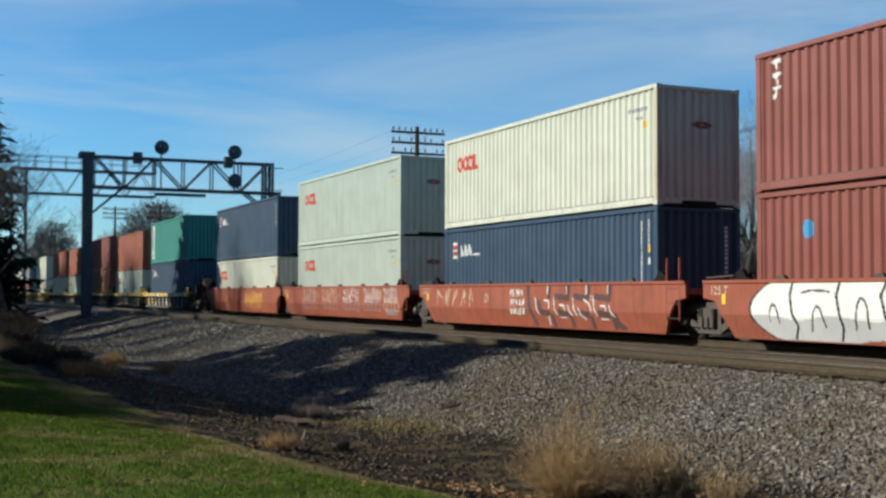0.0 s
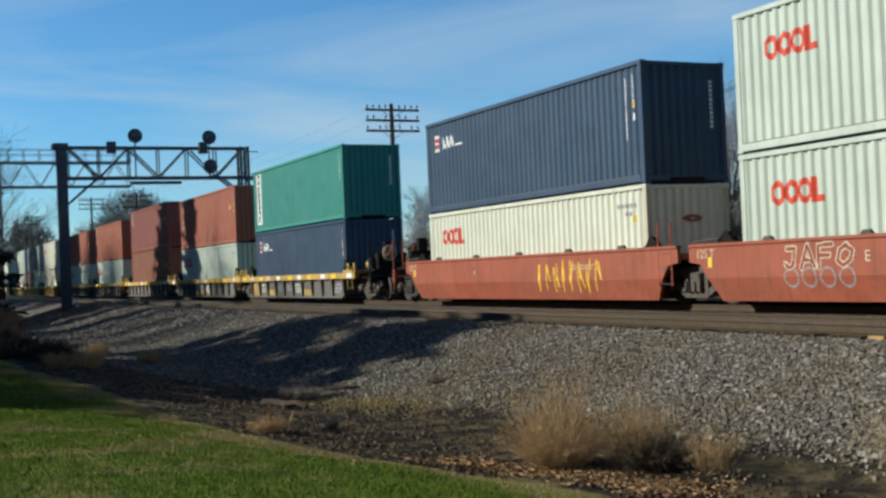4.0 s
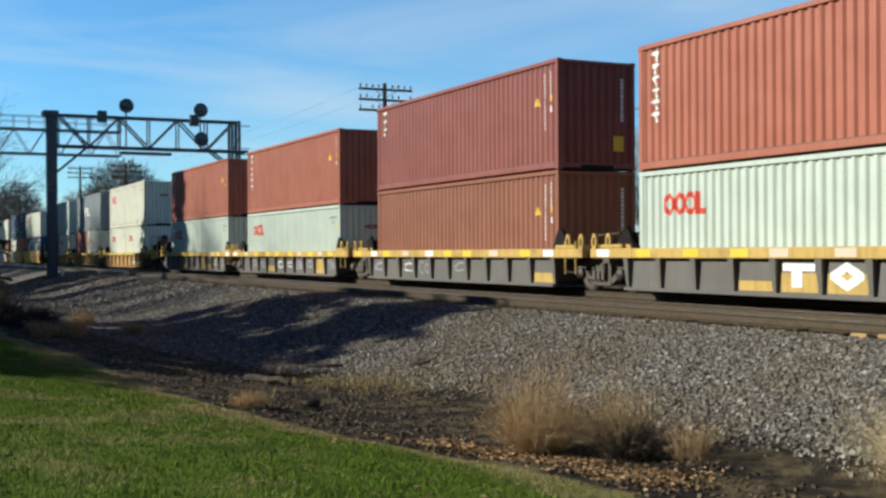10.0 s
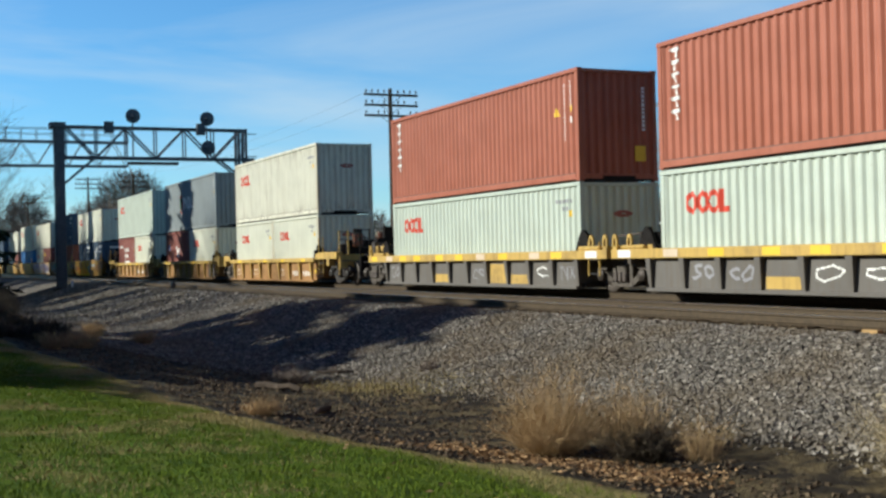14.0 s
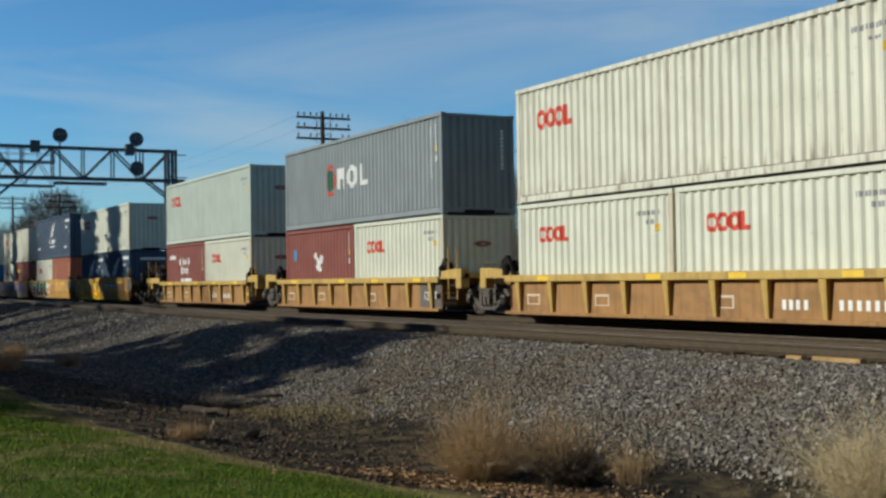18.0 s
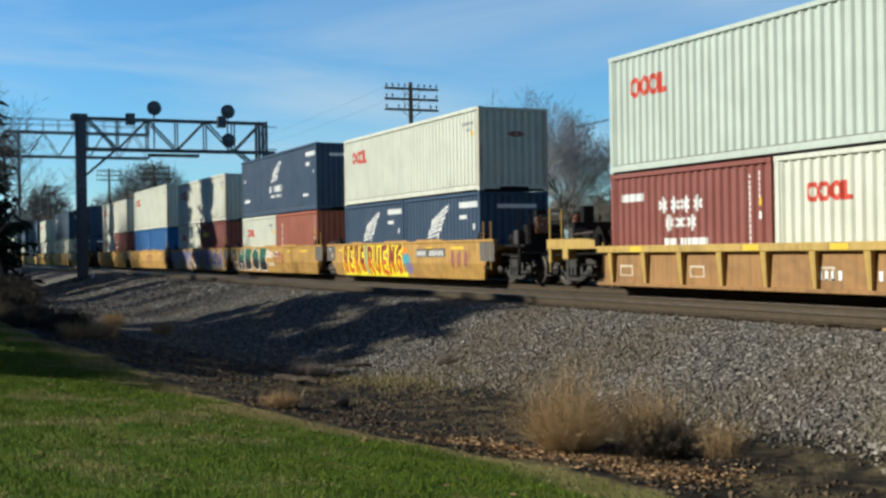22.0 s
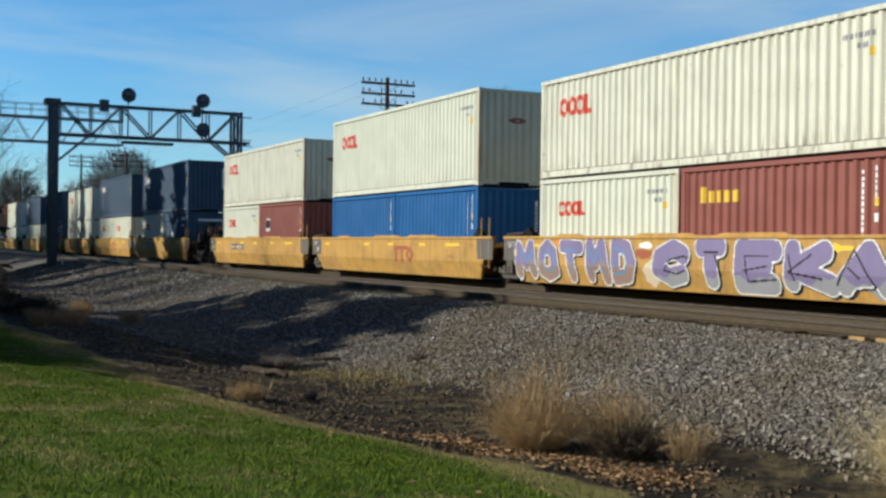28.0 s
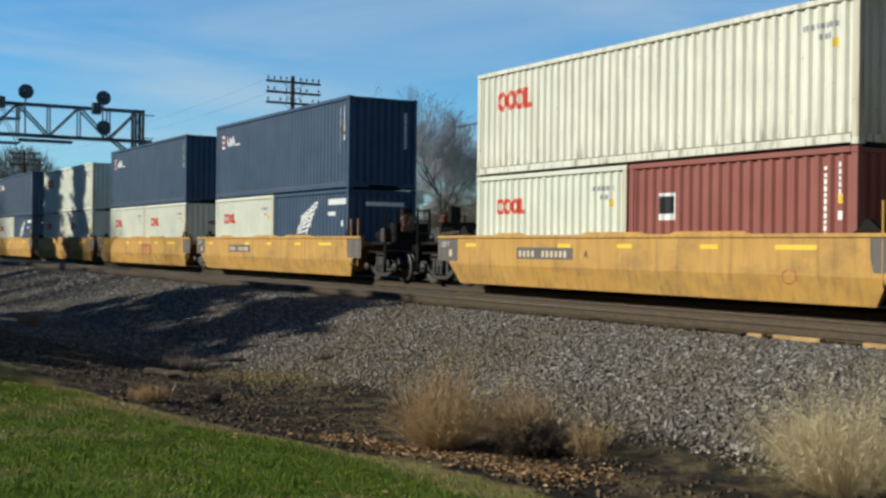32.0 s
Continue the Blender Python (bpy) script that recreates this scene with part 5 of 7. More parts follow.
# rust and leaf dust lying over stretches of the bank
stone_b = nt.nodes["Principled BSDF"]
dust = remap(nt, noise_out(nt, 0.45, 4.0, 0.6), 0.46, 0.64, 0.0, 0.5)
nt.links.new(blend(nt, dust, rampn.outputs["Color"], (0.17, 0.125, 0.075)), stone_b.inputs["Base Color"])


def ballast():
    n = 112000
    x = -6.0 - 38.0 * rs.uniform(0, 1, n) ** 1.4
    y = -5.5 - (4.4 - (along(ROCK, x) + 9.35)) * rs.beta(1.0, 1.2, n)
    keep = rs.uniform(0, 1, n) < np.clip((y - along(ROCK, x) + 0.55) / 1.3, 0.06, 1.0)
    x, y = x[keep], y[keep]
    s = rs.uniform(0.011, 0.029, len(x)) * (1 + 0.5 * (rs.uniform(0, 1, len(x)) > 0.93))
    scatter_mesh("ballast_stones", CUBE_V, CUBE_F, on_ground(x, y, 0.006), s, rs.uniform(0, 6.28, len(x)), rs.uniform(-0.6, 0.6, len(x)), M["stone"], "loose crushed grey ballast stones on the bank", "stones")
    n = 16000
    x, y = -42.0 - 44.0 * rs.uniform(0, 1, n), rs.uniform(-12.5, -5.5, n)
    scatter_mesh("bank_stones", CUBE_V, CUBE_F, on_ground(x, y, 0.008), rs.uniform(0.02, 0.055, n), rs.uniform(0, 6.28, n), rs.uniform(-0.6, 0.6, n), M["stone"], "loose grey ballast farther along the bank", "stones")
    n = 9000
    x, y = -6.0 - 36.0 * rs.uniform(0, 1, n), rs.uniform(-5.6, -1.0, n)
    keep = (np.abs(np.abs(y + 4.15) - 0.753) > 0.11)
    x, y = x[keep], y[keep]
    s = rs.uniform(0.012, 0.028, len(x))
    scatter_mesh("track_stones", CUBE_V, CUBE_F, np.stack([x, y, x * 0 - 0.178], 1), s, rs.uniform(0, 6.28, len(x)), rs.uniform(-0.6, 0.6, len(x)), M["stone_brown"], "rust-stained stones between the ties", "stones")
    n = 9000
    x, y = -6.0 - 34.0 * rs.uniform(0, 1, n) ** 1.2, rs.uniform(-15.0, -10.0, n)
    keep = y > along(EDGE, x) + 0.12
    x, y = x[keep], y[keep]
    scatter_mesh("ditch_stones", CUBE_V, CUBE_F, on_ground(x, y, 0.004), rs.uniform(0.008, 0.03, len(x)), rs.uniform(0, 6.28, len(x)), rs.uniform(-0.5, 0.5, len(x)), M["stone_brown"], "scattered small stones in the dark ditch", "stones")


M["stone_brown"] = leaf_material("stained_stone", (0.05, 0.038, 0.027), (0.19, 0.14, 0.09))
ballast()

M["grass"] = leaf_material("grass_blade", (0.095, 0.155, 0.012), (0.205, 0.275, 0.030))
M["dry_grass"] = leaf_material("dry_grass_blade", (0.24, 0.19, 0.075), (0.52, 0.42, 0.20))
BLADE_V, BLADE_F = [(-1, 0, 0), (1, 0, 0), (0.3, 0, 9)], [(0, 1, 2)]


def lawn():
    n = 210000
    x = -5.0 - 26.0 * rs.uniform(0, 1, n) ** 1.3
    top = along(EDGE, x)
    y = top - 0.05 - (top + 17.6) * rs.uniform(0, 1, n) ** 0.9
    dry = np.array([noise.noise((a * 0.9, b * 0.9, 0.5)) + 0.6 * noise.noise((a * 2.6, b * 2.6, 4.5)) for a, b in zip(x, y)])
    edge = np.clip(1 - (top - y) / 1.0, 0, 1)
    is_dry = dry + 1.0 * edge + rs.normal(0, 0.14, n) > 0.40
    for mask, name, mat, lo, hi, label in ((~is_dry, "lawn_grass", "grass", 0.0028, 0.0050, "short green lawn grass"), (is_dry, "dry_grass", "dry_grass", 0.0026, 0.0048, "patches of dry straw-coloured grass")):
        a, b = x[mask], y[mask]
        s = rs.uniform(lo, hi, len(a))
        scatter_mesh(name, BLADE_V, BLADE_F, on_ground(a, b, -0.004), s, rs.uniform(0, 6.28, len(a)), rs.normal(0, 0.85, len(a)), M[mat], label, "grass", squash=1.0)


lawn()


SP = 8


def stems(x, y, r, h, n, seed, width=0.004, lean=0.9, sprig=0.075):
    """Thin bent stems of a dry clump, as strips."""
    q = np.random.RandomState(seed)
    a = q.uniform(0, 6.28, n)
    d = r * np.sqrt(q.uniform(0, 1, n)) * 0.38
    bx, by = x + d * np.cos(a), y + d * np.sin(a)
    bz = np.array([ground_z(u, v) for u, v in zip(bx, by)])
    hh = h * (0.3 + 0.75 * q.beta(1.6, 1.3, n)) * (1 - 0.35 * (d / (0.38 * r + 1e-6)) ** 2)
    tx, ty = bx + np.cos(a) * r * lean * q.uniform(0.0, 0.9, n) + q.normal(0, 0.10, n), by + np.sin(a) * r * lean * q.uniform(0.0, 0.75, n) + q.normal(0, 0.08, n)
    mx, my = bx * 0.62 + tx * 0.38 + q.normal(0, 0.03, n), by * 0.62 + ty * 0.38 + q.normal(0, 0.03, n)
    w = width * q.uniform(0.6, 1.3, n)
    wa = q.uniform(0, 6.28, n)
    ox, oy = np.cos(wa) * w, np.sin(wa) * w
    mz, tz = bz + hh * 0.6, bz + hh
    vs = np.stack([np.stack([bx - ox, by - oy, bz - 0.02], 1), np.stack([bx + ox, by + oy, bz - 0.02], 1), np.stack([mx + ox, my + oy, mz], 1), np.stack([mx - ox, my - oy, mz], 1), np.stack([tx, ty, tz], 1)], 1)
    # short side sprigs at the upper half
    g = q.uniform(0.2, 1.0, (n, SP))
    px = np.where(g < 0.6, bx[:, None] + (mx - bx)[:, None] * g / 0.6, mx[:, None] + (tx - mx)[:, None] * (g - 0.6) / 0.4)
    py = np.where(g < 0.6, by[:, None] + (my - by)[:, None] * g / 0.6, my[:, None] + (ty - my)[:, None] * (g - 0.6) / 0.4)
    pz = bz[:, None] + hh[:, None] * g
    dd = q.normal(0, sprig, (n, SP, 3)) + np.array([0, 0, sprig * 0.6])
    p = np.stack([px, py, pz], -1)
    sd = q.normal(0, width * 0.6, (n, SP, 3))
    sp = np.stack([p - sd, p + sd, p + dd], 2).reshape(-1, 3)
    verts = np.concatenate([vs.reshape(-1, 3), sp])
    k = np.arange(n)[:, None] * 5
    faces = [tuple(f) for f in (k + np.array([0, 1, 2, 3])).tolist()] + [tuple(f) for f in (k + np.array([3, 2, 4])).tolist()]
    faces += [tuple(f) for f in (n * 5 + np.arange(len(sp)).reshape(-1, 3)).tolist()]
    return verts.tolist(), faces


def dome_stems(x, y, r, h, n, seed, width):
    """A round fuzzy shrub: branching stems from a narrow foot to every part of a dome."""
    q = np.random.RandomState(seed)
    foot = ground_z(x, y)
    a, up = q.uniform(0, 6.28, n), np.arcsin(q.uniform(0.02, 1.0, n))
    rad = 0.35 + 0.85 * q.uniform(0, 1, n) ** 0.8
    tip = np.stack([x + r * rad * np.cos(up) * np.cos(a), y + r * rad * np.cos(up) * np.sin(a), foot + 0.08 + h * rad * (0.15 + 0.85 * np.sin(up))], 1) + q.normal(0, 0.05, (n, 3))
    base = np.stack([x + 0.16 * r * np.cos(a) + q.normal(0, 0.05, n), y + 0.16 * r * np.sin(a) + q.normal(0, 0.05, n), np.full(n, foot - 0.05)], 1)
    mid = base * 0.45 + tip * 0.55 + np.array([0, 0, 0.06 * h]) + q.normal(0, 0.03, (n, 3))
    side = q.normal(0, 1, (n, 3))
    side *= width / np.linalg.norm(side, axis=1, keepdims=True)
    vs = np.stack([base - side, base + side, mid + side * 0.8, mid - side * 0.8, tip], 1)
    m = 22
    g = q.uniform(0.15, 1.0, (n, m, 1))
    p = np.where(g < 0.55, base[:, None] + (mid - base)[:, None] * g / 0.55, mid[:, None] + (tip - mid)[:, None] * (g - 0.55) / 0.45)
    out = (tip - base)[:, None] * 0.09 + q.normal(0, 0.066, (n, m, 3))
    sd = q.normal(0, width * 0.55, (n, m, 3))
    sp = np.stack([p - sd, p + sd, p + out], 2).reshape(-1, 3)
    k = np.arange(n)[:, None] * 5
    faces = [tuple(f) for f in (k + np.array([0, 1, 2, 3])).tolist()] + [tuple(f) for f in (k + np.array([3, 2, 4])).tolist()]
    faces += [tuple(f) for f in (n * 5 + np.arange(len(sp)).reshape(-1, 3)).tolist()]
    return np.concatenate([vs.reshape(-1, 3), sp]).tolist(), faces


def dry_clump(x, y, r, h, n, seed, mat, name, label, width=0.004, lean=0.9):
    root = tagged(new(name), label, "shrub")
    v, f = dome_stems(x, y, r, h, n, seed, width) if name == "dry_shrub" else stems(x, y, r, h, n, seed, width, lean)
    if name == "dry_shrub":
        cut = n * 5
        link("stem", mesh_of("stem", v[:cut], f[:2 * n], M[mat]), root)
        link("foliage", mesh_of("foliage", v[cut:], [tuple(i - cut for i in t) for t in f[2 * n:]], M[mat]), root)
    else:
        link("foliage", mesh_of("foliage", v, f, M[mat]), root)


dry_clump(-11.52, -11.08, 0.72, 0.88, 840, 1, "dry_stem", "dry_shrub", "brown dry twiggy shrub at the lawn's edge", 0.0017, 1.1)
dry_clump(-10.84, -10.45, 0.46, 0.76, 420, 3, "dry_stem", "dry_shrub", "brown dry twiggy shrub beside the ballast", 0.0017, 1.2)
# added dark clump: its colour gives the shade in the hollow below the shrub
dry_clump(-10.58, -10.50, 0.40, 0.32, 420, 7, "twig_dark", "dry_shrub", "dark stems added for the shaded hollow under the shrub", 0.003, 1.0)
dry_clump(-10.0, -10.15, 0.42, 0.66, 150, 4, "dry_stem", "dry_weed", "thin dry weed standing in fallen leaves", 0.0016)
dry_clump(-7.35, -9.35, 1.0, 0.90, 860, 5, "pale_stem", "dry_shrub", "pale straw-coloured dry shrub", 0.0018, 1.1)
dry_clump(-8.3, -8.9, 0.5, 0.5, 220, 6, "pale_stem", "dry_weed", "sparse pale weed on the ballast", 0.0016)
for k, (bx, by, br, bh, bn, mt, lb) in enumerate((
        (-26.8, -14.5, 0.4, 0.40, 300, "dry_stem", "pale tuft of dry grass at the lawn's edge"), (-28.0, -13.7, 0.55, 0.45, 350, "dry_stem", "pale tuft of dry grass by the ditch"),
        (-28.6, -14.3, 0.55, 0.62, 900, "twig_dark", "dark leafless bush by the bank"), (-35.0, -14.4, 0.7, 0.5, 700, "twig_dark", "dark leafless bush by the bank"),
        (-42.0, -14.3, 0.9, 0.6, 900, "twig_dark", "dark leafless bush by the bank"), (-50.0, -13.6, 1.2, 0.8, 1200, "twig_dark", "dark leafless bush by the bank"), (-58.0, -13.2, 1.4, 1.1, 1200, "twig_dark", "dark leafless bush by the bank"),
        (-66.0, -13.0, 1.6, 1.3, 1300, "twig_dark", "dark leafless bush by the bank"), (-74.0, -11.6, 1.6, 1.1, 1100, "twig_dark", "dark leafless bush by the bank"), (-37.0, -12.0, 0.5, 0.5, 400, "dry_stem", "brown weed on the bank"),
        (-33.0, -11.3, 0.4, 0.4, 300, "dry_stem", "brown weed on the bank"))):
    dry_clump(bx, by, br, bh, bn, 60 + k, mt, "bush" if mt == "twig_dark" else "dry_tuft", lb, 0.008 if mt == "twig_dark" else 0.004)

# ragged weeds along the foot of the lawn
rw = random.Random(23)
for k in range(26):
    wx = -25.5 - 22.0 * rw.random()
    wy = -14.9 + rw.uniform(-0.6, 1.6) - (0.5 if wx < -34 else 0.0)
    dark = rw.random() < 0.55
    dry_clump(wx, wy, rw.uniform(0.3, 0.6), rw.uniform(0.2, 0.5), 170, 200 + k, "twig_dark" if dark else "dry_stem", "dry_weed", "ragged dark weed at the foot of the lawn" if dark else "ragged tan weed at the foot of the lawn", 0.005)


def litter():
    LV = [(-1, 0, 0), (0, -0.55, 0.18), (1, 0, 0.05), (0, 0.55, 0.22)]
    LF = [(0, 1, 2), (0, 2, 3)]
    n = 2800
    f = rs.uniform(0, 1, n)
    f = f ** 0.8
    x = -12.7 + 3.5 * f + rs.normal(0, 0.18, n)
    y = -12.05 + 1.3 * f + rs.normal(0, 0.22, n) - 0.25 * (rs.uniform(0, 1, n) < 0.3)
    scatter_mesh("fallen_leaves", LV, LF, on_ground(x, y, 0.015), rs.uniform(0.016, 0.040, n), rs.uniform(0, 6.28, n), rs.normal(0, 0.6, n), M["dead_leaf"], "drift of fallen brown leaves along the lawn's edge", "leaves", squash=1.0)
    n = 260
    x = -5.5 - 22 * rs.uniform(0, 1, n) ** 1.4
    y = along(EDGE, x) - rs.uniform(0, 4.0, n)
    scatter_mesh("lawn_leaves", LV, LF, on_ground(x, y, 0.025), rs.uniform(0.018, 0.04, n), rs.uniform(0, 6.28, n), rs.normal(0, 0.5, n), M["dead_leaf"], "few brown leaves lying on the lawn", "leaves", squash=1.0)
    # straw patches in the ditch and along the toe of the bank
    n = 5200
    f = rs.uniform(0, 1, n)
    x = -19.6 + 1.6 * f + rs.normal(0, 0.9, n)
    y = -10.9 + 1.9 * f + rs.normal(0, 0.22, n)
    scatter_mesh("ditch_straw", BLADE_V, BLADE_F, on_ground(x, y), rs.uniform(0.003, 0.008, n), rs.uniform(0, 6.28, n), rs.normal(0, 0.9, n), M["dry_grass"], "flattened dry straw in the ditch", "grass", squash=1.0)


litter()


def driftwood(x, y, z_turn, length, r, mat, label):
    root = tagged(new("branch"), label, "branch")
    root.matrix_basis = pose(x, y, ground_z(x, y) + r * 0.6, 0, 0, z_turn)
    bm = bmesh.new()
    p = Vector((-length / 2, 0, 0))
    rnd = random.Random(int(abs(x) * 10))
    for k in range(5):
        q = p + Vector((length / 5, rnd.gauss(0, 0.03), rnd.gauss(0, 0.02)))
        rod(bm, p, q, r * (1 - 0.08 * k), 7, r * (0.92 - 0.08 * k))
        p = q
    part("stick", bm, M[mat], root)


driftwood(-19.0, -11.9, 20, 1.1, 0.07, "pole", "dark rotten branch lying in the ditch")
driftwood(-15.6, -12.3, -30, 0.8, 0.05, "pole", "dark rotten branch by the lawn's edge")
driftwood(-21.4, -10.0, 60, 0.7, 0.05, "pole", "dark rotten branch on the bank")
dry_clump(-20.8, -11.1, 0.40, 0.22, 300, 31, "twig", "dry_tuft", "brown clump of dead weeds in the ditch")
dry_clump(-19.3, -9.0, 0.18, 0.12, 100, 32, "twig", "dry_tuft", "small dead weed at the toe of the bank")
dry_clump(-14.2, -13.6, 0.30, 0.18, 160, 33, "dry_stem", "dry_tuft", "low dry tuft at the lawn's edge")


def board(x0, x1, y, z):
    root = tagged(new("board"), "bright orange-brown board added for sunlit glints along the near track", "board")
    root.location = ((x0 + x1) / 2, y, z)
    bm = bmesh.new()
    box(bm, -(x1 - x0) / 2, (x1 - x0) / 2, -0.06, 0.06, -0.12, 0.06, 0.01)
    part("plank", bm, M["plank"], root)


# sunlit glint along the near track put into a bright wood colour
M["plank"] = plain("sunlit_wood", (0.42, 0.27, 0.12), 0.8, 0.25, 5.0)
board(-12.0, -11.15, -5.42, -0.17)
board(-12.5, -12.2, -5.42, -0.18)
board(-10.45, -9.3, -5.42, -0.17)
# ---- painted marks on containers and cars ----
def rib_line(length):
    x0, x1 = -length / 2 + 0.14, length / 2 - 0.14
    n = max(1, round((x1 - x0) / 0.278))
    p = (x1 - x0) / n
    xs = [(x0, 0.0)]
    for k in range(n):
        a = x0 + k * p
        xs += [(a + 0.26 * p, 0.0), (a + 0.50 * p, 1.0), (a + 0.76 * p, 1.0), (a + p, 0.0)]
    return np.array([a for a, _ in xs]), np.array([b for _, b in xs])


def painted_shape(name, inside, x0, x1, z0, z1, face_y, mat, parent, label="", ribs=None, depth=0.045, lift=0.004, cell=0.032, crease=False):
    """Paint that lies on a side: the cells of the box for which inside(x, z) holds, following the ribs where there are any."""
    if ribs is not None:
        bx = np.unique(np.concatenate([ribs[0], (ribs[0][1:] + ribs[0][:-1]) / 2]))
        bx = bx[(bx >= x0) & (bx <= x1)]
        if len(bx) < 2:
            return None
        off = np.interp(bx, ribs[0], ribs[1]) * depth
    else:
        bx = np.linspace(x0, x1, max(2, int((x1 - x0) / cell) + 1))
        off = bx * 0
    bz = np.linspace(z0, z1, max(2, int((z1 - z0) / cell) + 1))
    cx, cz = (bx[1:] + bx[:-1]) / 2, (bz[1:] + bz[:-1]) / 2
    X, Z = np.meshgrid(cx, cz)
    hit = inside(X, Z)
    vs, fs = [], []
    for r in range(len(cz)):
        k = 0
        while k < len(cx):
            if not hit[r, k]:
                k += 1
                continue
            e = k + 1
            while ribs is None and e < len(cx) and hit[r, e]:
                e += 1
            i = len(vs)
            ya, yb = face_y + off[k] - lift, face_y + off[e] - lift
            lo, hi = (max(0.0, 0.62 - bz[r]) * 0.26, max(0.0, 0.62 - bz[r + 1]) * 0.26) if crease else (0.0, 0.0)
            vs += [(bx[k], ya + lo, bz[r]), (bx[e], yb + lo, bz[r]), (bx[e], yb + hi, bz[r + 1]), (bx[k], ya + hi, bz[r + 1])]
            fs.append((i, i + 1, i + 2, i + 3))
            k = e
    if not fs:
        return None
    return link(name, mesh_of(name, vs, fs, mat), parent, label)


def rect(a, b, c, d):
    return lambda x, z: (x >= a) & (x <= b) & (z >= c) & (z <= d)


def union(*fs):
    return lambda x, z: np.any([f(x, z) for f in fs], axis=0)


def ring(cx, cz, rx, rz, t):
    def f(x, z):
        d = np.sqrt(((x - cx) / rx) ** 2 + ((z - cz) / rz) ** 2)
        return (d < 1) & (d > 1 - t)
    return f


def strokes(segs, w):
    def f(x, z):
        out = np.zeros_like(x, bool)
        for (ax, az, bx, bz) in segs:
            dx, dz = bx - ax, bz - az
            t = np.clip(((x - ax) * dx + (z - az) * dz) / (dx * dx + dz * dz + 1e-9), 0, 1)
            out |= (x - ax - t * dx) ** 2 + (z - az - t * dz) ** 2 < w * w
        return out
    return f


def on_side(ob, length, shape, x0, x1, z0, z1, mat, name="emblem", label=""):
    return painted_shape(name, shape, x0, x1, z0, z1, -1.220, M[mat], ob, label, rib_line(length))


def on_end(ob, length, shape, a, b, z0, z1, mat, name="emblem"):
    o = painted_shape(name, shape, a, b, z0, z1, 0.0, M[mat], ob, "", None, lift=0.006)
    if o:
        o.matrix_basis = pose(length / 2 - 0.03, 0, 0, 0, 0, 90)
    return o


MADE = {}


def stamp(key, ob, make):
    """Makes a mark once, and lays the same meshes on every like container."""
    if key in MADE:
        for src in MADE[key]:
            o = src.copy()
            scene.collection.objects.link(o)
            o.parent = ob
    else:
        MADE[key] = [o for o in make(ob) if o]


def cream_marks(ob, length, H):
    """Red emblem of three rings and a foot, pale codes by the corner."""
    def make(ob):
        a = -length / 2 + 0.95
        z = H * 0.70
        q = 1.0 if length > 7 else 0.84
        r = length / 2
        codes = union(*[rect(r - 1.35 + k * 0.11, r - 1.28 + k * 0.11, H * 0.80, H * 0.80 + 0.10) for k in range(8)], *[rect(r - 0.95 + k * 0.11, r - 0.88 + k * 0.11, H * 0.73, H * 0.73 + 0.08) for k in range(3)])
        for k in range(3):
            yield on_side(ob, length, ring(a + (0.20 + k * 0.39) * q, z, 0.215 * q, 0.245 * q, 0.50), a - 0.1, a + 1.6, z - 0.32, z + 0.32, "red_paint", "emblem", "red painted ring")
        yield on_side(ob, length, union(rect(a + 1.16 * q, a + 1.31 * q, z - 0.24 * q, z + 0.24 * q), rect(a + 1.16 * q, a + 1.52 * q, z - 0.24 * q, z - 0.12 * q)), a, a + 1.7, z - 0.32, z + 0.32, "red_paint", "emblem", "red painted bar with a foot")
        yield on_side(ob, length, codes, r - 1.5, r - 0.3, H * 0.6, H * 0.9, "spray_grey", "code_bars")
        yield on_side(ob, length, rect(r - 0.62, r - 0.52, H * 0.66, H * 0.66 + 0.16), r - 0.9, r - 0.4, H * 0.6, H * 0.8, "bright_yellow", "sticker")
        zz = H * 0.68
        yield on_end(ob, length, ring(0.1, zz, 0.32, 0.08, 0.8), -0.6, 0.7, zz - 0.12, zz + 0.12, "red_dark")
    stamp(("cream", length, H), ob, make)


def code_column(ob, length, H, mat="white", key="", triangle=False):
    def make(ob):
        r = length / 2
        rnd = random.Random(int(H * 100) + len(key))
        bars = [rect(r - 0.80, r - 0.72, H * 0.88 - 0.12 * k - 0.085, H * 0.88 - 0.12 * k) for k in range(13)]
        bars += [rect(r - 0.47, r - 0.39, H * 0.90 - 0.12 * k - 0.085, H * 0.90 - 0.12 * k) for k in range(6)]
        bars += [rect(r - 0.50, r - 0.36, H * 0.52, H * 0.52 + 0.16)]
        yield on_side(ob, length, union(*bars), r - 0.9, r - 0.3, H * 0.25, H * 0.95, mat, "code_bars")
        yield on_side(ob, length, rect(r - 0.50, r - 0.36, H * 0.62, H * 0.62 + 0.18), r - 0.6, r - 0.3, H * 0.6, H * 0.75, "bright_yellow", "sticker")
        if triangle:
            yield on_side(ob, length, lambda x, z: (np.abs(x - (r - 1.15)) < (H * 0.68 - z) * 0.6) & (z > H * 0.60), r - 1.4, r - 0.9, H * 0.58, H * 0.7, "bright_yellow", "warning_mark")
            yield on_end(ob, length, rect(0.55, 0.85, H * 0.18, H * 0.18 + 0.42), 0.5, 0.9, H * 0.1, H * 0.5, "bright_yellow", "sticker")
        yield on_end(ob, length, union(*[rect(0.78, 0.85, H * 0.85 - 0.11 * k - 0.08, H * 0.85 - 0.11 * k) for k in range(11)]), 0.6, 1.0, H * 0.3, H * 0.9, mat, "code_bars")
    stamp(("codes", length, H, mat, key, triangle), ob, make)


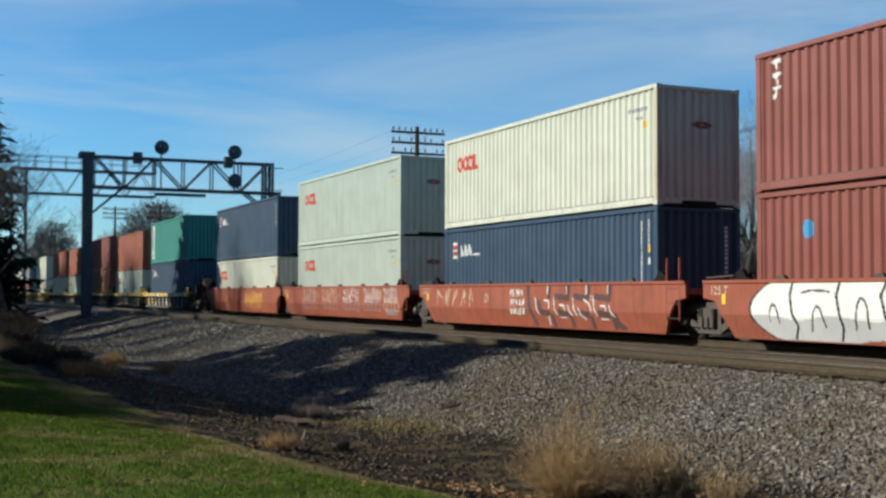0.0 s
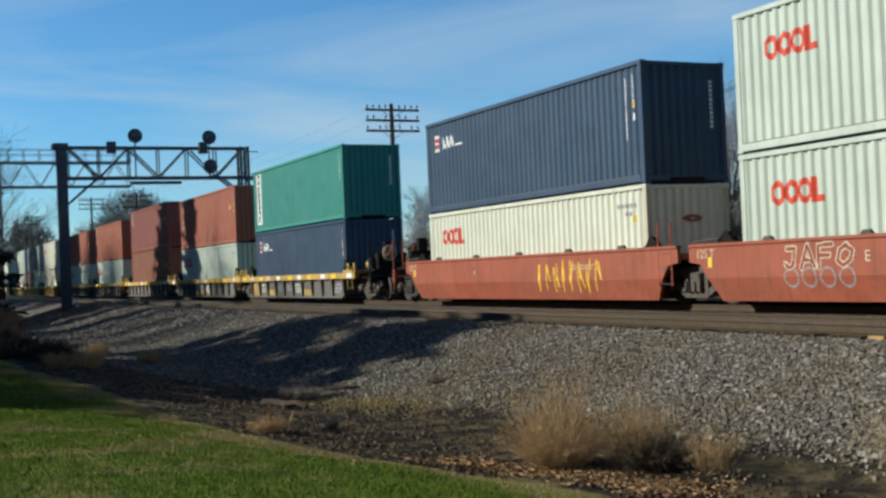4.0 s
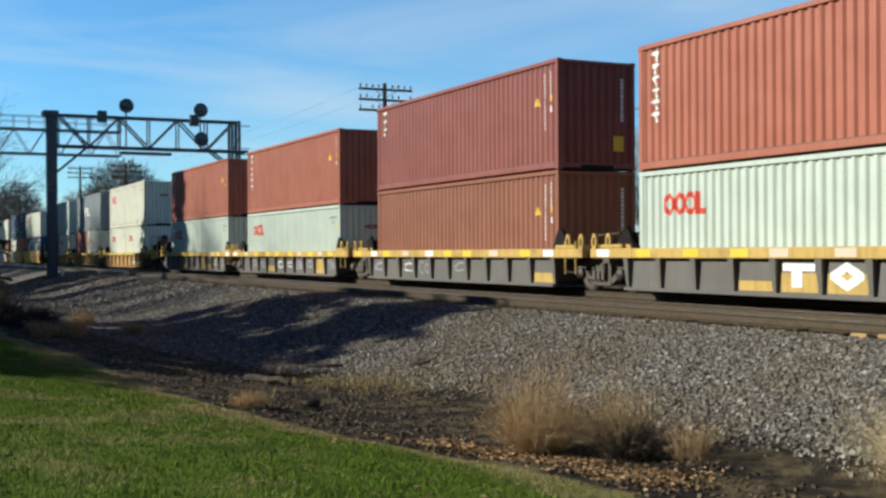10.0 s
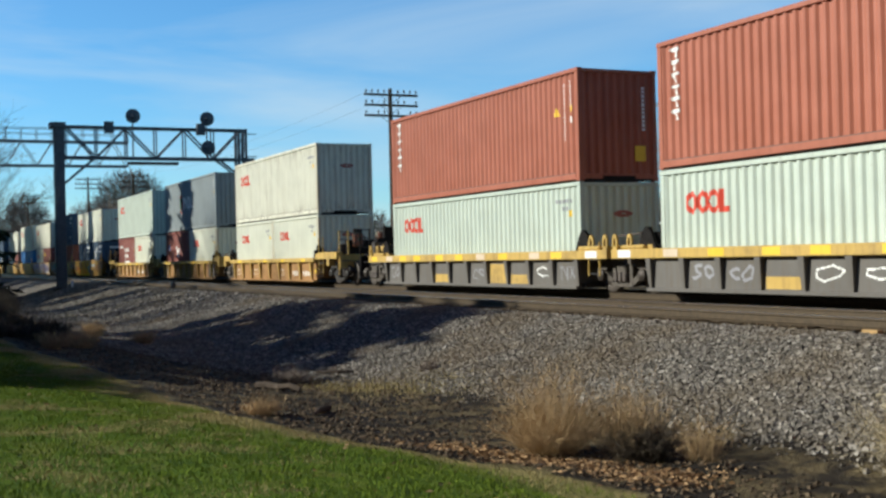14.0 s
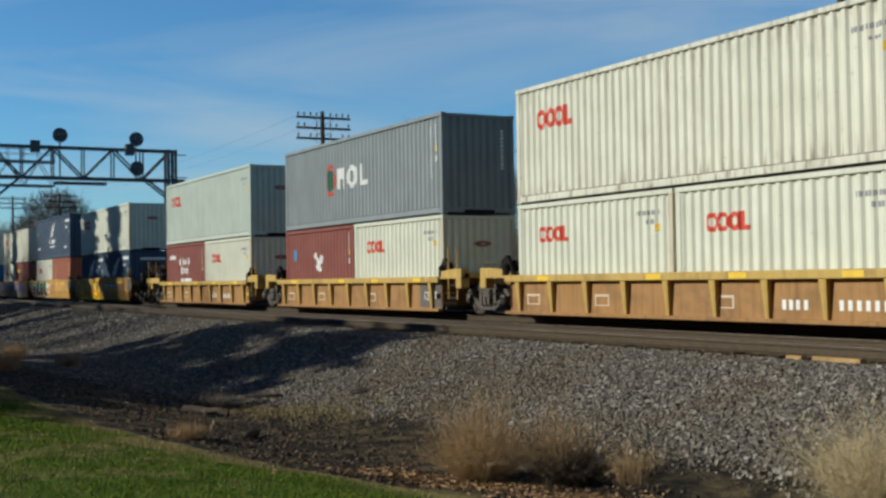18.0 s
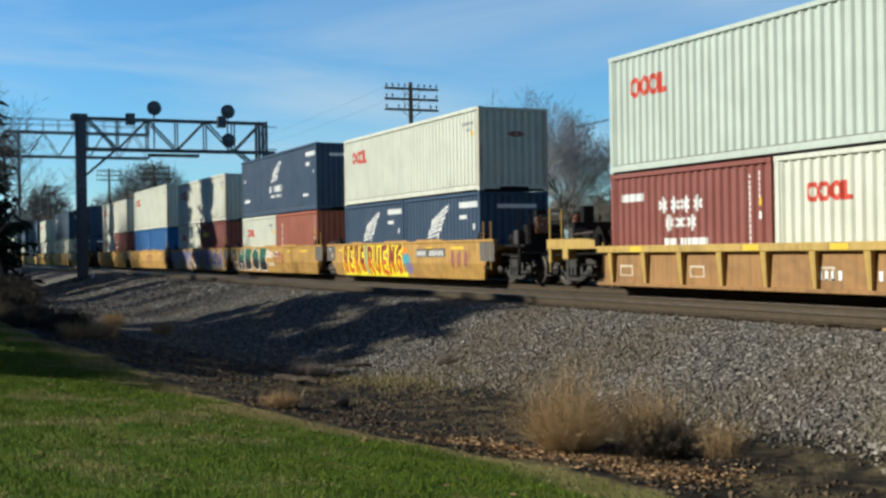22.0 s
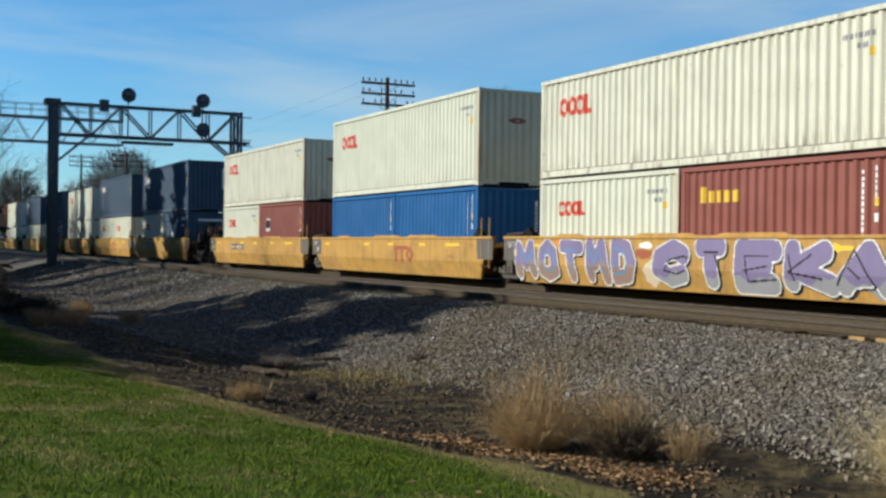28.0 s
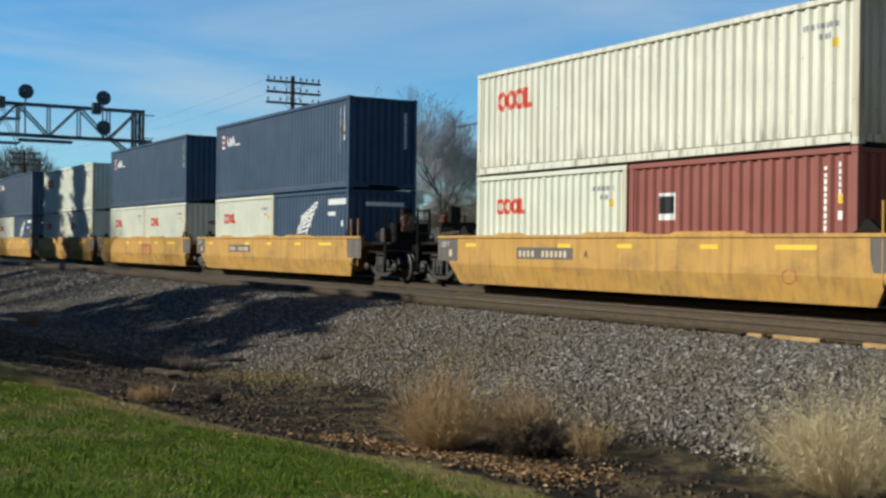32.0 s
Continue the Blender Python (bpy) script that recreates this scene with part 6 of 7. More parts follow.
def navy_marks(ob, length, H):
    """Small striped flag and a white bar word."""
    def make(ob):
        a = -length / 2 + 0.55
        z = H * 0.76
        yield on_side(ob, length, union(rect(a, a + 0.42, z + 0.17, z + 0.25), rect(a, a + 0.42, z - 0.04, z + 0.04), rect(a, a + 0.42, z - 0.25, z - 0.17)), a - 0.1, a + 0.6, z - 0.3, z + 0.3, "white", "flag_stripe")
        yield on_side(ob, length, union(rect(a, a + 0.42, z + 0.06, z + 0.15), rect(a, a + 0.42, z - 0.15, z - 0.06)), a - 0.1, a + 0.6, z - 0.3, z + 0.3, "red_paint", "flag_stripe")
        yield on_side(ob, length, union(*[strokes([(a + 0.62 + k * 0.3, z - 0.18, a + 0.72 + k * 0.3, z + 0.12), (a + 0.72 + k * 0.3, z + 0.12, a + 0.80 + k * 0.3, z - 0.16)], 0.045) for k in range(3)], rect(a + 1.6, a + 2.1, z - 0.2, z - 0.13)), a + 0.5, a + 2.2, z - 0.3, z + 0.3, "white", "emblem")
    stamp(("navy", length, H), ob, make)
    code_column(ob, length, H)


def wing(cx, cz, s):
    segs = []
    for k in range(6):
        f = k / 5
        segs.append((cx + s * (-0.55 + 0.28 * f), cz + s * (-0.42 + 0.12 * k), cx + s * (0.05 + 0.50 * f), cz + s * (-0.30 + 0.20 * k)))
        segs.append((cx + s * (0.05 + 0.50 * f), cz + s * (-0.30 + 0.20 * k), cx + s * (-0.05 + 0.45 * f), cz + s * (-0.42 + 0.20 * k)))
    feathers = strokes([((a - cx) * 1.7 + cx, b, (c - cx) * 1.7 + cx, d) for a, b, c, d in segs], 0.042 * s)
    return feathers


def wing_marks(ob, length, H, big):
    """White feathered wing over bar words, with white code panels."""
    def make(ob):
        cx, cz, s = (0.0, H * 0.66, 0.85) if big else (-0.2, H * 0.62, 0.95)
        yield on_side(ob, length, wing(cx, cz, s), cx - 1.5, cx + 1.5, cz - 0.7, cz + 1.0, "white", "emblem", "white painted wing emblem")
        words = [rect(cx - 1.15 + k * 0.235, cx - 0.98 + k * 0.235, cz - 0.88, cz - 0.56) for k in range(10)]
        words += [rect(cx - 0.95 + k * 0.16, cx - 0.84 + k * 0.16, cz - 1.12, cz - 1.0) for k in range(12)]
        yield on_side(ob, length, union(*words), cx - 1.3, cx + 1.4, cz - 1.2, cz - 0.5, "white", "word_bars")
        r = length / 2
        yield on_side(ob, length, union(rect(r - 1.55, r - 0.25, H * 0.82, H * 0.82 + 0.20), rect(r - 1.55, r - 1.1, H * 0.68, H * 0.68 + 0.14), rect(r - 0.6, r - 0.5, H * 0.55, H * 0.55 + 0.18)), r - 1.7, r - 0.2, H * 0.5, H * 0.95, "white", "code_panel")
        if big:
            yield on_side(ob, length, union(rect(r - 2.0, r - 1.2, H * 0.22, H * 0.22 + 0.12), rect(-r + 0.5, -r + 1.5, H * 0.26, H * 0.26 + 0.14), rect(-r + 0.45, -r + 0.6, H * 0.62, H * 0.62 + 0.15)), -r, r, H * 0.2, H * 0.8, "white", "word_bars")
        yield on_end(ob, length, rect(-0.6, 0.8, H * 0.80, H * 0.80 + 0.14), -0.7, 0.9, H * 0.7, H * 0.9, "white", "code_panel")
    stamp(("wing", length, H, big), ob, make)


def column_word(ob, length, H, n, mat="white", w=0.22, hgt=0.215, panel=None, key=""):
    """A word set upright, as bars one below the other."""
    def make(ob):
        a = -length / 2 + 0.55
        if panel:
            yield on_side(ob, length, rect(a - 0.08, a + 0.55, H * 0.12, H * 0.95), a - 0.2, a + 0.7, 0.1, H, panel, "white_panel")
        segs = []
        rnd = random.Random(n)
        for k in range(n):
            z = H * 0.92 - k * (hgt + 0.07)
            x = a + (0.16 if panel else 0)
            segs += [(x, z, x + w, z), (x + w * rnd.random(), z, x + w * rnd.random(), z - hgt * 0.8)]
        yield painted_shape("word_bars", strokes(segs, 0.044), a - 0.15, a + 0.7, 0.1, H, -1.220, M[mat], ob, "", rib_line(length), lift=0.008)
    stamp(("column", length, H, n, mat, panel, key), ob, make)


def red_marks(ob, length, H, n=6):
    column_word(ob, length, H, n)
    code_column(ob, length, H, "white", "r", True)


def scrawl(seed, x0, x1, z0, z1, n, rough=0.5):
    """Letter-like zigzags side by side."""
    rnd = random.Random(seed)
    w = (x1 - x0) / n
    segs = []
    for k in range(n):
        a, b = x0 + k * w + 0.12 * w, x0 + (k + 1) * w - 0.12 * w
        pts = [(a + (b - a) * rnd.choice((0.0, 0.1, 0.2)), z0 + (z1 - z0) * rnd.uniform(0.0, 0.12))]
        for j in range(rnd.choice((3, 4, 4, 5))):
            pts.append((a + (b - a) * rnd.random(), z0 + (z1 - z0) * ((j + 1) % 2 * rnd.uniform(0.8, 1.0) + (j % 2) * rnd.uniform(0.0, 0.5))))
        segs += [(*p, *q) for p, q in zip(pts, pts[1:])]
    return segs


def car_paint(ob, shape, x0, x1, z0, z1, mat, name="scrawl", label="", y=-1.515, lift=0.004):
    return painted_shape(name, shape, x0, x1, z0, z1, y, M[mat], ob, label, None, lift=lift, cell=0.025, crease=y == -1.515)


M["red_dark"] = painted("faded_red_paint", (0.30, 0.10, 0.08), 0.05, 0.6, (0.2, 0.06, 0.04), 0.2)
M["purple"] = painted("purple_spray", (0.205, 0.165, 0.30), 0.05, 0.6, (0.2, 0.15, 0.3), 0.25)
M["purple_warm"] = painted("mauve_spray", (0.30, 0.20, 0.17), 0.05, 0.6, (0.35, 0.2, 0.1), 0.4)
M["vivid_yellow"] = painted("vivid_yellow_spray", (0.95, 0.76, 0.02), 0.02, 0.6, (0.8, 0.6, 0.03), 0.1)
M["spray_rust"] = painted("rust_spray", (0.60, 0.13, 0.008), 0.05, 0.6, (0.4, 0.08, 0.02), 0.2)
M["spray_red"] = painted("red_spray", (0.22, 0.022, 0.012), 0.05, 0.6, (0.3, 0.05, 0.02), 0.2)
M["spray_orange"] = painted("orange_spray", (0.80, 0.22, 0.02), 0.05, 0.6, (0.5, 0.15, 0.02), 0.2)
M["spray_green"] = painted("green_spray", (0.006, 0.10, 0.055), 0.05, 0.6, (0.02, 0.1, 0.08), 0.2)
M["spray_black"] = painted("black_spray", (0.006, 0.006, 0.008), 0.05, 0.6, (0.04, 0.04, 0.04), 0.2)
M["spray_blue"] = painted("blue_spray", (0.05, 0.28, 0.52), 0.05, 0.6, (0.1, 0.1, 0.3), 0.2)
M["spray_grey"] = painted("grey_spray", (0.28, 0.28, 0.30), 0.05, 0.6, (0.2, 0.2, 0.2), 0.3)
M["spray_dark"] = painted("dark_spray", (0.09, 0.045, 0.04), 0.05, 0.6, (0.06, 0.05, 0.05), 0.2)
M["spray_teal"] = painted("teal_spray", (0.05, 0.30, 0.36), 0.05, 0.6, (0.1, 0.15, 0.2), 0.2)
M["faded_fill"] = painted("faded_red_spray", (0.25, 0.062, 0.04), 0.1, 0.6, (0.09, 0.05, 0.035), 0.4)
M["pale_spray"] = painted("pale_grey_spray", (0.50, 0.50, 0.49), 0.05, 0.6, (0.35, 0.3, 0.28), 0.3)
M["stencil"] = painted("cream_stencil", (0.62, 0.50, 0.36), 0.05, 0.6, (0.4, 0.3, 0.2), 0.3)
M["dull_red"] = painted("dull_red_stencil", (0.34, 0.09, 0.035), 0.05, 0.6, (0.3, 0.12, 0.05), 0.3)


GLYPH = {
    "A": (((0, 0), (0.45, 1), (0.95, 0)), ((0.2, 0.35), (0.75, 0.35))),
    "B": (((0, 0), (0, 1), (0.7, 1), (0.82, 0.78), (0.65, 0.54), (0, 0.52)), ((0.65, 0.52), (0.92, 0.28), (0.75, 0), (0, 0))),
    "C": (((0.92, 0.85), (0.5, 1), (0.05, 0.7), (0.05, 0.3), (0.5, 0), (0.92, 0.15)),),
    "D": (((0, 0), (0, 1), (0.6, 0.95), (0.95, 0.5), (0.6, 0.03), (0, 0)),),
    "E": (((0.9, 1), (0, 1), (0, 0), (0.95, 0)), ((0, 0.5), (0.75, 0.5))),
    "F": (((0.9, 1), (0, 1), (0, 0)), ((0, 0.5), (0.75, 0.5))),
    "G": (((0.9, 0.88), (0.5, 1), (0.05, 0.7), (0.05, 0.3), (0.5, 0), (0.9, 0.12), (0.92, 0.48), (0.55, 0.48)),),
    "H": (((0, 0), (0.05, 1)), ((0.9, 0), (0.95, 1)), ((0.03, 0.5), (0.92, 0.5))),
    "I": (((0.5, 0), (0.5, 1)), ((0.2, 1), (0.8, 1))),
    "J": (((0.2, 1), (0.8, 1), (0.75, 0.2), (0.4, 0), (0.05, 0.25)),),
    "K": (((0, 0), (0, 1)), ((0.9, 1), (0.05, 0.45), (0.95, 0))),
    "L": (((0, 1), (0, 0), (0.9, 0)),),
    "M": (((0, 0), (0.1, 1), (0.48, 0.35), (0.85, 1), (0.98, 0)),),
    "N": (((0, 0), (0, 1), (0.9, 0), (0.92, 1)),),
    "O": (((0.5, 1), (0.08, 0.75), (0.05, 0.25), (0.5, 0), (0.95, 0.25), (0.92, 0.75), (0.5, 1)),),
    "R": (((0, 0), (0, 1), (0.75, 1), (0.87, 0.75), (0.7, 0.5), (0, 0.48)), ((0.4, 0.48), (0.95, 0))),
    "S": (((0.9, 0.85), (0.5, 1), (0.1, 0.8), (0.25, 0.55), (0.75, 0.45), (0.9, 0.2), (0.5, 0), (0.05, 0.15)),),
    "T": (((0, 1), (1, 1)), ((0.5, 1), (0.5, 0))),
    "U": (((0, 1), (0.05, 0.25), (0.5, 0), (0.9, 0.25), (0.95, 1)),),
    "V": (((0, 1), (0.5, 0), (1, 1)),),
    "X": (((0, 1), (1, 0)), ((0, 0), (1, 1))),
}


def letters(word, x0, x1, z0, z1, w, seed=1, gap=0.03, wild=0.08):
    """Hand-drawn letters of one word, as strokes in a box; w: half the stroke's width."""
    rnd = random.Random(seed)
    step = (x1 - x0) / len(word)
    segs = []
    for k, ch in enumerate(word):
        a, b = x0 + k * step + w + gap, x0 + (k + 1) * step - w - gap
        c, d = z0 + w + rnd.uniform(0, wild), z1 - w - rnd.uniform(0, wild)
        lean = rnd.uniform(-1.5, 1.5) * wild
        for line in GLYPH[ch]:
            pts = [(a + (b - a) * (u + rnd.uniform(-1, 1) * wild) + lean * (v - 0.5), c + (d - c) * min(1, max(0, v + rnd.uniform(-1, 1) * wild))) for u, v in line]
            segs += [(*p, *q) for p, q in zip(pts, pts[1:])]
    return segs


def big_letters(ob, word, x0, x1, z0, z1, w, fill, outline, fill2=None, ow=0.05, seed=1, shade=None, split=0.5):
    segs = letters(word, x0, x1, z0, z1, w, seed, ow * 0.7)
    outer, inner = strokes(segs, w + ow), strokes(segs, w)
    if shade:
        car_paint(ob, strokes([(a + 0.07, b - 0.05, c + 0.07, d - 0.05) for a, b, c, d in segs], w + ow * 0.8), x0 - 0.3, x1 + 0.4, z0, z1, shade, "scrawl_shade", lift=0.003)
    car_paint(ob, outer, x0 - 0.3, x1 + 0.3, z0, z1, outline, "scrawl_outline", lift=0.005)
    mid = z0 + (z1 - z0) * split
    if fill2:
        edge = lambda x: mid + 0.08 * np.sin(x * 4) + 0.05 * np.sin(x * 11)
        car_paint(ob, lambda x, z: inner(x, z) & (z >= edge(x)), x0 - 0.3, x1 + 0.3, z0, z1, fill, "scrawl", lift=0.008)
        car_paint(ob, lambda x, z: inner(x, z) & (z < edge(x)), x0 - 0.3, x1 + 0.3, z0, z1, fill2, "scrawl", lift=0.008)
    else:
        car_paint(ob, inner, x0 - 0.3, x1 + 0.3, z0, z1, fill, "scrawl", lift=0.008)


def tag(ob, word, x0, x1, z0, z1, mat="white", w=0.02, seed=1, y=-1.515):
    car_paint(ob, strokes(letters(word, x0, x1, z0, z1, w, seed, 0.02, 0.12), w), x0 - 0.2, x1 + 0.2, z0 - 0.05, z1 + 0.05, mat, "scrawl", "", y)


def blot(cx, cz, rx, rz, k=1.0):
    """A soft-edged sprayed patch, wavy at its rim."""
    return lambda x, z: ((x - cx) / rx) ** 2 + ((z - cz) / rz) ** 2 < 1 + 0.3 * np.sin(x * 17 * k) * np.sin(z * 23 + x * 5)


def text_on(ob, words, x, z, size, mat, y=-1.522, label=""):
    cu = bpy.data.curves.new("lettering", "FONT")
    cu.body, cu.size = words, size
    cu.materials.append(M[mat])
    o = new("lettering", cu)
    o.parent = ob
    o.matrix_basis = pose(x, y, z, 90, 0, 0)
    me = bpy.data.meshes.new_from_object(o)
    bpy.data.objects.remove(o)
    out = link("lettering", me, ob, label)
    out.matrix_basis = pose(x, y, z, 90, 0, 0)
    return out


def bars(x, z, n, w, h, gap):
    return union(*[rect(x + k * (w + gap), x + k * (w + gap) + w, z, z + h) for k in range(n)])


# markings, unit by unit
for i, (kind, le, re_, up, low) in enumerate(UNITS):
    car, top, lows = CARS[i], TOPS[i], LOWS[i]
    boxes = [(top, LONG, up[0], up[1])] + [(o, LONG if len(low) == 2 else SHORT, low[0], c) for o, c in zip(lows, low[1:])]
    for o, ln, H, c in boxes:
        if c.startswith("cream") or c == "grey_cream":
            cream_marks(o, ln, H)
        elif c == "navy":
            if ln < 7 or i == 13:
                wing_marks(o, ln, H, ln > 7)
            else:
                navy_marks(o, ln, H)
        elif c in ("brick", "maroon", "rust_brown"):
            if ln > 7:
                red_marks(o, ln, H, 3 if i in (0, 6) else 6) if o is top else code_column(o, ln, H, "white", "r", True)
            else:
                code_column(o, ln, H, "white", "s")
        elif c == "green":
            column_word(o, ln, H, 8, "steel_dark", 0.20, 0.22, "white", "g")
            code_column(o, ln, H)
        elif c == "blue":
            code_column(o, ln, H, "white", "b")
        elif c == "grey":
            code_column(o, ln, H, "white", "m")
    if kind == "yellow":
        for a in (-6.3, -2.2, 0.0, 2.6, 4.6):
            car_paint(car, rect(a, a + (0.5 if a < 4 else 1.0), 1.09, 1.17), a - 0.1, a + 1.2, 1.05, 1.2, "bright_yellow", "reflector", "yellow reflector patch")
        car_paint(car, lambda x, z: x < -6.74, -7.74, -6.4, 0.70, 1.30, "soot", "end_panel", "sooty grey end panel")
        car_paint(car, lambda x, z: x > 6.76 + 0.25 * np.clip(0.95 - z, 0, 1), 6.4, 7.74, 0.70, 1.30, "soot", "end_panel", "sooty grey end panel")
        text_on(car, "125 T", -7.6, 1.08, 0.19, "white")
        car_paint(car, rect(-7.15, -7.0, 0.82, 1.0), -7.2, -6.9, 0.8, 1.05, "stencil", "placard", lift=0.009)
        tag(car, "O", 4.7, 5.2, 0.4, 0.8, "dull_red", 0.012, i)
    if kind == "red":
        text_on(car, "125 T", -7.5, 1.06, 0.27, "stencil")
        car_paint(car, bars(3.2, 1.0, 10, 0.09, 0.03, 0.03), 3, 5, 0.9, 1.1, "stencil", "stencil_bars")
        car_paint(car, bars(3.2, 0.9, 8, 0.09, 0.03, 0.03), 3, 5, 0.8, 1.0, "stencil", "stencil_bars")
        car_paint(car, rect(-7.1, -6.95, 0.86, 1.08), -7.2, -6.9, 0.8, 1.1, "bright_yellow", "reflector")
    if kind == "black":
        rnd = random.Random(i)
        a = -7.6
        while a < 7.3:
            car_paint(car, rect(a, a + 0.55, 0.90, 1.07), a - 0.1, a + 0.7, 0.85, 1.1, rnd.choice(("bright_yellow", "bright_yellow", "white", "stencil")), "sill_patch", y=-1.56)
            a += rnd.uniform(1.1, 1.9)
        for k in range(10):
            a = (k - 5) * 1.28 + 0.12
            v = rnd.random()
            if i == 5:
                if k in (3, 4, 5):
                    car_paint(car, rect(a, a + 1.02, 0.2, 0.42 if k == 3 else 0.6), a, a + 1.1, 0.18, 0.82, "sill_yellow", "panel_patch", y=-1.40)
                if k in (4, 5):
                    car_paint(car, union(rect(a + 0.05, a + 0.95, 0.62, 0.78), rect(a + 0.3, a + 0.6, 0.3, 0.7)) if k == 4 else strokes([(a + 0.15, 0.54, a + 0.5, 0.72), (a + 0.5, 0.72, a + 0.85, 0.54), (a + 0.85, 0.54, a + 0.5, 0.36), (a + 0.5, 0.36, a + 0.15, 0.54)], 0.085), a, a + 1.0, 0.25, 0.8, "white", "emblem", y=-1.40, lift=0.008)
                elif k > 5:
                    car_paint(car, union(ring(a + 0.5, 0.5, 0.26, 0.24, 0.18), strokes(scrawl(k, a + 0.3, a + 0.8, 0.4, 0.65, 1), 0.018)), a, a + 1.0, 0.2, 0.8, "spray_grey", "scrawl", y=-1.40)
            elif v < 0.22:
                car_paint(car, rect(a, a + 1.02, 0.2, 0.46 if v < 0.1 else 0.78), a, a + 1.1, 0.18, 0.82, "sill_yellow", "panel_patch", y=-1.40)
            elif v < 0.62:
                tag(car, rnd.choice(("SO", "C", "O", "TVX", "B", "EU", "CO", "RC")), a + 0.12, a + 0.92, 0.30, 0.76, "white" if v < 0.34 else "spray_grey", 0.02 if v < 0.5 else 0.035, i * 20 + k, -1.40)
    if i == 10:
        car_paint(car, rect(5.05, 6.38, 0.2, 0.9), 5.0, 6.4, 0.18, 0.92, "soot", "end_panel", y=-1.40)
        text_on(car, "125-T", 5.28, 0.42, 0.36, "white", -1.412)
    if kind == "orange":
        for a in (-4.9, -0.6, 2.0, 4.9):
            car_paint(car, rect(a, a + 0.5, 0.96, 1.07), a - 0.1, a + 0.6, 0.9, 1.1, "bright_yellow", "reflector", y=-1.56)
        for a in (-5.6, -2.7, 1.4):
            car_paint(car, lambda x, z, a=a: rect(a, a + 0.56, 0.34, 0.62)(x, z) & ~rect(a + 0.05, a + 0.51, 0.39, 0.57)(x, z), a - 0.1, a + 0.7, 0.3, 0.7, "stencil", "placard", y=-1.40)
        car_paint(car, rect(6.12, 6.32, 0.45, 0.62), 6.1, 6.4, 0.4, 0.7, "bright_yellow", "placard", y=-1.40)

# single pieces
piece = lambda x, z: (x > -6.1 + 0.75 * ((z - 0.75) / 0.6) ** 2) & (x < 5.9 - 0.3 * np.sin(z * 7)) & (z > 0.15 + 0.12 * np.clip(np.sin(x * 1.9), 0.55, 1) - 0.066)
car_paint(CARS[0], lambda x, z: piece(x, z) & (z >= 0.60 + 0.05 * np.sin(x * 3)), -6.3, 6.1, 0.14, 1.36, "white", "scrawl", "white sprayed letters run together", lift=0.004)
car_paint(CARS[0], lambda x, z: piece(x, z) & (z < 0.60 + 0.05 * np.sin(x * 3)), -6.3, 6.1, 0.14, 1.36, "pale_spray", "scrawl", "pale grey sprayed lower half of the letters", lift=0.004)
rnd = random.Random(101)
bent = lambda pts: [(*p, *q) for p, q in zip(pts, pts[1:])]
inner, parting = [], []
for k in range(9):
    c, j = -5.42 + 1.24 * k + rnd.uniform(-0.08, 0.08), lambda w=0.06: rnd.uniform(-w, w)
    top = 0.92 + j(0.1)
    inner += bent([(c - 0.16 + j(), 0.42 + j(0.1)), (c - 0.10, top - 0.12), (c - 0.02, top), (c + 0.08, top - 0.03), (c + 0.16, top - 0.2), (c + 0.18 + j(), 0.46 + j(0.1))])
    parting += bent([(c + 0.66 + j(), 1.34), (c + 0.56 + j(), 1.05), (c + 0.60 + j(), 0.7), (c + 0.70 + j(), 0.42), (c + 0.62 + j(), 0.16)])
    if k % 2:
        inner += bent([(c - 0.42 + j(), 1.12 + j()), (c - 0.15, 1.2 + j()), (c + 0.3 + j(), 1.1 + j())])
car_paint(CARS[0], strokes(inner, 0.022), -6.2, 6.0, 0.16, 1.34, "spray_dark", "scrawl_outline", lift=0.008)
car_paint(CARS[0], strokes(parting, 0.03), -6.2, 6.0, 0.16, 1.34, "spray_black", "scrawl_outline", lift=0.008)
car_paint(CARS[0], lambda x, z: piece(x + 0.07, z) & ~piece(x, z), -6.3, 6.1, 0.14, 1.36, "spray_black", "scrawl_outline", lift=0.003)
shade, light = bent([(0.18, 1.3), (0.22, 0.75), (0.55, 0.18)]), []
for k, ch in enumerate("GESE"):
    a = 0.60 + 1.04 * k
    shade += bent([(a + 0.12, 1.0), (a + 0.78, 0.95), (a + 0.84, 1.28)][(ch == "G"):])
    shade += bent([(a + 0.22, 0.82), (a + 0.30, 0.58), (a + 0.74, 0.52)][(ch != "G"):])
    shade += bent([(a + 0.92, 0.44), (a + 0.98, 0.2)])
    light += bent([(a + 0.72, 1.32), (a + 0.72, 1.08)])
    light += bent([(a + 0.02, 0.96), (a + 0.05, 0.68), (a + 0.18, 0.50)])
    if ch == "S":
        light += bent([(a + 0.58, 0.92), (a + 0.84, 0.82), (a + 0.96, 0.60)]) + bent([(a + 0.28, 0.68), (a + 0.40, 0.52), (a + 0.62, 0.40)])
    elif ch == "G":
        light += bent([(a + 0.52, 0.90), (a + 0.78, 0.88), (a + 0.78, 0.68)]) + bent([(a + 0.72, 0.44), (a + 0.72, 0.2)])
    else:
        light += bent([(a + 0.36, 0.76), (a + 0.58, 0.76), (a + 0.62, 0.64)]) + bent([(a + 0.78, 0.76), (a + 0.84, 0.62), (a + 0.98, 0.50)])
        light += bent([(a + 0.36, 0.42), (a + 0.68, 0.42)])
shade += bent([(4.75, 0.5), (4.85, 0.3), (5.1, 0.18)])
car_paint(CARS[1], strokes(shade, 0.085), 0.0, 5.8, 0.16, 1.34, "spray_dark", "scrawl_outline", "dark grey sprayed shade of large letters", lift=0.005)
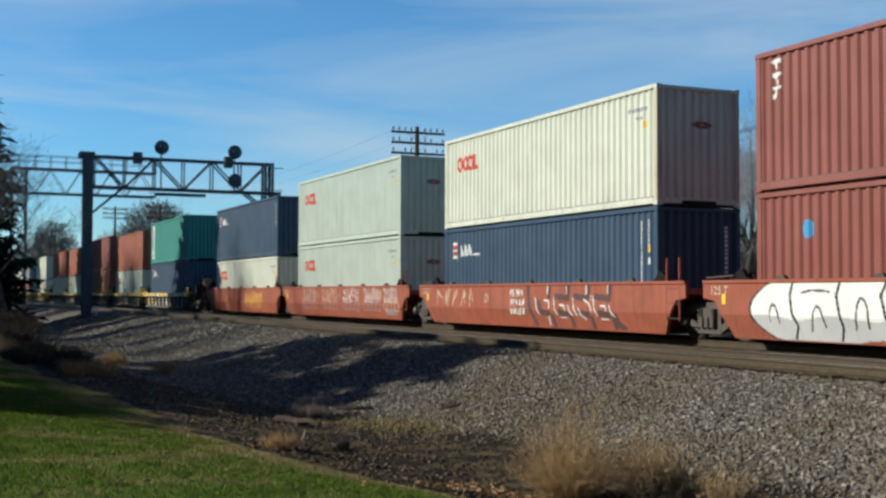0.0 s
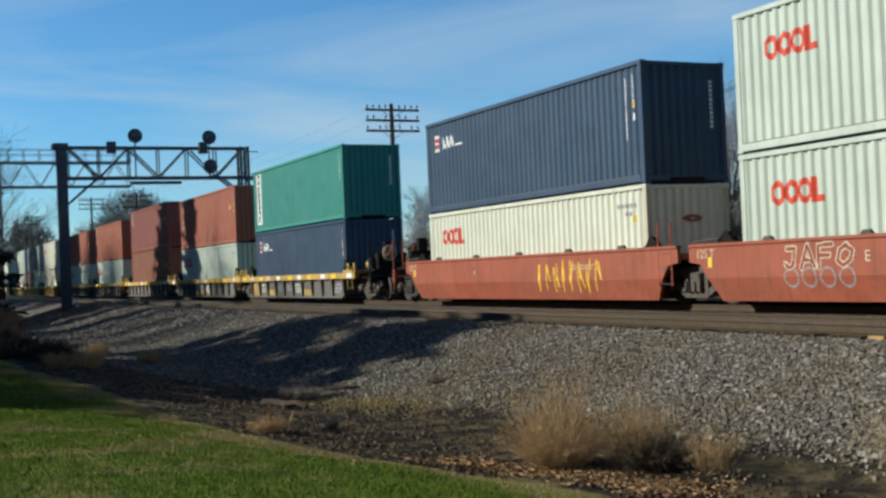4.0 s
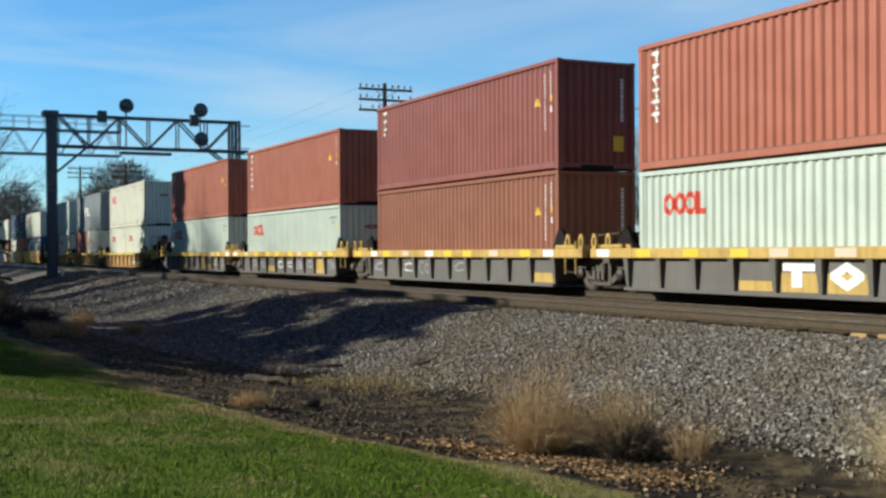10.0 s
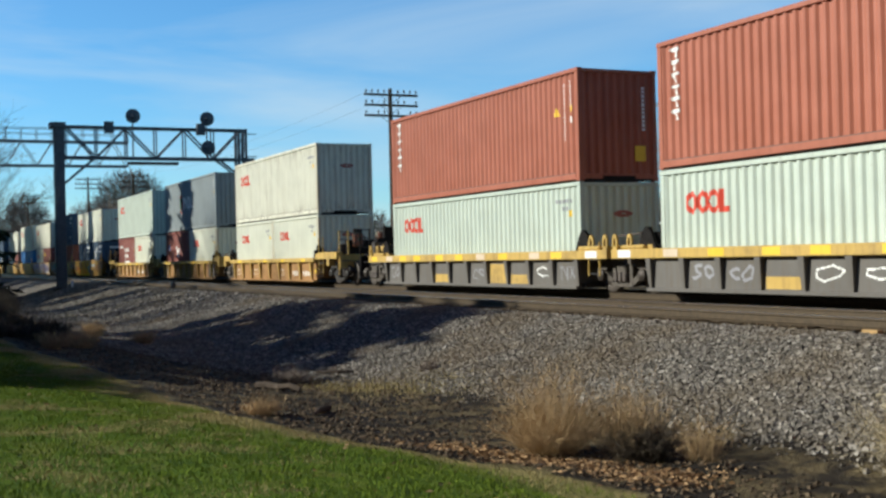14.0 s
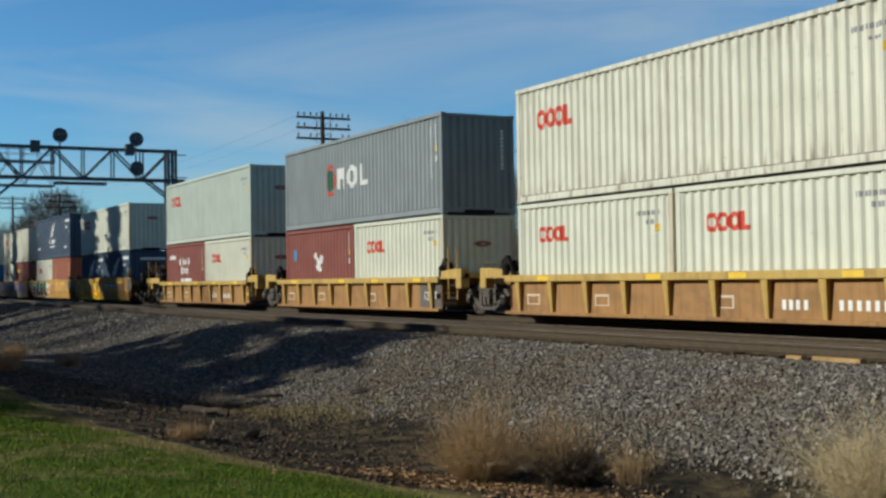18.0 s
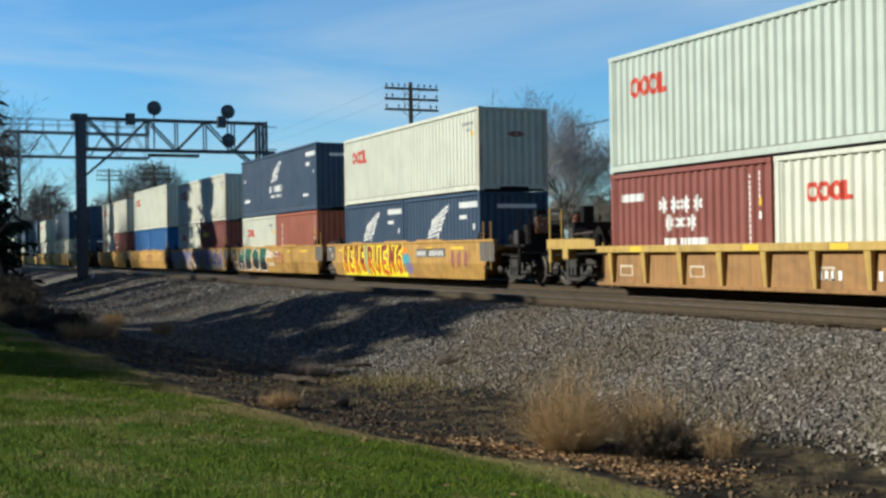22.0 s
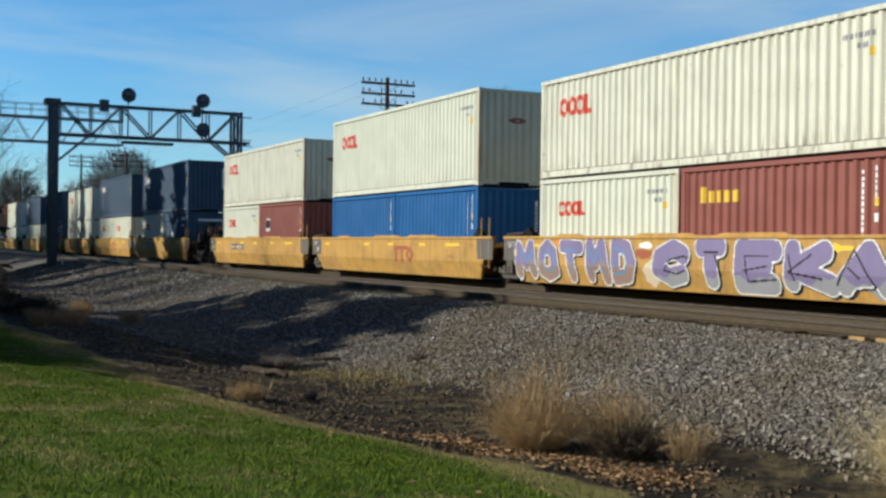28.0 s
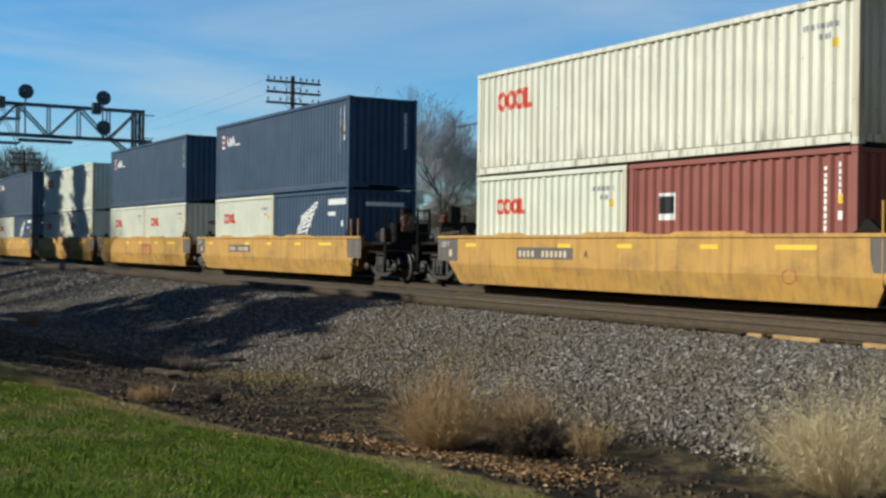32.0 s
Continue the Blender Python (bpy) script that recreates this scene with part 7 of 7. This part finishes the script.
car_paint(CARS[1], strokes(light, 0.020), 0.3, 5.8, 0.16, 1.34, "white", "scrawl", "thin white sprayed letter edges", lift=0.010)
for k in range(3):
    segs = scrawl(60 + k, -0.95, -0.05, 1.0 - 0.27 * k, 1.2 - 0.27 * k, 5)
    car_paint(CARS[1], strokes(segs, 0.018), -1.1, 0.2, 0.15, 1.34, "white", "scrawl", lift=0.011)
car_paint(CARS[1], strokes(scrawl(204, -6.3, -3.3, 0.66, 1.26, 5), 0.016), -6.5, -3.2, 0.6, 1.34, "stencil", "scrawl")
text_on(CARS[1], "D", -2.65, 0.82, 0.36, "stencil")
for k, (a, b) in enumerate(((-4.7, -2.75), (-1.95, 0.05), (0.7, 2.6), (3.15, 4.85), (5.25, 6.65))):
    segs = letters("JAFO", a, b, 0.72, 1.28, 0.05, 210 + k, 0.0, 0.06)
    car_paint(CARS[2], strokes(segs, 0.062), a - 0.2, b + 0.2, 0.62, 1.34, "white" if k > 1 else "stencil", "scrawl_outline", lift=0.005)
    car_paint(CARS[2], strokes(segs, 0.034), a - 0.2, b + 0.2, 0.62, 1.34, "faded_fill", "scrawl", lift=0.009)
    car_paint(CARS[2], union(*[ring(a + 0.22 + j * (b - a) * 0.26, 0.60, 0.21, 0.20, 0.17) for j in range(4)]), a - 0.1, b + 0.2, 0.34, 0.86, "stencil" if k > 3 else "spray_grey", "scrawl")
text_on(CARS[2], "E", -2.5, 0.88, 0.30, "stencil")
text_on(CARS[2], "I", 0.3, 0.92, 0.22, "stencil")
car_paint(CARS[2], strokes(letters("JAFO", 5.4, 6.5, 0.24, 0.52, 0.03, 219, 0.0, 0.05), 0.032), 5.2, 6.7, 0.15, 0.6, "spray_grey", "scrawl")
for k in range(5):
    car_paint(CARS[2], bars(4.25, 1.14 - 0.075 * k, 7, 0.10, 0.025, 0.03), 4.2, 5.2, 0.7, 1.2, "stencil", "stencil_bars")
car_paint(CARS[3], strokes(scrawl(220, 1.3, 4.6, 0.32, 1.16, 8), 0.022), 1.1, 4.8, 0.25, 1.25, "bright_yellow", "scrawl")
text_on(CARS[3], "A", -2.6, 0.85, 0.24, "stencil")
C = CARS[12]
car_paint(C, lambda x, z: (x > -5.75) & (x < 0.55 + 0.2 * (1.3 - z)) & (z > 0.13) & (z < 0.30), -5.8, 0.8, 0.13, 0.3, "vivid_yellow", "scrawl", "", lift=0.003)
big_letters(C, "BERG", -5.75, -3.25, 0.14, 1.36, 0.10, "spray_red", "vivid_yellow", "spray_rust", 0.085, 130, None, 0.45)
big_letters(C, "RUENG", -3.05, 0.55, 0.14, 1.36, 0.10, "spray_red", "vivid_yellow", "spray_rust", 0.085, 131, None, 0.45)
car_paint(C, lambda x, z: (np.abs(x + 3.15 + 0.1 * (z - 0.7)) < 0.07) & (z > 0.2), -3.4, -2.9, 0.15, 1.34, "spray_teal", "scrawl", lift=0.0085)
car_paint(C, blot(0.85, 0.75, 0.35, 0.22), 0.3, 1.5, 0.4, 1.2, "spray_teal", "scrawl", lift=0.003)
car_paint(C, blot(1.05, 0.45, 0.3, 0.2, 0.7), 0.5, 1.5, 0.2, 0.8, "purple", "scrawl", lift=0.0035)
car_paint(C, blot(0.7, 1.05, 0.3, 0.1, 2.0), 0.3, 1.2, 0.9, 1.2, "spray_orange", "scrawl", lift=0.004)
car_paint(C, rect(1.75, 4.2, 0.82, 1.12), 1.7, 4.3, 0.8, 1.2, "soot", "number_panel")
car_paint(C, union(bars(1.85, 0.87, 4, 0.11, 0.19, 0.09), bars(2.9, 0.87, 6, 0.11, 0.19, 0.09)), 1.8, 4.2, 0.85, 1.1, "white", "number_bars", lift=0.008)
for k in range(3):
    car_paint(C, blot(4.75 + 0.5 * k, 0.78, 0.13, 0.28, 1.3), 4.5, 6.0, 0.4, 1.15, "red_dark", "scrawl", lift=0.003)
C = CARS[13]
big_letters(C, "HESE", -6.2, -0.7, 0.14, 1.36, 0.215, "spray_green", "white", "spray_black", 0.045, 140, None, 0.5)
tag(C, "BERE", -0.75, 1.2, 0.80, 1.2, "white", 0.03, 141)
tag(C, "SM", -0.5, 0.4, 0.35, 0.7, "white", 0.025, 142)
tag(C, "KUSE", -6.95, -6.05, 0.45, 0.72, "white", 0.022, 143)
tag(C, "OX", -6.85, -6.2, 0.18, 0.42, "white", 0.022, 144)
C = CARS[14]
for cx, cz, rx, rz, mt in ((-4.4, 1.2, 0.5, 0.12, "spray_orange"), (-1.0, 0.95, 0.35, 0.12, "dull_red"), (-0.9, 1.15, 0.3, 0.08, "white"), (-0.7, 0.5, 0.3, 0.3, "stencil"), (4.9, 1.12, 0.4, 0.12, "bright_yellow"), (6.2, 0.5, 0.35, 0.3, "spray_grey"), (-6.9, 0.6, 0.2, 0.45, "white")):
    car_paint(C, blot(cx, cz, rx, rz), cx - rx * 1.3, cx + rx * 1.3, max(0.14, cz - rz * 1.3), min(1.3, cz + rz * 1.3), mt, "scrawl", lift=0.003)
big_letters(C, "MOTMD", -7.1, -1.2, 0.14, 1.36, 0.175, "purple", "white", "purple_warm", 0.035, 150, "spray_black", 0.42)
car_paint(C, strokes(letters("MOTMD", -6.95, -1.35, 0.2, 1.3, 0.2, 150, 0.03), 0.018), -7.1, -1.2, 0.15, 1.34, "spray_blue", "scrawl", lift=0.011)
big_letters(C, "CIEKA", -0.7, 6.7, 0.14, 1.36, 0.215, "purple", "white", "spray_grey", 0.03, 151, "spray_black", 0.3)
car_paint(C, strokes(letters("CIEKA", -0.3, 6.3, 0.2, 1.3, 0.2, 158, 0.03, 0.16), 0.020), -0.5, 6.6, 0.15, 1.34, "spray_black", "scrawl", lift=0.011)
for i in (13, 15, 18, 19):
    shape = union(rect(0.45, 1.75, 0.94, 1.08), rect(0.66, 0.84, 0.5, 1.0), rect(1.14, 1.32, 0.5, 1.0), strokes([(1.62, 0.78, 1.88, 1.0), (1.88, 1.0, 2.14, 0.78), (2.14, 0.78, 1.88, 0.56), (1.88, 0.56, 1.62, 0.78)], 0.06))
    car_paint(CARS[i], shape, 0.5, 2.6, 0.4, 1.2, "dull_red", "emblem")
for i in (16, 17):
    car_paint(CARS[i], rect(-3.9, -1.6, 0.80, 1.08), -4, -1.5, 0.7, 1.2, "soot", "number_panel")
    car_paint(CARS[i], union(bars(-3.8, 0.86, 4, 0.10, 0.15, 0.08), bars(-2.85, 0.86, 6, 0.10, 0.15, 0.08)), -3.9, -1.5, 0.8, 1.1, "stencil", "number_bars", lift=0.008)
text_on(CARS[16], "A", -1.2, 0.84, 0.26, "steel_dark")
for i, a in ((9, 3.28), (11, 1.5)):
    car_paint(CARS[i], bars(a, 0.36, 4, 0.10, 0.19, 0.08), a - 0.1, a + 0.9, 0.3, 0.7, "white", "number_bars", y=-1.40)
    car_paint(CARS[i], bars(a + 1.4, 0.36, 6, 0.11, 0.19, 0.09), a + 1.3, a + 2.7, 0.3, 0.7, "white", "number_bars", y=-1.40)
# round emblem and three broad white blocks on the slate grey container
g = TOPS[10]
on_side(g, LONG, ring(-1.95, 1.60, 0.42, 0.56, 0.22), -2.5, -1.4, 0.8, 2.3, "red_paint", "emblem")
on_side(g, LONG, ring(-2.0, 1.60, 0.30, 0.40, 0.99), -2.5, -1.4, 0.8, 2.3, "spray_green", "emblem")
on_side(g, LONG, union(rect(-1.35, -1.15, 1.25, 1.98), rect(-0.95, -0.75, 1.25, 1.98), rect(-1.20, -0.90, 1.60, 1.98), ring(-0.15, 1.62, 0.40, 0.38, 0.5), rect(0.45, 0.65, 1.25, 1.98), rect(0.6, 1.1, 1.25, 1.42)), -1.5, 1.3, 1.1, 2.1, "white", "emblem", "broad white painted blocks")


def spark(cx, cz):
    return strokes([(cx + 0.15 * math.cos(q), cz + 0.15 * math.sin(q), cx - 0.15 * math.cos(q), cz - 0.15 * math.sin(q)) for q in (0.52, 1.57, 2.62)], 0.045)


# white dots, blocks and stickers on the short maroon containers
b = LOWS[11][0]
on_side(b, SHORT, union(*[spark(-0.85 + 0.45 * k, 1.80) for k in range(4)], *[spark(-0.62 + 0.45 * k, 1.38) for k in range(3)], rect(-0.85, -0.30, 0.60, 1.02), rect(-0.15, 0.03, 0.60, 1.02), rect(0.12, 0.85, 0.60, 1.02), rect(-2.6, -1.7, 1.95, 2.12)), -2.8, 1.2, 0.4, 2.2, "white", "emblem", "white painted dots and blocks")
b = LOWS[10][0]
on_side(b, SHORT, union(strokes([(-0.3, 1.7, 0.1, 1.35), (0.1, 1.35, 0.25, 1.6), (-0.2, 1.3, 0.15, 1.2)], 0.1), rect(-0.1, 0.25, 0.3, 0.5)), -0.6, 0.6, 0.2, 1.9, "white", "emblem")
on_side(b, SHORT, ring(-2.2, 1.75, 0.17, 0.24, 0.99), -2.6, -1.8, 1.3, 2.1, "spray_blue", "sticker")
b = LOWS[14][1]
on_side(b, SHORT, union(*[rect(-2.45 + 0.27 * k, -2.26 + 0.27 * k, 1.86, 2.20 if k == 0 else 2.12) for k in range(5)]), -2.6, -0.3, 1.3, 2.3, "bright_yellow", "emblem", "yellow painted word blocks")
b = LOWS[16][1]
on_side(b, SHORT, rect(-2.15, -1.65, 1.45, 2.0), -2.3, -1.5, 1.4, 2.1, "white", "sticker")
painted_shape("sticker", rect(-2.10, -1.70, 1.55, 1.95), -2.3, -1.5, 1.4, 2.1, -1.220, M["spray_black"], b, "", rib_line(SHORT), lift=0.009)
b = LOWS[13][1]
on_side(b, SHORT, union(*[rect(-2.3, -2.1, 2.2 - 0.3 * k - 0.2, 2.2 - 0.3 * k) for k in range(6)]), -2.5, -2, 0.3, 2.3, "white", "word_bars")
b = LOWS[0][0]
on_side(b, LONG, ring(-4.7, 2.15, 0.17, 0.20, 0.99), -5.1, -4.3, 1.7, 2.5, "spray_blue", "sticker", "round blue sticker")
# ---- movement ----
TRAVEL = ((0, 0.0), (4, 32.85), (8, 65.61), (12, 98.45), (16, 131.7), (20, 164.96), (24, 198.11), (28, 231.6), (32, 265.39))


def motions():
    for ob, x, z in MOVERS:
        walk(ob, [(t, pose(x + d, 0, z)) for t, d in TRAVEL])
    turn_rows = [k / 15 for k in range(481)]
    done = {}
    for w in WHEELS:
        a = round(w.location.x, 2)
        if a in done:
            w.rotation_mode = "QUATERNION"
            w.animation_data_create()
            w.animation_data.action = done[a].animation_data.action
            w.animation_data.action_slot = done[a].animation_data.action_slot
            continue
        done[a] = w
        walk(w, [(t, pose(a, 0, 0.457) @ Matrix.Rotation(8.29 * t / 0.457, 4, "Y")) for t in turn_rows])


motions()
